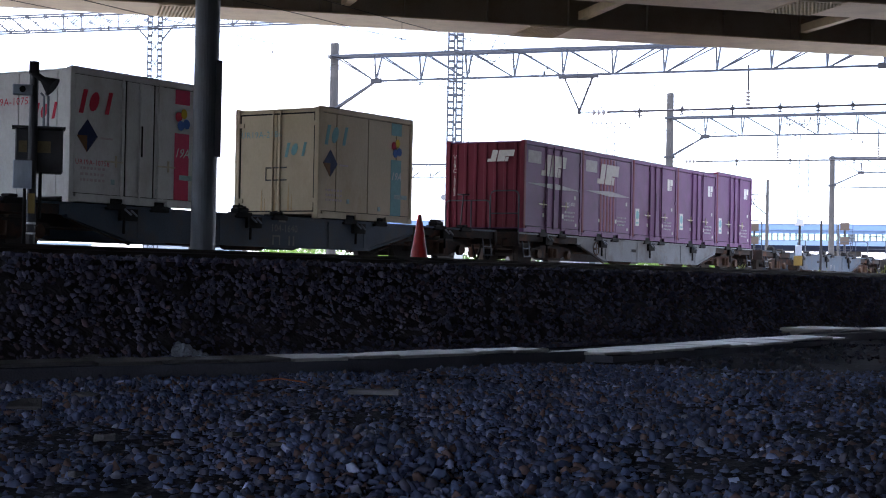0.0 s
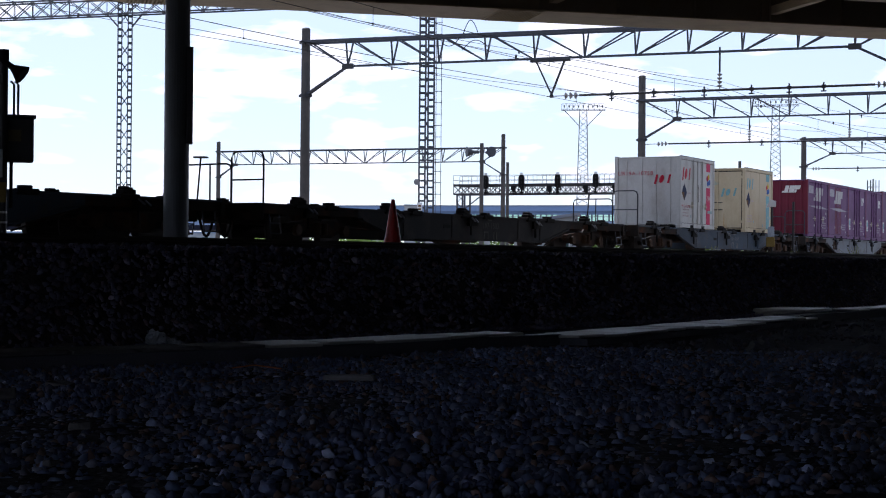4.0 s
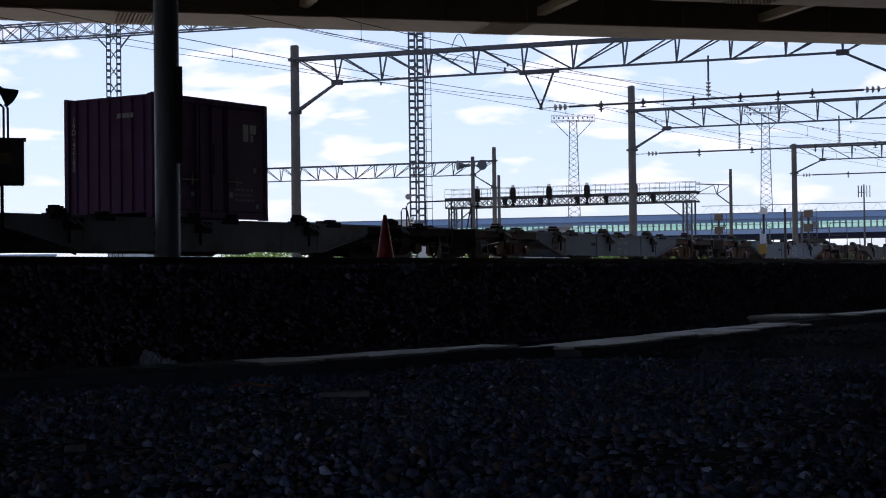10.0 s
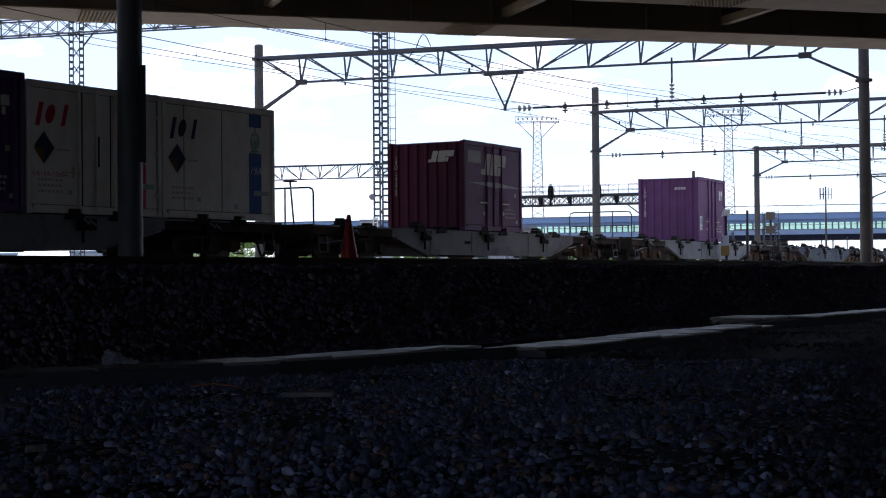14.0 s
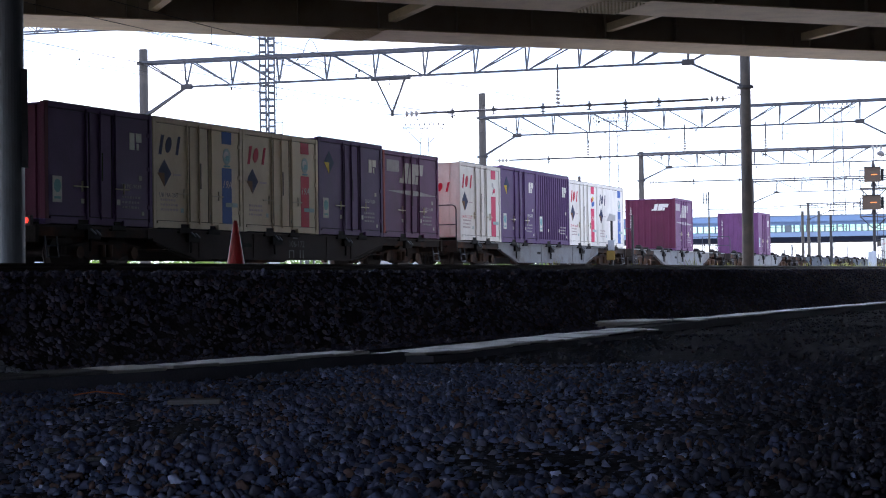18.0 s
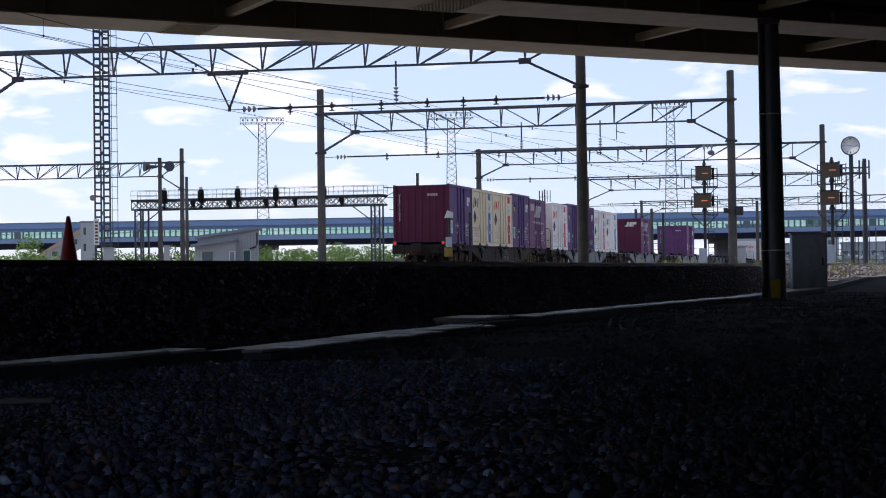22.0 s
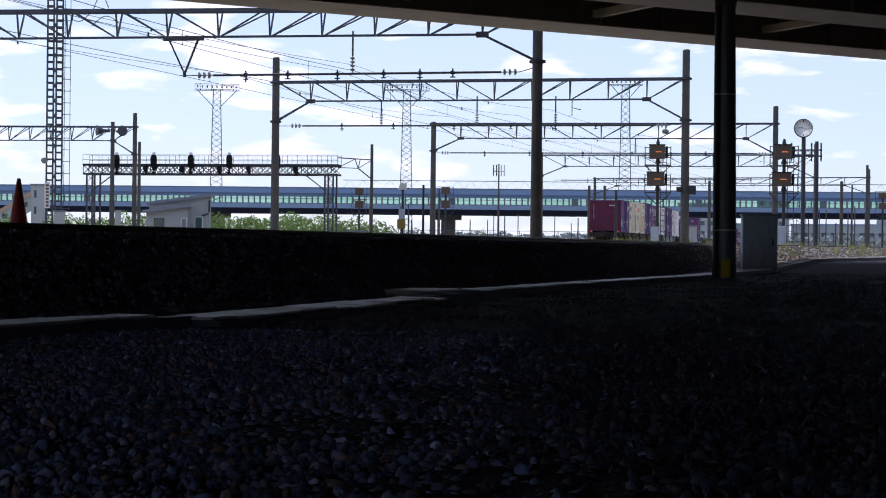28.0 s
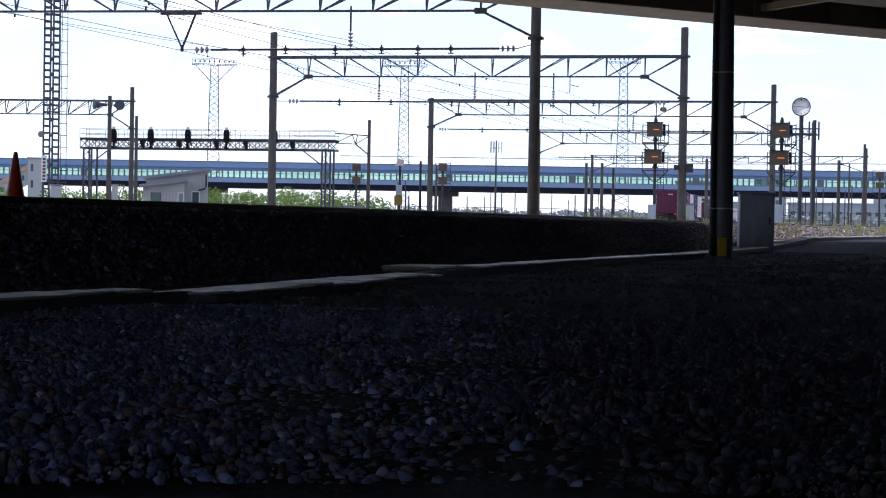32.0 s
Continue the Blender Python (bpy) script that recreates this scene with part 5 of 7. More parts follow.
def hut():
    p = place(-8.02, 92, YARD_Z)
    t = thing("trackside_hut", Matrix.Translation(p) @ Matrix.Rotation(radians(8.0), 4, "Z"), "small pale metal-clad hut with grey mono-pitch roofs", "hut")

    def slab(name, mat, x0, x1, y0, y1, z0, z1=None, label=""):
        """Walls up to, or a roof between, heights that climb along x."""
        bm = bmesh.new()
        lo = (0, 0) if z1 is None else (z0 + x0 * 0.14, z0 + x1 * 0.14)
        z = z0 if z1 is None else z1
        prism(bm, [(x0, lo[0]), (x1, lo[1]), (x1, z + x1 * 0.14), (x0, z + x0 * 0.14)], "y", y0, y1)
        return part(name, bm, mat, t, label)

    w = slab("tall_block", "hut_wall", -1.7, 1.72, -0.2, 2.1, 2.34, None, "pale metal siding")
    slab("low_block", "hut_wall", -1.85, 0.42, -1.3, -0.201, 1.88)
    slab("upper_roof", "hut_roof", -1.86, 1.86, -0.45, 2.35, 2.341, 2.5)
    slab("lower_roof", "hut_roof", -2.07, 0.56, -1.65, -0.21, 1.881, 2.04)
    for name, mat, x0, x1, y, z0, z1 in (("window", "glass", -1.38, -0.9, -1.3, 0.85, 1.27), ("door", "hut_roof", 0.1, 0.34, -1.3, 0.05, 1.3), ("window", "glass", 0.86, 1.22, -0.2, 0.7, 1.4)):
        bm = bmesh.new()
        box(bm, x0 - 0.05, x1 + 0.05, y - 0.02, y - 0.001, z0 - 0.05, z1 + 0.05)
        f = part(name + "_frame", bm, "trunk" if x0 < 0 else "lamp_white", t)
        bm = bmesh.new()
        box(bm, x0, x1, y - 0.035, y - 0.021, z0, z1)
        part(name, bm, mat, f)
    bm = bmesh.new()
    tube(bm, [(1.62, -0.25, 2.4), (1.62, -0.25, 1.75), (1.55, -0.25, 1.6), (1.2, -0.25, 1.5)], 0.045, 8)
    part("vent_pipe", bm, "dark_steel", t)
    bm = bmesh.new()
    for i in range(7):
        x = 0.62 + i * 0.16
        box(bm, x - 0.006, x + 0.006, -0.207, -0.201, 0.05, 2.3)
    for i in range(13):
        x = -1.75 + i * 0.17
        box(bm, x - 0.006, x + 0.006, -1.307, -1.301, 0.05, 1.55)
    tagged(part("siding_seam", bm, "hut_roof", w), kind="stuff")


hut()


def house():
    p = place(-12.85, 205, 0.8)
    t = thing("stair_tower", Matrix.Translation(p) @ Matrix.Rotation(radians(12.8), 4, "Z"), "pale grey stair tower with a covered flight beside the viaduct", "stair tower")
    bm = bmesh.new()
    box(bm, -0.85, 0.9, -1.5, 1.5, 0, 6.9)
    part("shaft", bm, "hut_wall", t)
    bm = bmesh.new()
    box(bm, -0.95, 1.0, -1.6, 1.6, 6.901, 7.1)
    part("roof", bm, "hut_roof", t)
    for z in (1.2, 3.4, 5.4):
        bm = bmesh.new()
        box(bm, -0.5, -0.2, -1.53, -1.501, z, z + 0.9)
        part("window", bm, "glass", t)
    # the flight runs down to the west
    x0, z0, x1, z1 = -0.851, 6.2, -6.2, 2.9
    bm = bmesh.new()
    prism(bm, [(x0, z0 - 2.4), (x0, z0 - 0.55), (x1, z1 - 0.55), (x1, z1 - 2.4)], "y", -1.3, 1.3)
    f = part("stair_flight", bm, "hut_wall", t, "pale side wall of the flight")
    bm = bmesh.new()
    prism(bm, [(x0, z0 - 0.549), (x0, z0), (x1 - 0.3, z1 - 0.19), (x1 - 0.3, z1 - 0.739)], "y", -1.5, 1.5)
    part("stair_roof", bm, "roof_tan", t, "tan sloping stair roof")
    for k in range(4):
        x = x0 - 0.7 - k * 1.2
        z = z0 - (x0 - x) * 0.617
        bm = bmesh.new()
        box(bm, x - 0.3, x + 0.3, -1.33, -1.301, z - 1.5, z - 0.9)
        part("window", bm, "glass", f)
    for x in (-2.2, -4.4):
        bm = bmesh.new()
        box(bm, x - 0.15, x + 0.15, -1.0, 1.0, 0, z0 - (x0 - x) * 0.617 - 2.2)
        part("stair_post", bm, "hut_wall", t)
    p = place(-13.3, 115, YARD_Z)
    t = thing("white_notice_post", Matrix.Translation(place(-12.55, 104, YARD_Z)) @ Matrix.Rotation(radians(12.5), 4, "Z"), "narrow white notice board on a post with dark writing bars", "notice board")
    bm = bmesh.new()
    box(bm, -0.17, 0.17, -0.03, 0.03, 2.05, 3.7)
    part("board", bm, "lamp_white", t)
    bm = bmesh.new()
    for k in range(7):
        box(bm, -0.09, 0.09, -0.042, -0.032, 2.15 + k * 0.21, 2.28 + k * 0.21)
    tagged(part("writing_bars", bm, "brown_mark", t), kind="stuff")
    bm = bmesh.new()
    rod(bm, (0, 0.06, 0), (0, 0.06, 3.6), 0.04, 8)
    part("post", bm, "steel", t)
    for az, r, w, h in ((-12.14, 104, 0.35, 1.85), (-10.15, 112, 0.2, 2.1), (-5.3, 100, 0.9, 0.6), (-1.9, 95, 0.7, 0.75), (9.9, 100, 0.5, 1.3)):
        t = thing("relay_cabinet", Matrix.Translation(place(az, r, YARD_Z)) @ Matrix.Rotation(-radians(az), 4, "Z"), "pale grey relay cabinet in the yard", "cabinet", "relay cabinets")
        bm = bmesh.new()
        box(bm, -w, w, -0.4, 0.4, 0, h)
        part("body", bm, "cabinet" if w > 0.8 else "hut_wall", t, bevel=0.03)
        bm = bmesh.new()
        box(bm, -w - 0.05, w + 0.05, -0.45, 0.45, h + 0.001, h + 0.06)
        part("lid", bm, "hut_roof", t)


house()


def leaf_mesh(name, blobs, per, size, seed, mat):
    """Many small leaves, scattered in and on uneven blobs (x, y, z, rx, rz)."""
    rng = np.random.default_rng(seed)
    vs, fs = [], []
    for (x, y, z, rx, rz) in blobs:
        n = int(per * rx * rz)
        d = rng.normal(size=(n, 3))
        d /= np.linalg.norm(d, axis=1)[:, None]
        rad = rng.uniform(0.35, 1.0, n) ** 0.5 * (1 + 0.25 * np.sin(d[:, 0] * 5 + x) * np.cos(d[:, 2] * 4 + z))
        c = d * rad[:, None] * np.array([rx, rx, rz]) + np.array([x, y, z])
        u = rng.normal(size=(n, 3))
        u /= np.linalg.norm(u, axis=1)[:, None]
        w = np.cross(u, rng.normal(size=(n, 3)))
        w /= np.linalg.norm(w, axis=1)[:, None]
        s = size * rng.uniform(0.5, 1.2, n)[:, None]
        k = len(vs)
        quad = np.stack([c - u * s, c + w * s * 0.5, c + u * s, c - w * s * 0.5], 1).reshape(-1, 3)
        base = sum(len(q) for q in vs)
        vs.append(quad)
        fs.append(base + np.arange(n * 4).reshape(-1, 4))
    me = bpy.data.meshes.new(name)
    me.from_pydata(np.concatenate(vs).tolist(), [], np.concatenate(fs).tolist())
    me.materials.append(M[mat])
    return me


def tree(az, r, height, spread, seed, label, z=0.8):
    rnd = random.Random(seed)
    t = thing("tree", Matrix.Translation(place(az, r, z)), label, "tree", "trees of the yard edge")
    bm = bmesh.new()
    rod(bm, (0, 0, 0), (0, 0, height * 0.6), height * 0.03, 8, height * 0.015)
    blobs = []
    for i in range(9):
        a, h = rnd.uniform(0, 6.28), rnd.uniform(0.35, 0.85) * height
        q = Vector((math.cos(a) * spread * 0.6, math.sin(a) * spread * 0.6, h))
        rod(bm, (0, 0, h * 0.55), q, height * 0.012, 5, height * 0.004)
        blobs.append((q.x, q.y, q.z, spread * rnd.uniform(0.3, 0.5), height * rnd.uniform(0.1, 0.17)))
    blobs.append((0, 0, height * 0.85, spread * 0.45, height * 0.16))
    part("trunk", bm, "trunk", t)
    ob = new("crown", leaf_mesh("crown", blobs, 260, 0.13, seed, "leaf"))
    ob.parent = t


tree(-17.4, 150, 5.0, 2.4, 3, "small light green tree beside the viaduct")
tree(-14.95, 150, 4.0, 2.0, 4, "small light green tree beside the viaduct")
tree(-18.6, 160, 3.6, 2.2, 5, "small light green tree beside the viaduct")
tree(-4.2, 205, 4.2, 3.0, 6, "rounded green tree under the viaduct")
tree(-2.8, 205, 4.0, 2.6, 7, "rounded green tree under the viaduct")
tree(-5.6, 205, 3.6, 2.6, 8, "rounded green tree under the viaduct")


def hedge():
    rnd = random.Random(11)
    blobs = []
    for i in range(64):
        az = -19 + i * 0.29
        if -13.4 < az < -12.6:
            continue
        p = place(az, 140 + rnd.uniform(-2, 2))
        blobs.append((p.x, p.y, 1.75 + rnd.uniform(-0.2, 0.4), rnd.uniform(0.9, 1.4), rnd.uniform(0.9, 1.35)))
    ob = new("hedge", leaf_mesh("hedge", blobs, 330, 0.13, 5, "leaf"))
    tagged(ob, "low light green hedge of bushes along the yard edge", "hedge", kind="stuff")
    blobs = []
    for i in range(90):
        az = -28 + i * 0.6
        p = place(az, 330 + rnd.uniform(-10, 10))
        blobs.append((p.x, p.y, 1.5 + rnd.uniform(0, 0.8), rnd.uniform(3, 6), rnd.uniform(1.3, 2.3)))
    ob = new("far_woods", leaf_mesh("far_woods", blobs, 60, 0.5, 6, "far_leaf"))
    tagged(ob, "hazy row of distant trees", "woods", kind="stuff")


# grey-blue foliage colour, with distance haze mixed in
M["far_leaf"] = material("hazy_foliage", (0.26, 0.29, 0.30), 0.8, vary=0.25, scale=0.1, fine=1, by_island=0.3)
hedge()


def far_buildings():
    rnd = random.Random(21)
    for az, r, w, h in ((-27, 420, 30, 7), (-24.5, 430, 22, 6), (-21.4, 420, 26, 7.5), (10.3, 520, 14, 15), (11.6, 540, 20, 9), (12.8, 520, 10, 18), (15.0, 540, 30, 9), (17.5, 560, 24, 12)):
        t = thing("distant_building", Matrix.Translation(place(az, r, 0)) @ Matrix.Rotation(-radians(az), 4, "Z"), "hazy pale distant building", "building", "distant buildings")
        bm = bmesh.new()
        box(bm, -w / 2, w / 2, 0, 12, 0, h)
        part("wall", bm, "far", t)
        bm = bmesh.new()
        box(bm, -w / 2 - 0.3, w / 2 + 0.3, -0.3, 12.3, h + 0.01, h + 0.4)
        part("roof", bm, "via_wall", t)
        k = 0
        z = 2.0
        while z < h - 1.5:
            for i in range(int(w / 3)):
                bm = bmesh.new()
                x = -w / 2 + 1.5 + i * 3
                box(bm, x - 0.8, x + 0.8, -0.08, -0.01, z, z + 1.3)
                part("window", bm, "glass", t)
            z += 3.2


far_buildings()


def fence():
    t = thing("yard_fence", Matrix(), "thin grey mesh fence along the far yard edge", "fence")
    bm = bmesh.new()
    rod(bm, (0, 0, 0), (0, 0, 2.2), 0.05, 5)
    post = mesh_of("post", bm, "steel")
    for i in range(70):
        ob = new("post", post)
        ob.parent = t
        ob.matrix_basis = Matrix.Translation(place(-28 + i * 0.68, 215, 0.75))
    for z in (1.2, 1.9, 2.9):
        bm = bmesh.new()
        for i in range(69):
            rod(bm, place(-28 + i * 0.68, 215, z), place(-28 + (i + 1) * 0.68, 215, z), 0.03, 4)
        part("rail", bm, "steel", t)


fence()

# ---------------------------------------------------------------- the train
PITCH, BOXL, WAGON = 3.739, 3.715, 20.4
TAIL = [(0, -124.6), (2, -109.4), (6, -77.7), (10, -43.27), (11, -34.91), (13, -17.55), (18, 26.6), (20, 44.6), (23, 73.4), (26, 103.5), (31, 154.6), (32, 165.0)]
TAIL_FIT = np.polyfit([a for a, b in TAIL], [b for a, b in TAIL], 7)


def tail_at(t):
    """Where the last container's rear stands along the track."""
    return float(np.polyval(TAIL_FIT, t))


ON_SIDE = Matrix(((0, 0, 1, 0), (1, 0, 0, 0), (0, 1, 0, 0), (0, 0, 0, 1)))
ON_END = Matrix(((1, 0, 0, 0), (0, 0, -1, 0), (0, 1, 0, 0), (0, 0, 0, 1)))


def lettering(parent, body, size, m, mat, spacing=1.0, line=0.9, shear=0.0):
    cu = bpy.data.curves.new("lettering", "FONT")
    cu.body, cu.size, cu.align_x, cu.align_y = body, size, "CENTER", "CENTER"
    cu.space_character, cu.space_line = spacing, line
    cu.resolution_u = 2
    cu.shear = shear
    tmp = bpy.data.objects.new("lettering", cu)
    me = bpy.data.meshes.new_from_object(tmp)
    bpy.data.objects.remove(tmp)
    me.materials.clear()
    me.materials.append(M[mat])
    ob = new("lettering", me)
    ob.parent = parent
    ob.matrix_basis = m
    return ob


def flat_shapes(parent, name, shapes, m, mat):
    """Thin raised plates cut to outlines of (u, v) on a face."""
    bm = bmesh.new()
    for outline in shapes:
        prism(bm, outline, "z", 0, 0.004)
    ob = part(name, bm, mat, parent)
    ob.matrix_basis = m
    return ob


def slant(u0, u1, v0, v1, k=0.25):
    return [(u0, v0), (u1, v0), (u1 + (v1 - v0) * k, v1), (u0 + (v1 - v0) * k, v1)]


def oval(u, v, a, b, k=0.0, n=14):
    return [(u + a * math.cos(6.2832 * i / n) + k * b * math.sin(6.2832 * i / n), v + b * math.sin(6.2832 * i / n)) for i in range(n)]


def block_mark(s):
    """A broad slanted three-block emblem."""
    return [slant(-0.5 * s, -0.28 * s, -0.2 * s, 0.2 * s), slant(-0.24 * s, 0.06 * s, -0.2 * s, 0.2 * s), slant(0.1 * s, 0.42 * s, -0.02 * s, 0.2 * s),
            slant(0.08 * s, 0.2 * s, -0.2 * s, -0.04 * s), slant(-0.62 * s, -0.5 * s, -0.2 * s, -0.1 * s)]


def twin_mark(s):
    """A two-block emblem."""
    return [slant(-0.36 * s, -0.06 * s, -0.3 * s, 0.3 * s, 0.0), slant(0.02 * s, 0.36 * s, -0.02 * s, 0.3 * s, 0.0), slant(0.06 * s, 0.2 * s, -0.3 * s, -0.06 * s, 0.0)]


def serif_mark(s):
    """Two slanted bars with an oval between."""
    return [slant(-0.5 * s, -0.37 * s, -0.28 * s, 0.25 * s, 0.25), oval(-0.04 * s, 0.0, 0.14 * s, 0.22 * s, 0.25), slant(0.28 * s, 0.4 * s, -0.25 * s, 0.25 * s, 0.25)]


def container(end_paint, side_paint, label, height=2.5, side="doors", end="panels", emblem="block", ink="white_mark", code="", end_code="", end_emblem=True,
              end_code_upright=False, end_small=False, stripe="", stripe_text="", diamond=False, sash=False, ladder=False):
    t = thing("freight_container", Matrix(), label, "container", "containers of the train")
    L, X, H = BOXL / 2, 1.225, height
    bm = bmesh.new()
    box(bm, -X + 0.05, X - 0.05, -L + 0.06, L - 0.06, 0.1, H - 0.05)
    part("shell", bm, side_paint, t)
    for x in (-1, 1):
        for y in (-1, 1):
            bm = bmesh.new()
            box(bm, min(x * X, x * (X - 0.13)), max(x * X, x * (X - 0.13)), min(y * L, y * (L - 0.12)), max(y * L, y * (L - 0.12)), 0, H - 0.001)
            part("corner_post", bm, end_paint if y < 0 else side_paint, t, bevel=0.012)
            bm = bmesh.new()
            box(bm, min(x * (X + 0.004), x * (X - 0.17)), max(x * (X + 0.004), x * (X - 0.17)), min(y * (L + 0.004), y * (L - 0.17)), max(y * (L + 0.004), y * (L - 0.17)), -0.005, 0.11)
            part("corner_casting", bm, side_paint, t, bevel=0.01)
    for x in (-1, 1):
        bm = bmesh.new()
        x0, x1 = sorted((x * (X - 0.004), x * (X - 0.1)))
        box(bm, x0, x1, -L + 0.12, L - 0.12, H - 0.11, H - 0.002)
        part("top_rail", bm, side_paint, t, bevel=0.01)
        bm = bmesh.new()
        box(bm, min(x * (X + 0.003), x * (X - 0.05)), max(x * (X + 0.003), x * (X - 0.05)), -L + 0.02, L - 0.02, H - 0.001, H + 0.016)
        part("roof_edge", bm, "roof_edge", t, "dark roof edge")
        # bottom rail with two lifting pockets
        for y0, y1 in ((-L + 0.17, -0.78), (-0.42, 0.42), (0.78, L - 0.17)):
            bm = bmesh.new()
            box(bm, x0, x1, y0, y1, 0.01, 0.16)
            part("bottom_rail", bm, side_paint, t, bevel=0.008)
        for y0 in (-0.79, 0.41):
            bm = bmesh.new()
            box(bm, x0 + 0.005, x1 - 0.005, y0, y0 + 0.38, 0.115, 0.165)
            part("pocket_lintel", bm, side_paint, t)
    for y0 in (-0.775, 0.425):
        bm = bmesh.new()
        box(bm, -X + 0.09, X - 0.09, y0, y0 + 0.35, 0.012, 0.098)
        part("lifting_pocket", bm, "black", t)
    bm = bmesh.new()
    fold = [(-L + 0.02, H - 0.049), (-L + 0.02, H - 0.02)]
    for i in range(9):
        y = -L + 0.3 + i * 0.39
        fold += [(y, H - 0.02), (y + 0.02, H + 0.006), (y + 0.14, H + 0.006), (y + 0.16, H - 0.02)]
    prism(bm, fold + [(L - 0.02, H - 0.02), (L - 0.02, H - 0.049)], "x", -X + 0.02, X - 0.02)
    part("roof", bm, side_paint, t)
    bm = bmesh.new()
    fold = [(-1.09, L - 0.06)]
    for i in range(7):
        x = -0.93 + i * 0.31
        fold += [(x - 0.06, L - 0.056), (x - 0.035, L - 0.025), (x + 0.035, L - 0.025), (x + 0.06, L - 0.056)]
    fold += [(1.09, L - 0.06), (1.09, L - 0.08), (-1.09, L - 0.08)]
    prism(bm, fold, "z", 0.12, H - 0.06)
    part("front_wall", bm, end_paint, t)
    # rear end wall, facing back down the line
    ye = -L + 0.06
    if end == "panels":
        bm = bmesh.new()
        fold = [(-1.09, ye)]
        for i in range(7):
            x = -0.93 + i * 0.31
            fold += [(x - 0.06, ye - 0.004), (x - 0.035, ye - 0.036), (x + 0.035, ye - 0.036), (x + 0.06, ye - 0.004)]
        fold += [(1.09, ye), (1.09, ye + 0.02), (-1.09, ye + 0.02)]
        prism(bm, fold, "z", 0.12, H - 0.06)
        part("end_wall", bm, end_paint, t)
    elif end == "smooth":
        bm = bmesh.new()
        fold = [(-1.09, ye - 0.03)]
        for x in (-0.78, -0.2, 0.32, 0.84):
            fold += [(x - 0.018, ye - 0.03), (x - 0.014, ye - 0.045), (x + 0.014, ye - 0.045), (x + 0.018, ye - 0.03)]
        fold += [(1.09, ye - 0.03), (1.09, ye + 0.01), (-1.09, ye + 0.01)]
        prism(bm, fold, "z", 0.12, H - 0.06)
        part("end_wall", bm, end_paint, t)
    else:
        for x0, x1 in ((-X + 0.135, -0.005), (0.005, X - 0.135)):
            bm = bmesh.new()
            box(bm, x0, x1, ye - 0.03, ye, 0.14, H - 0.12)
            d = part("end_door", bm, end_paint, t, bevel=0.008)
            bm = bmesh.new()
            xm = x0 + 0.1 if x0 > -0.5 else x1 - 0.1
            rod(bm, (xm, ye - 0.05, 0.1), (xm, ye - 0.05, H - 0.06), 0.018, 8)
            part("lock_rod", bm, end_paint, d)
            bm = bmesh.new()
            box(bm, xm - 0.2, xm + 0.2, ye - 0.055, ye - 0.04, 0.85, 0.88)
            box(bm, xm - 0.2, xm - 0.18, ye - 0.055, ye - 0.04, 0.85, 1.15)
            box(bm, xm - 0.2, xm + 0.2, ye - 0.055, ye - 0.04, 1.13, 1.16)
            part("handle", bm, "dark_steel", d)
            xh = x0 if x0 < -0.5 else x1
            for z in (0.35, H - 0.42):
                bm = bmesh.new()
                box(bm, xh - 0.12, xh + 0.12, ye - 0.06, ye - 0.03, z, z + 0.1)
                part("hinge", bm, end_paint, d)
        for x, w, h in ((-0.42, 0.03, 0.5), (-0.33, 0.015, 0.3), (0.36, 0.035, 0.62), (0.45, 0.02, 0.4), (-0.05, 0.02, 0.5)):
            flat_shapes(t, "rust_stain", [[(x - w, 0.16), (x + w, 0.16), (x + w * 0.6, 0.16 + h * 0.5), (x + w * 0.15, 0.16 + h), (x - w * 0.2, 0.16 + h * 0.9), (x - w * 0.7, 0.16 + h * 0.4)]],
                        Matrix.Translation((0, ye - 0.0305, 0)) @ ON_END, "rust_wash")
        bm = bmesh.new()
        for x in (-X + 0.14, X - 0.15):
            box(bm, x - 0.015, x + 0.025, ye - 0.034, ye - 0.03, 0.14, H - 0.12)
        box(bm, -X + 0.14, X - 0.14, ye - 0.034, ye - 0.03, H - 0.15, H - 0.115)
        box(bm, -X + 0.14, X - 0.14, ye - 0.034, ye - 0.03, 0.14, 0.17)
        part("door_gasket", bm, "black", t)
    ye -= 0.046
    if end_emblem:
        k = {"block": block_mark, "twin": block_mark, "serif": serif_mark}[emblem]
        size = {"block": 0.78, "twin": 0.42, "serif": 0.62}[emblem]
        flat_shapes(t, "emblem", k(size), Matrix.Translation((0.55 if emblem != "serif" else 0.55, ye, H - 0.95 if emblem == "serif" and end == "doors" else H - 0.8 if emblem == "serif" else H - 0.42)) @ ON_END, ink)
    if end_small:
        flat_shapes(t, "end_mark", [slant(-0.24, -0.13, -0.05, 0.05), slant(-0.1, 0.0, -0.05, 0.05), slant(0.03, 0.11, -0.05, 0.05, 0.0), slant(0.13, 0.22, -0.05, 0.05, 0.0)], Matrix.Translation((0.5, ye, H - 0.42)) @ ON_END, "faded_white")
    if end_code:
        if end_code_upright:
            lettering(t, "\n".join(end_code), 0.17, Matrix.Translation((-0.95, ye, H - 0.95)) @ ON_END, "white_mark", line=0.75)
        else:
            lettering(t, end_code, 0.2, Matrix.Translation((-0.45, ye, H - 0.6)) @ ON_END, ink, 1.15)
    # near side wall
    xs = X - 0.05
    if side == "doors":
        cuts = [(-L + 0.14, -0.41), (-0.365, 0.0), (0.03, 0.37), (0.415, L - 0.14)]
    elif side == "corrugated":
        cuts = []
        bm = bmesh.new()
        fold = [(xs - 0.01, -L + 0.13), (xs, -L + 0.13)]
        for i in range(14):
            y = -L + 0.19 + i * 0.247
            fold += [(xs, y), (xs + 0.04, y + 0.035), (xs + 0.04, y + 0.125), (xs, y + 0.16)]
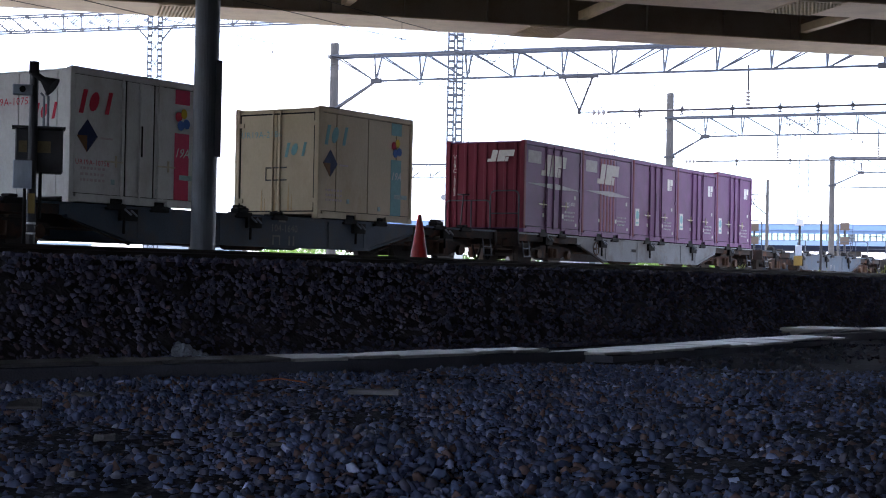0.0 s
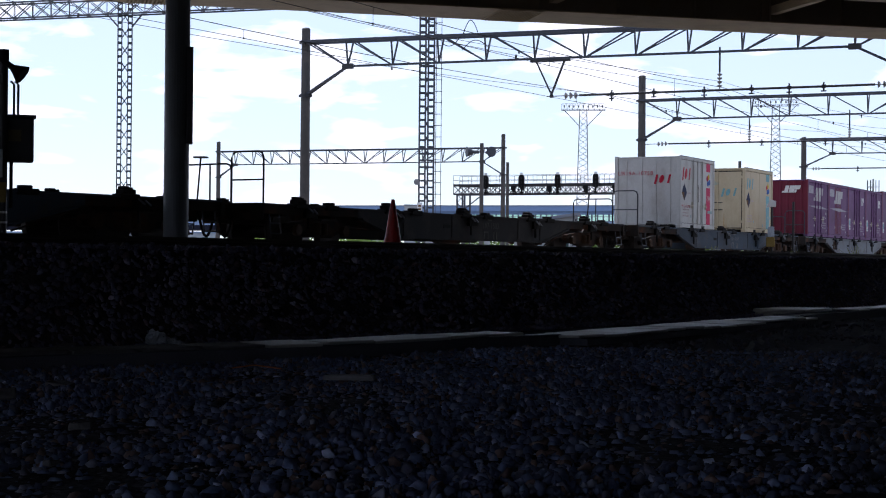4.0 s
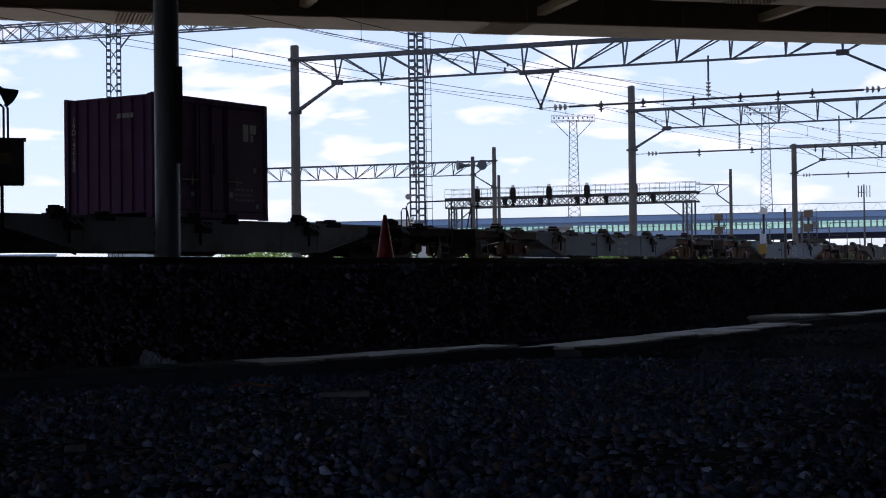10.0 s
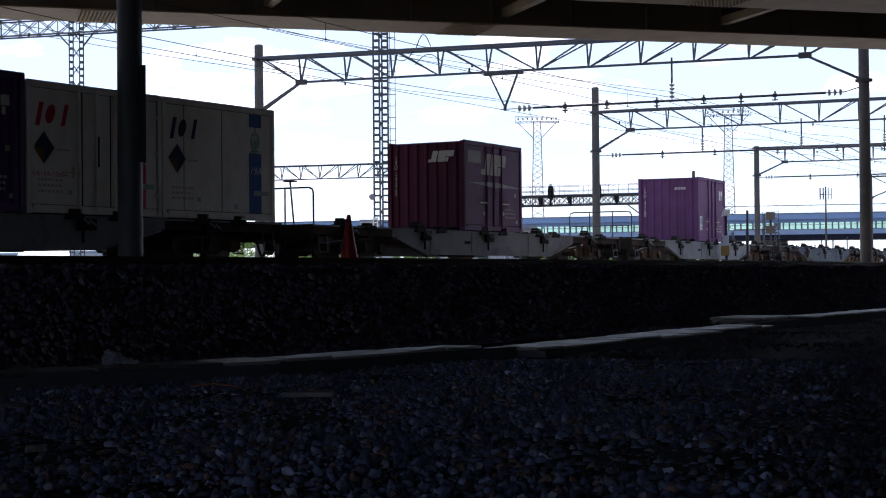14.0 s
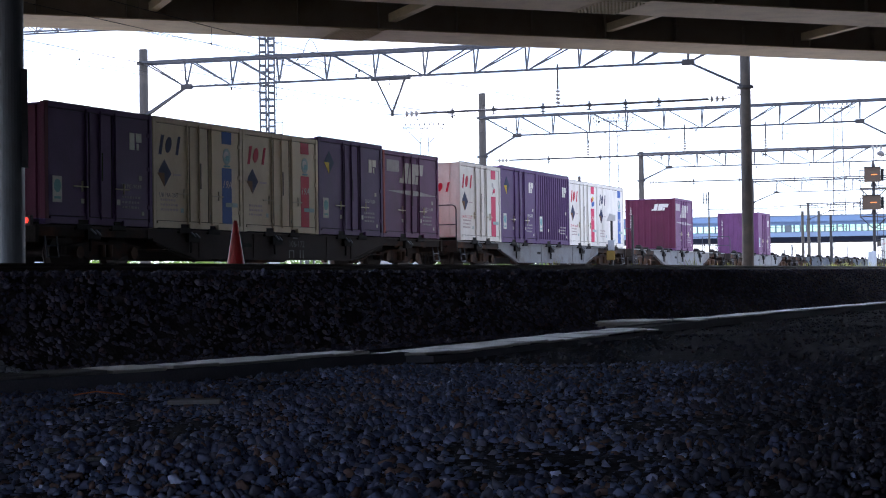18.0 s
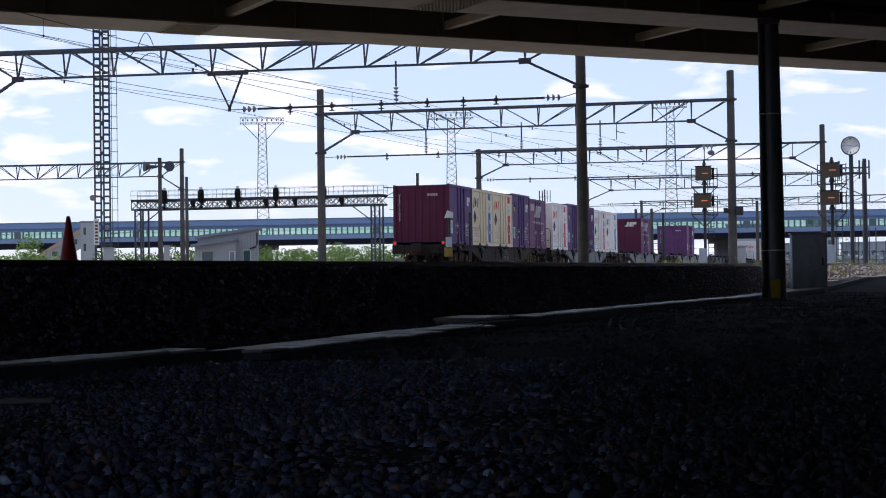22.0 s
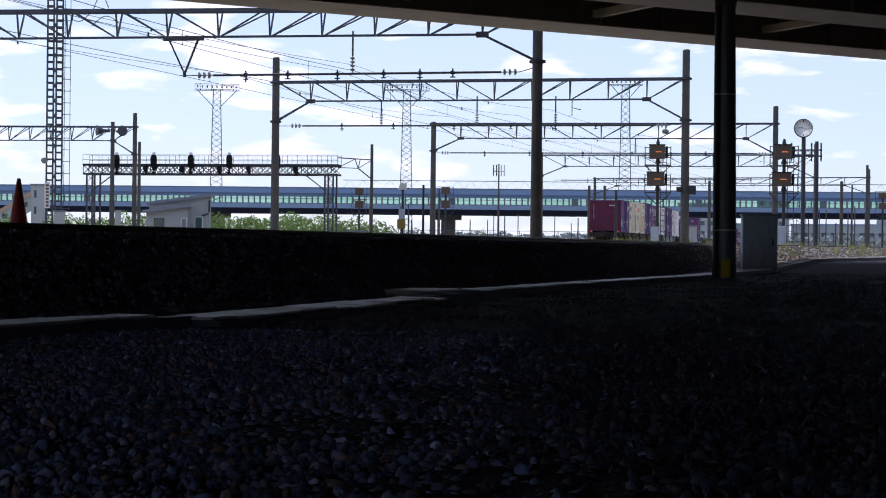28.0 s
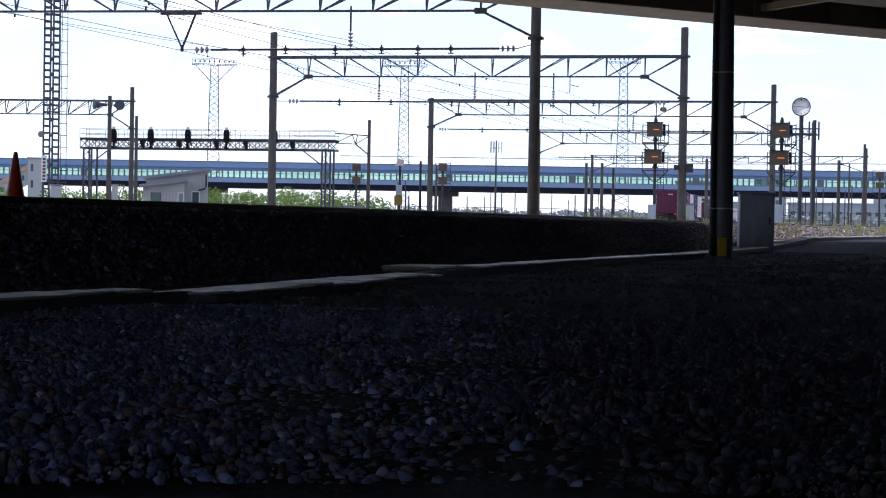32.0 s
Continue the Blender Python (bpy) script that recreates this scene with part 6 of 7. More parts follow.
        fold += [(xs, L - 0.13), (xs - 0.01, L - 0.13)]
        prism(bm, fold, "z", 0.17, H - 0.12)
        part("corrugated_wall", bm, side_paint, t)
    elif side == "mixed":
        cuts = [(-L + 0.13, -0.63), (-0.62, 0.62), (0.63, L - 0.13)]
        bm = bmesh.new()
        for i in range(5):
            y = -0.56 + i * 0.235
            box(bm, xs + 0.0285, xs + 0.036, y, y + 0.11, 0.19, H - 0.14)
        part("corrugated_panel", bm, end_paint, t)
    else:
        cuts = [(-L + 0.13, -1.19), (-1.165, 0.035), (0.06, 1.17), (1.195, L - 0.13)]
    if cuts:
        bm = bmesh.new()
        box(bm, xs - 0.01, xs + 0.012, -L + 0.125, L - 0.125, 0.165, H - 0.115)
        part("door_seal", bm, "black", t)
    for a, b in cuts:
        bm = bmesh.new()
        box(bm, xs, xs + 0.028, a, b, 0.175, H - 0.125)
        d = part("door" if side == "doors" else "side_panel", bm, side_paint, t, bevel=0.006)
        if side == "doors":
            y = a if a < -1 else (b if b > 1 else None)
            for z in (0.4, 1.25, H - 0.5) if y is not None else ():
                bm = bmesh.new()
                box(bm, xs + 0.028, xs + 0.045, y - 0.05, y + 0.07, z, z + 0.09)
                part("hinge", bm, side_paint, d)
    if side == "doors":
        for y in (-0.5, -0.02, 0.5):
            bm = bmesh.new()
            rod(bm, (xs + 0.05, y, 0.12), (xs + 0.05, y, H - 0.06), 0.02, 8)
            for z in (0.25, H - 0.25):
                box(bm, xs + 0.025, xs + 0.062, y - 0.04, y + 0.04, z, z + 0.08)
            r = part("lock_rod", bm, side_paint if y else end_paint, t)
        for y in (-0.72, 0.72):
            bm = bmesh.new()
            rod(bm, (xs + 0.065, y - 0.24, 0.8), (xs + 0.065, y + 0.24, 0.8), 0.016, 6)
            rod(bm, (xs + 0.065, y + 0.05, 0.7), (xs + 0.065, y + 0.05, 0.92), 0.022, 6)
            part("handle", bm, "brass", t, "worn brass door handle")
        bm = bmesh.new()
        box(bm, xs + 0.029, xs + 0.06, -0.02, 0.05, 0.95, 1.55)
        part("lock_cover", bm, "black", t)
    xm = xs + 0.03
    if side == "corrugated":
        xm = xs + 0.042
    if emblem == "block":
        if side in ("doors", "mixed"):
            flat_shapes(t, "emblem", block_mark(1.5), Matrix.Translation((xm + 0.012, 0.1, H - 0.6)) @ ON_SIDE, "faded_white")
        flat_shapes(t, "pale_panel", [[(-0.4, -0.17), (0.4, -0.17), (0.4, 0.17), (-0.4, 0.17)]], Matrix.Translation((xm, -1.2, H - 0.42)) @ ON_SIDE, "faded_mark")
    elif emblem == "twin":
        flat_shapes(t, "emblem", twin_mark(0.62), Matrix.Translation((xm, 1.25, H - 0.62)) @ ON_SIDE, ink)
        plate = flat_shapes(t, "notice_plate", [[(-0.15, -0.27), (0.15, -0.27), (0.15, 0.27), (-0.15, 0.27)]], Matrix.Translation((xm, -1.45, 0.72)) @ ON_SIDE, "white_mark")
        flat_shapes(plate, "notice_picture", [oval(0, 0.07, 0.11, 0.14), [(-0.1, -0.2), (0.1, -0.2), (0.1, -0.15), (-0.1, -0.15)]], Matrix.Translation((0, 0, 0.005)), "teal_mark")
    else:
        flat_shapes(t, "emblem", serif_mark(0.85), Matrix.Translation((xm, -1.2, H - 0.6)) @ ON_SIDE, ink)
    if sash:
        flat_shapes(t, "sash", [[(-1.7, 0.0), (0, -0.1), (1.65, -0.06), (0.1, 0.06)]], Matrix.Translation((xm + 0.004, 0.1, H - 1.15)) @ ON_SIDE, "faded_mark")
    if diamond:
        y, z = (-1.4, H - 1.25) if emblem == "serif" else (-1.25, H - 0.65)
        for shape, mat in (([(-0.27, 0), (0, 0), (0, 0.31)], "navy_mark"), ([(0, 0), (0.27, 0), (0, 0.31)], "navy_mark"),
                           ([(-0.27, 0), (0, -0.31), (0, 0)], "brown_mark" if emblem == "serif" else "yellow_mark"), ([(0, 0), (0, -0.31), (0.27, 0)], "navy_mark")):
            flat_shapes(t, "diamond_mark", [shape], Matrix.Translation((xm, y, z)) @ ON_SIDE, mat)
    if code:
        y = -1.25 if emblem == "serif" else 1.1
        z = H - 1.75 if emblem == "serif" else H - 1.62
        lettering(t, code, 0.14, Matrix.Translation((xm + 0.003, y, z)) @ ON_SIDE, ink if emblem == "serif" else "white_mark", 1.1)
    if stripe:
        y = 1.18
        flat_shapes(t, "stripe", [[(-0.21, 0.17), (0.21, 0.17), (0.21, H - 1.0), (-0.21, H - 1.0)], [(-0.21, H - 0.42), (0.21, H - 0.42), (0.21, H - 0.13), (-0.21, H - 0.13)]],
                    Matrix.Translation((xm, y, 0)) @ ON_SIDE, stripe)
        if stripe in ("blue_mark", "red_mark"):
            blots = ((0.0, 0.0, 0.17, 0.2, "notice"), (-0.02, 0.03, 0.1, 0.1, "white_mark"), (0.03, -0.04, 0.09, 0.07, "teal_mark"), (0.0, -0.23, 0.15, 0.025, "teal_mark"))
        elif not stripe_text:
            blots = ((-0.06, 0.1, 0.08, 0.08, "faded_white"), (0.06, -0.08, 0.1, 0.09, "pink_mark"), (0.05, 0.0, 0.05, 0.05, "faded_white"), (-0.09, -0.16, 0.05, 0.05, "faded_white"))
        else:
            blots = ((-0.1, 0.05, 0.1, 0.1, "red_mark"), (0.05, 0.12, 0.09, 0.1, "yellow_mark"), (-0.04, -0.12, 0.1, 0.1, "blue_mark"), (0.12, -0.08, 0.1, 0.1, "blue_mark"))
        for i, (u, v, ru, rv, mat) in enumerate(blots):
            flat_shapes(t, "stripe_picture", [oval(u, v, ru, rv)], Matrix.Translation((xm + i * 0.002, y, H - 0.72)) @ ON_SIDE, mat)
    if stripe_text:
        lettering(t, stripe_text, 0.26, Matrix.Translation((xm + 0.006, 1.18, H - 1.4)) @ ON_SIDE, "white_mark", shear=0.3)
    # small white tags on the doors
    if emblem != "serif":
        for u, v, w in ((1.42, H - 1.42, 0.055), (0.62, 0.52, 0.06), (-0.62, 0.5, 0.05), (1.5, 0.3, 0.045)):
            flat_shapes(t, "tag", [[(u - w, v - w), (u + w, v - w), (u + w, v + w), (u - w, v + w)]], Matrix.Translation((xm, 0, 0)) @ ON_SIDE, "faded_white")
    else:
        for u, v, w, h in ((1.38, 0.62, 0.26, 0.05), (-0.72, 0.42, 0.05, 0.05), (0.5, 0.3, 0.05, 0.05), (-0.9, H - 1.27, 0.16, 0.02)):
            flat_shapes(t, "tag", [[(u - w, v - h), (u + w, v - h), (u + w, v + h), (u - w, v + h)]], Matrix.Translation((xm + 0.005, 0, 0)) @ ON_SIDE, "faded_ink" if v > 1 else "notice")
    # small print under the emblem
    rows = []
    rnd = random.Random(len(label) + len(code))
    for k in range(3):
        y0 = -1.55 if emblem == "serif" else 0.75
        z0 = 0.62 - k * 0.11
        u = y0
        while u < y0 + 0.6:
            w = rnd.uniform(0.03, 0.09)
            rows.append([(u, z0), (u + w, z0), (u + w, z0 + 0.05), (u, z0 + 0.05)])
            u += w + 0.04
    tagged(flat_shapes(t, "small_print", rows, Matrix.Translation((xm, 0, 0)) @ ON_SIDE, "faded_ink" if emblem == "serif" else "faded_mark"), kind="stuff")
    if ladder:
        bm = bmesh.new()
        for x in (-0.3, 0.1):
            rod(bm, (x, -L - 0.35, 0.1), (x, -L - 0.35, 1.0), 0.02, 6)
        part("grab_rail", bm, "dark_steel", t)
    return t


M["faded_white"] = material("chalky_white_marking", (0.46, 0.44, 0.44), 0.55, vary=0.2, scale=6, fine=40, bump=0, gloss=0.08)
M["faded_mark"] = material("faded_white_marking", (0.36, 0.34, 0.37), 0.55, vary=0.3, scale=6, fine=40, bump=0, gloss=0.08)
M["stencil"] = material("worn_stencil", (0.19, 0.19, 0.19), 0.6, vary=0.4, scale=9, fine=40, bump=0, gloss=0.08)
M["stencil_dark"] = material("grimy_stencil", (0.075, 0.072, 0.068), 0.6, vary=0.4, scale=9, fine=40, bump=0, gloss=0.08)
M["rust_wash"] = material("rust_wash", (0.5, 0.36, 0.2), 0.6, vary=0.3, scale=5, fine=30, bump=0, stretch=(2, 2, 0.5), gloss=0.08)
M["notice"] = material("pale_teal_notice", (0.33, 0.46, 0.47), 0.55, vary=0.3, scale=9, fine=40, bump=0, gloss=0.08)
M["faded_ink"] = material("faded_ink_marking", (0.5, 0.42, 0.42), 0.55, vary=0.2, bump=0, gloss=0.08)


def wagon(paint, label, number, tail=False, rails="plain", wheel=False):
    t = thing("container_wagon", Matrix(), label, "freight wagon", "wagons of the train")
    Y = 9.55
    for x in (-1, 1):
        x0, x1 = sorted((x * 1.16, x * 1.08))
        bm = bmesh.new()
        prism(bm, [(-5.75, 0.76), (-5.6, 0.74), (-3.9, 0.335), (3.9, 0.335), (5.6, 0.74), (5.75, 0.76), (5.75, 0.97), (-5.75, 0.97)], "x", x0, x1)
        part("side_sill", bm, paint, t)
        for y0, y1 in ((-Y, -5.751), (5.751, Y)):
            bm = bmesh.new()
            box(bm, x0 + 0.01, x1 - 0.01, y0, y1, 0.76, 0.97)
            part("end_sill", bm, "under", t, "dark sill over the bogie")
        bm = bmesh.new()
        xa, xb = sorted((x * 1.2, x * 1.06))
        box(bm, xa, xb, -Y, Y, 0.945, 0.985)
        for sy in (-1, 1):
            bar(bm, (x * 1.14, sy * 5.6, 0.74), (x * 1.14, sy * 3.9, 0.335), 0.12, 0.05)
        bar(bm, (x * 1.14, -3.9, 0.335), (x * 1.14, 3.9, 0.335), 0.12, 0.05)
        part("sill_flange", bm, paint, t)
        for y in (-3.7, -1.3, 2.4, 3.75):
            bm = bmesh.new()
            box(bm, x * 1.168 - 0.007, x * 1.168 + 0.007, y - 0.025, y + 0.025, 0.365, 0.93)
            part("sill_rib", bm, paint, t)
    bm = bmesh.new()
    box(bm, -0.45, 0.45, -Y, Y, 0.55, 0.93)
    for i in range(10):
        y = -8.6 + i * 1.91
        box(bm, -1.07, 1.07, y - 0.1, y + 0.1, 0.72, 0.94)
    part("centre_sill", bm, "under", t)
    bm = bmesh.new()
    box(bm, -1.06, 1.06, -Y, -Y + 1.5, 0.95, 0.98)
    box(bm, -1.06, 1.06, Y - 1.5, Y, 0.95, 0.98)
    part("end_deck", bm, "under", t)
    for y in (-Y, Y):
        bm = bmesh.new()
        box(bm, -1.2, 1.2, y - 0.06, y + 0.06, 0.62, 0.99)
        part("end_beam", bm, "under", t, bevel=0.01)
        s = 1 if y > 0 else -1
        bm = bmesh.new()
        box(bm, -0.14, 0.14, y + 0.06 if s > 0 else y - 0.58, y + 0.58 if s > 0 else y - 0.06, 0.74, 1.02)
        box(bm, -0.2, 0.2, y + s * 0.5 - 0.14, y + s * 0.5 + 0.14, 0.7, 1.04)
        part("coupler", bm, "under", t, bevel=0.02)
        bm = bmesh.new()
        pts = [Vector((0.42, y + s * (0.06 + 0.5 * k / 8), 0.74 - 0.5 * math.sin(math.pi * k / 8))) for k in range(9)]
        for p, q in zip(pts, pts[1:]):
            rod(bm, p, q, 0.03, 6)
        part("brake_hose", bm, "black", t)
        # steps below the end corners
        for x in (-1, 1):
            bm = bmesh.new()
            for dy in (0.25, 0.62):
                rod(bm, (x * 1.18, y - s * dy, 0.75), (x * 1.24, y - s * dy, 0.32), 0.018, 6)
            for z in (0.33, 0.55):
                rod(bm, (x * (1.24 - (z - 0.32) * 0.14), y - s * 0.25, z), (x * (1.24 - (z - 0.32) * 0.14), y - s * 0.62, z), 0.02, 6)
            part("step", bm, "steel", t)
    # handrails across the deck's rear end: a low rail and a tall rounded hoop
    y = -Y + 0.12
    if rails:
        def hoop(name, xa, xb, top, r):
            pts = [(xa, y, 0.98), (xa, y, top - r), (xa + r * 0.3, y, top - r * 0.3), (xa + r, y, top), (xb - r, y, top), (xb - r * 0.3, y, top - r * 0.3), (xb, y, top - r), (xb, y, 0.98)]
            bm = bmesh.new()
            tube(bm, [Vector(p) for p in pts], 0.022, 6)
            return part(name, bm, "steel", t)
        def post(name, pts, parent):
            bm = bmesh.new()
            tube(bm, [Vector(p) for p in pts], 0.02, 6)
            part(name, bm, "steel", parent)

        if rails == "full":
            h = hoop("hoop_handrail", -1.15, 1.15, 1.93, 0.14)
            post("midrail", [(-1.15, y, 1.44), (1.15, y, 1.44)], h)
            for x in (-0.4, 0.45):
                post("rail_post", [(x, y, 0.98), (x, y, 1.92)], h)
        elif rails == "wide":
            h = hoop("hoop_handrail", -1.0, 1.0, 1.77, 0.12)
            for x in (-0.4, 0.4):
                post("rail_post", [(x, y, 0.98), (x, y, 1.76)], h)
            for q in (-1, 1):
                post("side_frame", [(q * 1.17, y, 0.98), (q * 1.17, y, 1.53), (q * 1.13, y, 1.6), (q * 1.03, y, 1.6), (q * 0.98, y, 1.53), (q * 0.86, y, 0.98)], h)
        else:
            q = -1 if rails == "mirrored" else 1
            hoop("low_handrail", *sorted((-1.15 * q, 0.24 * q)), 1.86, 0.12)
            h = hoop("hoop_handrail", *sorted((0.25 * q, 1.12 * q)), 2.12, 0.14)
            post("midrail", [(0.25 * q, y, 1.5), (1.12 * q, y, 1.5)], h)
            if q < 0:
                post("midrail", [(0.25 * q, y, 1.8), (1.12 * q, y, 1.8)], h)
            post("rail_post", [(-0.35 * q, y, 0.98), (-0.35 * q, y, 1.85)], h)
            bm = bmesh.new()
            rod(bm, (-0.65 * q, y - 0.08, 0.98), (-0.55 * q, y - 0.08, 2.02), 0.02, 6)
            rod(bm, (-0.55 * q, y - 0.08, 2.0), (-0.55 * q, y - 0.08, 2.03), 0.17, 16)
            part("brake_column", bm, "dark_steel", t)
    # pipes and levers between the coupled ends
    for x, z in ((-0.7, 0.7), (0.62, 0.62), (0.85, 0.8)):
        bm = bmesh.new()
        rod(bm, (x, -Y - 0.3, z), (x, -Y + 0.8, z + 0.05), 0.03, 6)
        rod(bm, (x, -Y - 0.3, z), (x, -Y - 0.3, z - 0.25), 0.03, 6)
        part("end_pipe", bm, "under", t)
    # container fastenings on the deck
    for i in range(5):
        yc = -9.335 + BOXL / 2 + i * PITCH
        for x in (-1, 1):
            for dy in (-0.6, 0.6):
                bm = bmesh.new()
                y = yc + dy
                box(bm, x * 1.08 - 0.15, x * 1.08 + 0.15, y - 0.25, y + 0.25, 0.90, 1.02)
                if dy < 0:
                    box(bm, x * 1.08 - 0.13, x * 1.08 + 0.13, y - 0.16, y + 0.16, 1.02, 1.11)
                    box(bm, x * 1.06 - 0.1, x * 1.06 + 0.1, y - 0.12, y + 0.04, 1.11, 1.17 if row_empty else 1.13)
                    box(bm, x * 1.06 - 0.1, x * 1.06 + 0.1, y + 0.06, y + 0.14, 1.11, 1.15 if row_empty else 1.13)
                else:
                    box(bm, x * 1.08 - 0.11, x * 1.08 + 0.11, y - 0.1, y + 0.12, 1.02, 1.08)
                f = part("fastening", bm, "black", t, "black container fastening", bevel=0.018)
                if dy < 0:
                    bm = bmesh.new()
                    box(bm, x * 1.19 - 0.05, x * 1.19 + 0.05, y + 0.1, y + 0.55, 0.7, 0.93)
                    part("lever_box", bm, "black", f)
                    bm = bmesh.new()
                    rod(bm, (x * 1.27, y + 0.16, 0.92), (x * 1.27, y + 0.34, 0.82), 0.02, 6)
                    rod(bm, (x * 1.27, y + 0.34, 0.9), (x * 1.27, y + 0.5, 0.8), 0.02, 6)
                    part("lever", bm, "hut_roof", f, "pale worn lever")
                    bm = bmesh.new()
                    rod(bm, (x * 1.22, y + 0.2, 0.45), (x * 1.22, y + 0.2, 0.75), 0.03, 6)
                    part("release_rod", bm, "black", f)
    # bogies
    for yb in (-7.1, 7.1):
        bm = bmesh.new()
        box(bm, -0.95, 0.95, yb - 0.22, yb + 0.22, 0.42, 0.62)
        bg = part("bogie", bm, "under", t)
        for x in (-1, 1):
            xa, xb = sorted((x * 0.86, x * 1.0))
            bm = bmesh.new()
            prism(bm, [(yb - 1.3, 0.36), (yb - 1.3, 0.58), (yb - 0.6, 0.66), (yb + 0.6, 0.66), (yb + 1.3, 0.58), (yb + 1.3, 0.36), (yb + 0.75, 0.4), (yb + 0.5, 0.27), (yb - 0.5, 0.27), (yb - 0.75, 0.4)], "x", xa, xb)
            part("side_frame", bm, "under", bg, bevel=0.02)
            for dy in (-0.95, 0.95):
                bm = bmesh.new()
                rod(bm, (x * 0.99, yb + dy, 0.43), (x * 1.1, yb + dy, 0.43), 0.13, 14)
                part("axle_box", bm, "axle", bg, "rust-brown axle box")
            for dy in (-0.13, 0.13):
                bm = bmesh.new()
                rod(bm, (x * 1.03, yb + dy, 0.34), (x * 1.03, yb + dy, 0.6), 0.08, 10)
                part("spring", bm, "axle", bg)
        for dy in (-0.95, 0.95):
            bm = bmesh.new()
            for x in (-1, 1):
                c = x * 0.56
                rod(bm, (c - 0.065, yb + dy, 0.43), (c + 0.065, yb + dy, 0.43), 0.43, 28)
                rod(bm, (c - 0.09 * x - 0.015, yb + dy, 0.43), (c - 0.09 * x + 0.015, yb + dy, 0.43), 0.455, 28)
            rod(bm, (-0.85, yb + dy, 0.43), (0.85, yb + dy, 0.43), 0.08, 10)
            part("wheelset", bm, "rail", bg)
    # under-floor gear
    for x, y0, r in ((0.75, -2.4, 0.17), (-0.7, 1.0, 0.2)):
        bm = bmesh.new()
        rod(bm, (x, y0, 0.45), (x, y0 + 1.2, 0.45), r, 14)
        part("air_tank", bm, "under", t)
    bm = bmesh.new()
    for sy in (-1, 1):
        rod(bm, (1.19, sy * 5.5, 0.66), (1.19, sy * 3.95, 0.24), 0.02, 6)
    rod(bm, (1.0, -6.0, 0.5), (1.0, 6.0, 0.5), 0.025, 6)
    part("brake_pipe", bm, "under", t)
    if wheel:
        bm = bmesh.new()
        n = 20
        ring = [Vector((1.25, -4.6 + 0.19 * math.cos(6.2832 * k / n), 0.66 + 0.19 * math.sin(6.2832 * k / n))) for k in range(n)]
        for k in range(n):
            rod(bm, ring[k], ring[(k + 1) % n], 0.018, 5)
        for k in range(0, n, 5):
            rod(bm, ring[k], (1.25, -4.6, 0.66), 0.012, 5)
        rod(bm, (1.08, -4.6, 0.66), (1.26, -4.6, 0.66), 0.03, 8)
        part("handbrake_wheel", bm, "axle", t, "rust-brown handbrake wheel")
    lettering(t, number, 0.23, Matrix.Translation((1.164, 0.8, 0.72)) @ ON_SIDE, "stencil_dark" if paint == "wagon_dark" else "stencil", 1.05)
    tagged(flat_shapes(t, "load_mark", [[(0.4, 0.36), (0.44, 0.36), (0.44, 0.54), (0.4, 0.54)], [(0.4, 0.54), (0.66, 0.54), (0.66, 0.57), (0.4, 0.57)], [(0.4, 0.33), (0.66, 0.33), (0.66, 0.36), (0.4, 0.36)], [(0.62, 0.36), (0.66, 0.36), (0.66, 0.54), (0.62, 0.54)], [(0.95, 0.33), (1.0, 0.33), (1.0, 0.57), (0.95, 0.57)], [(1.1, 0.33), (1.15, 0.33), (1.15, 0.57), (1.1, 0.57)], [(1.0, 0.33), (1.1, 0.33), (1.1, 0.36), (1.0, 0.36)], [(0.6, 0.86), (0.85, 0.86), (0.85, 0.92), (0.6, 0.92)]],
                Matrix.Translation((1.162, 0, 0)) @ ON_SIDE, "stencil_dark" if paint == "wagon_dark" else "stencil"), kind="stuff")
    flat_shapes(t, "lifting_slot", [[(-1.75, 0.62), (-1.4, 0.62), (-1.4, 0.71), (-1.75, 0.71)]], Matrix.Translation((1.162, 0, 0)) @ ON_SIDE, "black")
    if tail:
        for x in (-1.05, 1.05):
            bm = bmesh.new()
            box(bm, x - 0.1, x + 0.1, -Y - 0.16, -Y - 0.061, 0.96, 1.16)
            l = part("tail_lamp", bm, "dark_steel", t, bevel=0.01)
            bm = bmesh.new()
            rod(bm, (x, -Y - 0.178, 1.06), (x, -Y - 0.162, 1.06), 0.06, 16)
            part("lens", bm, "tail_red", l, "glowing red lens")
    return t


WAGONS = {2: ("wagon_grey", "107-1201"), 1: ("wagon_blue", "104-2018"), 0: ("wagon_grey", "104-265"), -1: ("wagon_blue", "104-1640"), -2: ("wagon_dark", "107-1503"),
          -3: ("wagon_blue", "104-2729"), -4: ("wagon_blue", "104-2445"), -5: ("wagon_grey", "104-871"), -6: ("wagon_grey", "104-1102"), -7: ("wagon_grey", "107-2085"),
          -8: ("wagon_brown", "106-172")}
M["wagon_dark"] = material("dark_wagon_paint", (0.022, 0.023, 0.026), 0.6, vary=0.2, scale=2, fine=25, stain=(0.06, 0.05, 0.045), stain_amount=0.7, gloss=0.08)
M["wagon_brown"] = material("grimy_wagon_paint", (0.035, 0.028, 0.026), 0.7, vary=0.25, scale=2, fine=25, stain=(0.05, 0.035, 0.03), stain_amount=0.7, gloss=0.08)
LABELS = {"wagon_grey": "grey container flat wagon with grimy bogies", "wagon_blue": "blue-grey container flat wagon with grimy bogies",
          "wagon_dark": "dark grey container flat wagon, empty", "wagon_brown": "grimy brown-grey container flat wagon with red tail lamps"}

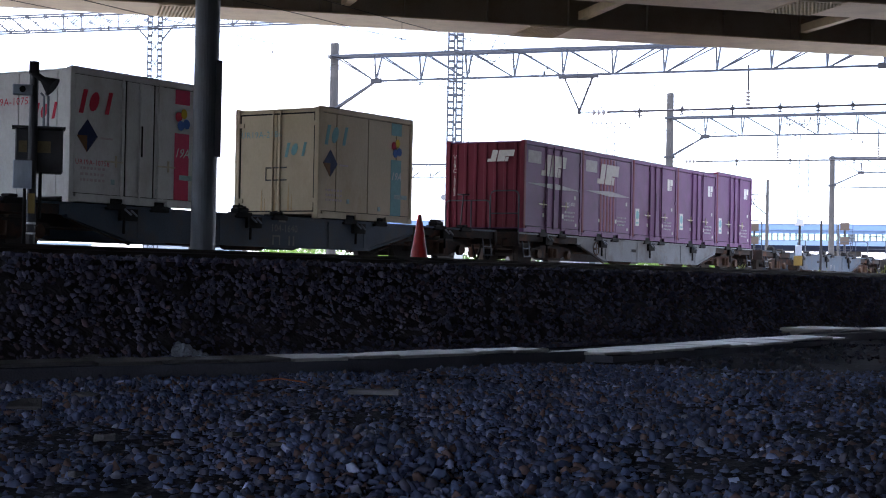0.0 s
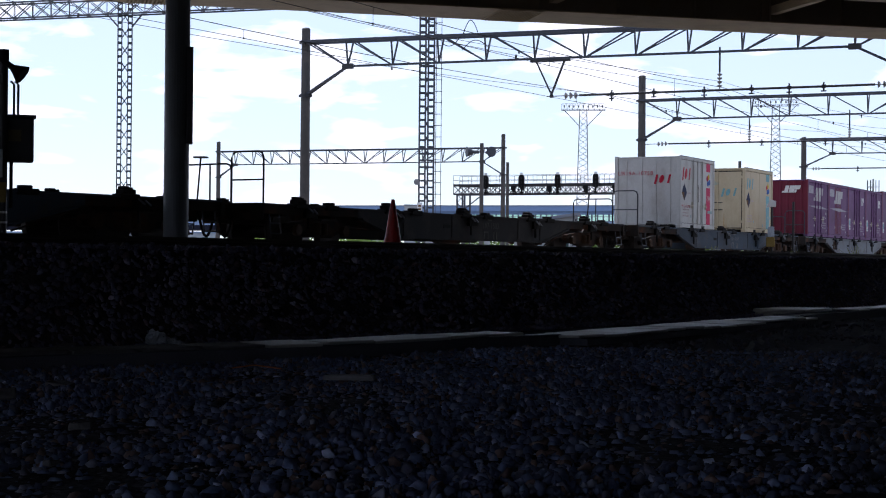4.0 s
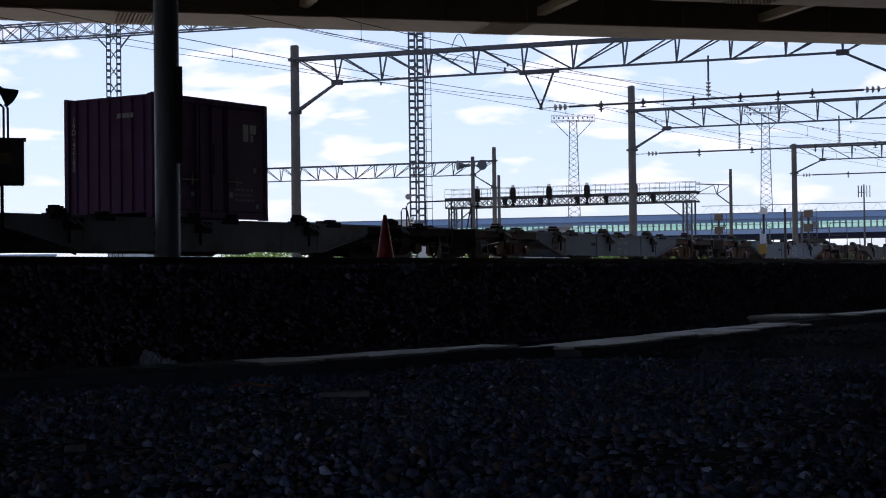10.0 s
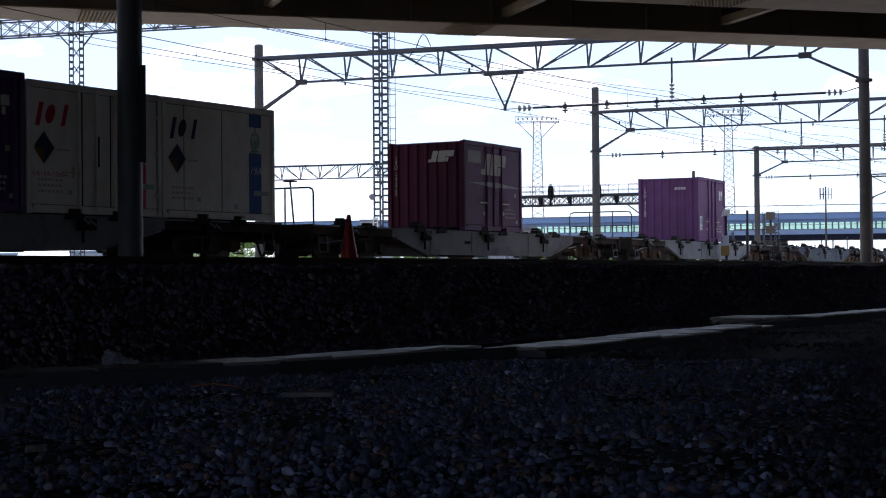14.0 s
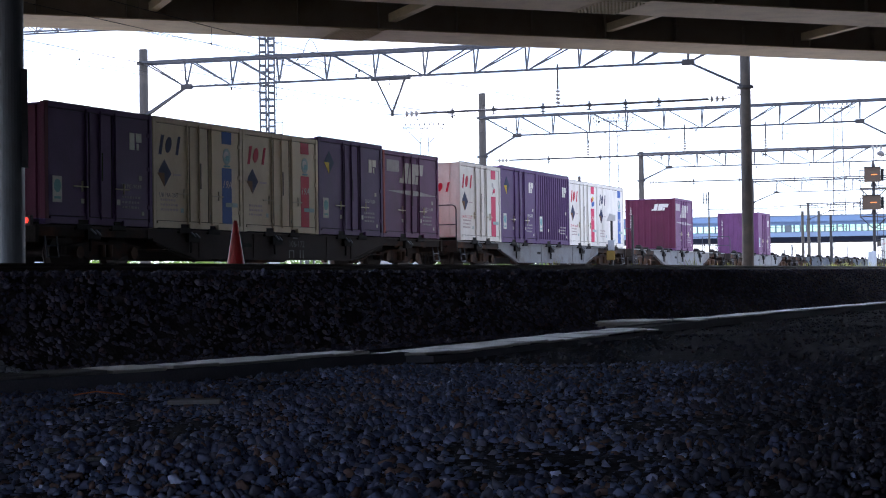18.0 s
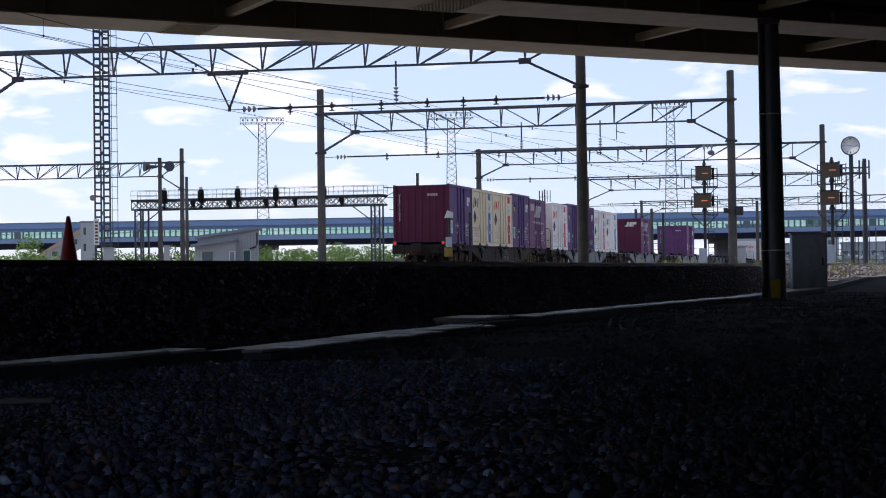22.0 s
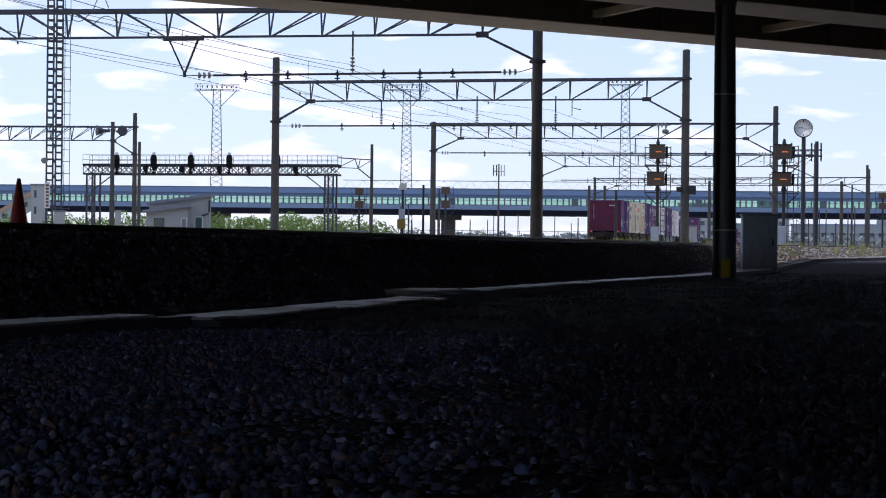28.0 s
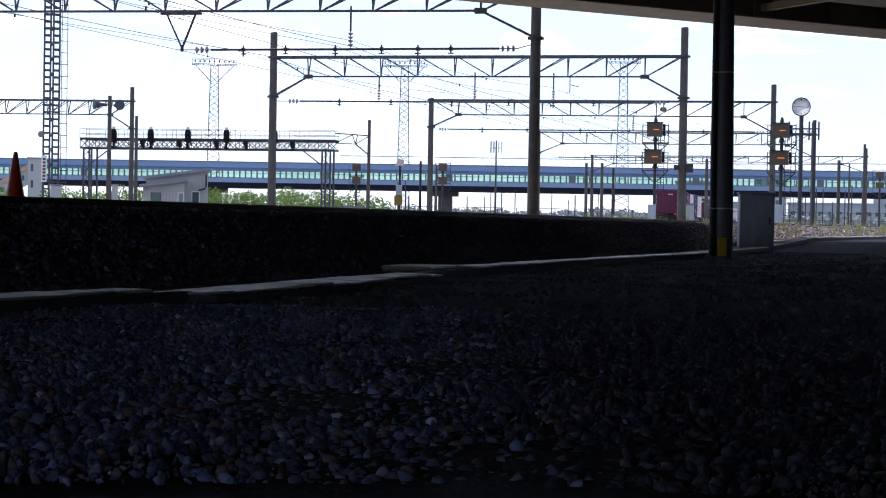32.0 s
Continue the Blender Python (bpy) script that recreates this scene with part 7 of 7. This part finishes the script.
CARRIED = []          # thing, wagon number counted back from the first one, pose on the wagon
for k, (paint, number) in WAGONS.items():
    row_empty = k in (2, 1, -2, -3, -4, -5, -6, -1)
    readable = number if k in (-1, -2, -3, -4, -7, -8) else "104-265" if k == 0 else ""
    CARRIED.append((wagon(paint, LABELS[paint], readable or " ", k == -8, {-8: "", -3: "", -4: "wide", -5: "full", -6: "mirrored"}.get(k, "plain"), k in (0, -4)), k, Matrix()))

WINE = "wine red freight container with white emblem"
VIOL = "weathered purple freight container with pale emblem"
WHITE = "white freight container with red emblem and stripe"
CREAM = "rust-stained cream freight container with blue emblem"
# violet sides are wine red paint, coloured as the blue sky tints it
LOAD = [
    (0, 0, container("wine", "violet", "wine red and purple freight container with broad white emblem", emblem="block", sash=True, end_code="V19C-3763", end_code_upright=True, code="V19C-3763")),
    (0, 1, container("wine", "violet", "purple freight container with a ribbed middle panel", emblem="block", side="mixed", sash=True)),
    (0, 2, container("wine", "violet", VIOL, emblem="twin")),
    (0, 3, container("wine", "violet", VIOL, emblem="twin")),
    (0, 4, container("wine", "violet", "tall weathered purple freight container", 2.6, emblem="twin")),
    (-1, 1, container("dim_white", "dim_white", "white freight container with red emblem and pink stripe", end="smooth", emblem="serif", ink="red_mark", code="UR19A-10758", end_code="UR19A-10758", stripe="pink_mark", stripe_text="19A", diamond=True)),
    (-1, 3, container("dim_cream", "dim_cream", "rust-stained cream freight container with end doors and teal stripe", side="panels", end="doors", emblem="serif", ink="teal_mark", end_code="UR19A-2186", stripe="teal_mark", stripe_text="19A", diamond=True)),
    (-5, 2, container("violet", "violet", "weathered purple freight container with a small pale emblem", emblem="twin", end_emblem=False, end_small=True, end_code="19D-42180", end_code_upright=True)),
    (-6, 2, container("dark_wine", "violet", "wine red and purple freight container with broad white emblem", emblem="block", sash=True, end_code="19D-22469", end_code_upright=True)),
    (-7, 0, container("white", "white", "white freight container with faded red emblem and pink stripe", end="smooth", emblem="serif", ink="red_mark", code="UR19A-13270", stripe="pink_mark", diamond=True)),
    (-7, 1, container("violet_blue", "violet_blue", "tall purple freight container with white emblem", 2.6, emblem="twin", code="20G-2733", diamond=True)),
    (-7, 2, container("violet_blue", "violet_blue", "tall purple freight container with corrugated sides", 2.6, side="corrugated", emblem="twin")),
    (-7, 3, container("white", "white", "white freight container with red emblem and pink stripe", end="smooth", emblem="serif", ink="red_mark", code="UR19A-10664", stripe="pink_mark", stripe_text="19A", diamond=True)),
    (-7, 4, container("white", "white", "off-white freight container with blue emblem and blue stripe", side="panels", end="smooth", emblem="serif", ink="navy_mark", stripe="blue_mark", stripe_text="19A", diamond=True)),
    (-8, 0, container("dark_wine", "violet_blue", "dark wine red and purple freight container", emblem="twin", end_emblem=False, end_small=True, end_code="V19C-9039", end_code_upright=True, code="V19C-9039")),
    (-8, 1, container("cream", "cream", "cream freight container with blue emblem and blue stripe", end="smooth", emblem="serif", ink="navy_mark", code="UR19A-285", stripe="blue_mark", stripe_text="19A", diamond=True)),
    (-8, 2, container("cream", "cream", "cream freight container with red emblem and red stripe", end="smooth", emblem="serif", ink="red_mark", stripe="red_mark", stripe_text="19A", diamond=True)),
    (-8, 3, container("violet_blue", "violet_blue", "tall purple freight container with white emblem", 2.6, emblem="twin", code="20D-3226", diamond=True)),
    (-8, 4, container("bounce_red", "violet", "purple freight container with red ends, broad white emblem and sash", emblem="block", sash=True, code="V19C-4144")),
]
for k, i, ob in LOAD:
    CARRIED.append((ob, k, pose(0, -9.335 + BOXL / 2 + i * PITCH, 1.002)))


# ---------------------------------------------------------------- cone, litter
def cone():
    p = place(-13.5, 21.5)
    t = thing("traffic_cone", Matrix.Translation((p.x, p.y, ground_at(p))), "red plastic traffic cone with a pale sheen at the edges", "traffic cone")
    bm = bmesh.new()
    prism(bm, [(-0.19, -0.15), (-0.15, -0.19), (0.15, -0.19), (0.19, -0.15), (0.19, 0.15), (0.15, 0.19), (-0.15, 0.19), (-0.19, 0.15)], "z", 0, 0.035)
    part("cone_base", bm, "black", t, bevel=0.006)
    bm = bmesh.new()
    rod(bm, (0, 0, 0.035), (0, 0, 0.715), 0.138, 24, 0.026)
    rod(bm, (0, 0, 0.705), (0, 0, 0.73), 0.026, 16, 0.02)
    part("cone_body", bm, "cone_red", t, smooth=False)


cone()


SCRAPS = [(-24.85, 13.25, 0.09, 0.2), (-23.65, 13.35, 0.06, 1.0), (-23.3, 15.6, 0.07, 2.0), (-22.3, 15.4, 0.045, 0.4), (-27.1, 8.6, 0.1, 0.7), (-25.0, 9.3, 0.08, 0.1),
          (-24.4, 7.0, 0.07, 2.4), (-19.9, 7.2, 0.05, 1.4), (-18.4, 6.8, 0.045, 0.6), (-25.3, 5.8, 0.05, 1.6)]


def litter():
    p = place(-21.5, 13.8)
    z = ground_at(p) + 0.03
    t = thing("plastic_scrap", Matrix.Translation((p.x, p.y, z)), "crumpled pale plastic sheet on the bank", "litter")
    rnd = random.Random(3)
    bm = bmesh.new()
    for x, y, rx, ry, rz in ((-0.09, 0.0, 0.11, 0.07, 0.085), (0.0, 0.02, 0.07, 0.06, 0.05), (0.1, -0.02, 0.05, 0.04, 0.04), (0.16, 0.01, 0.035, 0.03, 0.03)):
        ball = bmesh.ops.create_icosphere(bm, subdivisions=3, radius=1.0)["verts"]
        for v in ball:
            k = 1 + 0.45 * noise.noise(v.co * 2.2 + Vector((x * 40, 0, 0)))
            v.co = Vector((x + v.co.x * rx * k, y + v.co.y * ry * k, rz * 0.6 + v.co.z * rz * k)) * 0.85
    part("sheet", bm, "rag", t)
    # small pale scraps on the bank and a few lighter stones
    for az, r, w, turn in SCRAPS:
        p = place(az, r)
        t = thing("pale_scrap", Matrix.Translation((p.x, p.y, ground_at(p) + 0.03)) @ Matrix.Rotation(turn, 4, "Z"), "small pale weathered scrap among the stones", "litter", "scraps on the ballast")
        bm = bmesh.new()
        prism(bm, [(-w, -w * 0.4), (w * 0.8, -w * 0.5), (w, w * 0.2), (0.0, w * 0.55), (-w * 0.7, w * 0.3)], "z", 0, w * 0.35)
        for v in bm.verts:
            v.co.z += noise.noise(v.co * 20) * w * 0.4
        part("scrap", bm, "lid_dark", t, bevel=0.004)
    p = place(-15.05, 9.7)
    t = thing("concrete_fragment", Matrix.Translation((p.x, p.y, 0.035)) @ Matrix.Rotation(0.25, 4, "Z"), "flat grey broken slab piece on the gravel", "slab piece")
    bm = bmesh.new()
    prism(bm, [(-0.15, -0.05), (0.16, -0.06), (0.17, 0.05), (-0.1, 0.07)], "z", 0, 0.03)
    part("slab", bm, "dull_concrete", t, bevel=0.006)
    p = place(-18.2, 10.5)
    t = thing("rusty_strip", Matrix.Translation((p.x, p.y, 0.05)) @ Matrix.Rotation(0.15, 4, "Z"), "bent rusty orange metal strip on the gravel", "metal strip")
    bm = bmesh.new()
    for a, b in (((-0.17, 0, 0), (-0.03, 0.01, 0.02)), ((-0.03, 0.01, 0.02), (0.15, -0.01, 0.0))):
        bar(bm, a, b, 0.025, 0.008)
    part("strip", bm, "orange_rust", t)


M["rag"] = material("grimy_pale_plastic", (0.24, 0.27, 0.33), 0.6, vary=0.25, scale=12, fine=60)
M["orange_rust"] = material("orange_rust", (0.32, 0.10, 0.03), 0.8, vary=0.3, scale=20, fine=90)
litter()


# ---------------------------------------------------------------- ballast stones and weeds
def stone_field(name, label, pts, radii, seed, mat="stone"):
    rng = np.random.default_rng(seed)
    kinds = []
    for k in range(10):
        bm = bmesh.new()
        bmesh.ops.create_icosphere(bm, subdivisions=1, radius=1.0)
        v = np.array([q.co[:] for q in bm.verts])
        f = np.array([[q.index for q in p.verts] for p in bm.faces])
        bm.free()
        v = v * rng.uniform(0.5, 1.3, (len(v), 1)) * np.array([1.2, 0.85, 0.62])
        kinds.append((v, f))
    nv = len(kinds[0][0])
    n = len(pts)
    which = rng.integers(0, 10, n)
    V = np.stack([k[0] for k in kinds])[which]
    F = np.stack([k[1] for k in kinds])[which]
    q = rng.normal(size=(n, 4))
    q /= np.linalg.norm(q, axis=1)[:, None]
    w, x, y, z = q.T
    R = np.stack([np.stack([1 - 2 * (y * y + z * z), 2 * (x * y - z * w), 2 * (x * z + y * w)], -1),
                  np.stack([2 * (x * y + z * w), 1 - 2 * (x * x + z * z), 2 * (y * z - x * w)], -1),
                  np.stack([2 * (x * z - y * w), 2 * (y * z + x * w), 1 - 2 * (x * x + y * y)], -1)], 1)
    V = np.einsum("nij,nkj->nki", R, V) * radii[:, None, None] + pts[:, None, :]
    F = F + (np.arange(n) * nv)[:, None, None]
    me = bpy.data.meshes.new(name)
    me.vertices.add(n * nv)
    me.vertices.foreach_set("co", V.reshape(-1).astype(np.float32))
    nf = F.shape[1] * n
    me.loops.add(nf * 3)
    me.loops.foreach_set("vertex_index", F.reshape(-1).astype(np.int32))
    me.polygons.add(nf)
    me.polygons.foreach_set("loop_start", np.arange(0, nf * 3, 3, dtype=np.int32))
    me.update(calc_edges=True)
    me.validate()
    me.materials.append(M[mat])
    return tagged(new(name, me), label, "ballast", kind="stuff")


def scatter():
    rng = np.random.default_rng(8)
    # near ground: even over the area between the eye and the trough
    def field(n, r0, r1, a0, a1, small, large, lift):
        r = np.sqrt(rng.uniform(r0 * r0, r1 * r1, n))
        a = np.radians(rng.uniform(a0, a1, n))
        x, y = r * np.sin(a), r * np.cos(a)
        s, l = x * AX.x + y * AX.y, x * LEFT.x + y * LEFT.y
        t = np.array([trough_lat(q) - trough_extra(q) for q in s])
        keep = l < t - 0.33
        x, y, s, l = x[keep], y[keep], s[keep], l[keep]
        z = np.array([ground_z(p, q) for p, q in zip(s, l)])
        rad = rng.uniform(0, 1, len(x)) ** 3 * (large - small) + small
        z = z + rad * rng.uniform(0.0, lift, len(x)) + 0.018 * np.sin(x * 2.3 + np.sin(y * 1.7)) * np.cos(y * 1.9)
        return np.stack([x, y, z], 1), rad
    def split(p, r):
        """Stones on the open ballast, and ones to the east with shade put into their colour."""
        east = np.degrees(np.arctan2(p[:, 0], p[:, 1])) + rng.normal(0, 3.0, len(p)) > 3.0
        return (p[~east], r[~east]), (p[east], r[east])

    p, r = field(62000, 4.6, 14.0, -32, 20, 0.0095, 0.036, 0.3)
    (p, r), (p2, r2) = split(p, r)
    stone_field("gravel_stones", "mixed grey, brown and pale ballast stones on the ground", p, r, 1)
    stone_field("gravel_stones", "ballast stones to the east, darkened as in shade", p2, r2, 5, "shaded_stone")
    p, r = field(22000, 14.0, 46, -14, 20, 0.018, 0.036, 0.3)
    stone_field("gravel_stones", "mixed grey ballast stones farther along the ground", p, r, 2, "shaded_stone")
    n = 31000
    s = 5 + 50 * rng.uniform(0, 1, n) ** 1.5
    u = rng.uniform(-2.3, -0.25, n)
    t = np.array([near_rail_lat(q) for q in s])
    z = np.array([ground_z(a, b) for a, b in zip(s, t + u)])
    x, y = s * AX.x + (t + u) * LEFT.x, s * AX.y + (t + u) * LEFT.y
    rad = rng.uniform(0, 1, n) ** 2 * 0.028 + 0.02
    stone_field("bank_stones", "dark ballast stones on the bank under the near track", np.stack([x, y, z + rad * 0.3], 1), rad, 3, "dark_bank_stone")
    # lighter brown stones along the bank's sunlit end, the sun put into their colour
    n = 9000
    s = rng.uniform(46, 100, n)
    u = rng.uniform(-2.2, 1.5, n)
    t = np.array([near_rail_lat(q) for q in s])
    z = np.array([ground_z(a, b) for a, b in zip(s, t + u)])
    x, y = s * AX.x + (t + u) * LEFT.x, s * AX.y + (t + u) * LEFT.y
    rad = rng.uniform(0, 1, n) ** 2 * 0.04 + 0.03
    stone_field("bank_stones", "brown-grey sunlit ballast stones along the bank", np.stack([x, y, z + rad * 0.3], 1), rad, 4, "sunlit_stone")


scatter()


def weeds():
    rng = np.random.default_rng(17)
    vs, fs = [], []
    tufts = []
    for k in range(55):
        s = rng.uniform(50, 100)
        u = rng.uniform(0.5, 1.9)
        tufts.append((s, near_rail_lat(s) - 2.4 + u, rng.uniform(0.12, 0.5), int(rng.uniform(8, 20))))
    for k in range(40):
        s = rng.uniform(38, 110)
        tufts.append((s, near_rail_lat(s) + rng.uniform(2.2, 8), rng.uniform(0.15, 0.42), 26))
    for s, l, h, n in tufts:
        p = plan(s, l, ground_z(s, l))
        for i in range(n):
            a = rng.uniform(0, 6.283)
            b = rng.uniform(0, 0.12)
            o = np.array([p.x + b * math.cos(a), p.y + b * math.sin(a), p.z])
            tip = o + np.array([rng.normal() * h * 0.35, rng.normal() * h * 0.35, h * rng.uniform(0.5, 1.1)])
            w = np.array([math.cos(a + 1.5), math.sin(a + 1.5), 0]) * 0.012
            k = len(vs)
            vs += [tuple(o - w), tuple(o + w), tuple(tip + w * 0.3), tuple(tip - w * 0.3)]
            fs.append((k, k + 1, k + 2, k + 3))
    me = bpy.data.meshes.new("weeds")
    me.from_pydata(vs, [], fs)
    me.materials.append(M["grass"])
    tagged(new("weeds", me), "sparse yellow-green weeds along the ballast", "weeds", kind="stuff")


weeds()


# ---------------------------------------------------------------- what moves
def motions():
    for ob, k, local in CARRIED:
        rows = []
        for i in range(65):
            t = i * 0.5
            s = tail_at(t) + (k + 8) * WAGON + 9.335
            rows.append((t, track_pose(s, 1.225, RAIL_Z) @ local))
        walk(ob, rows)


motions()
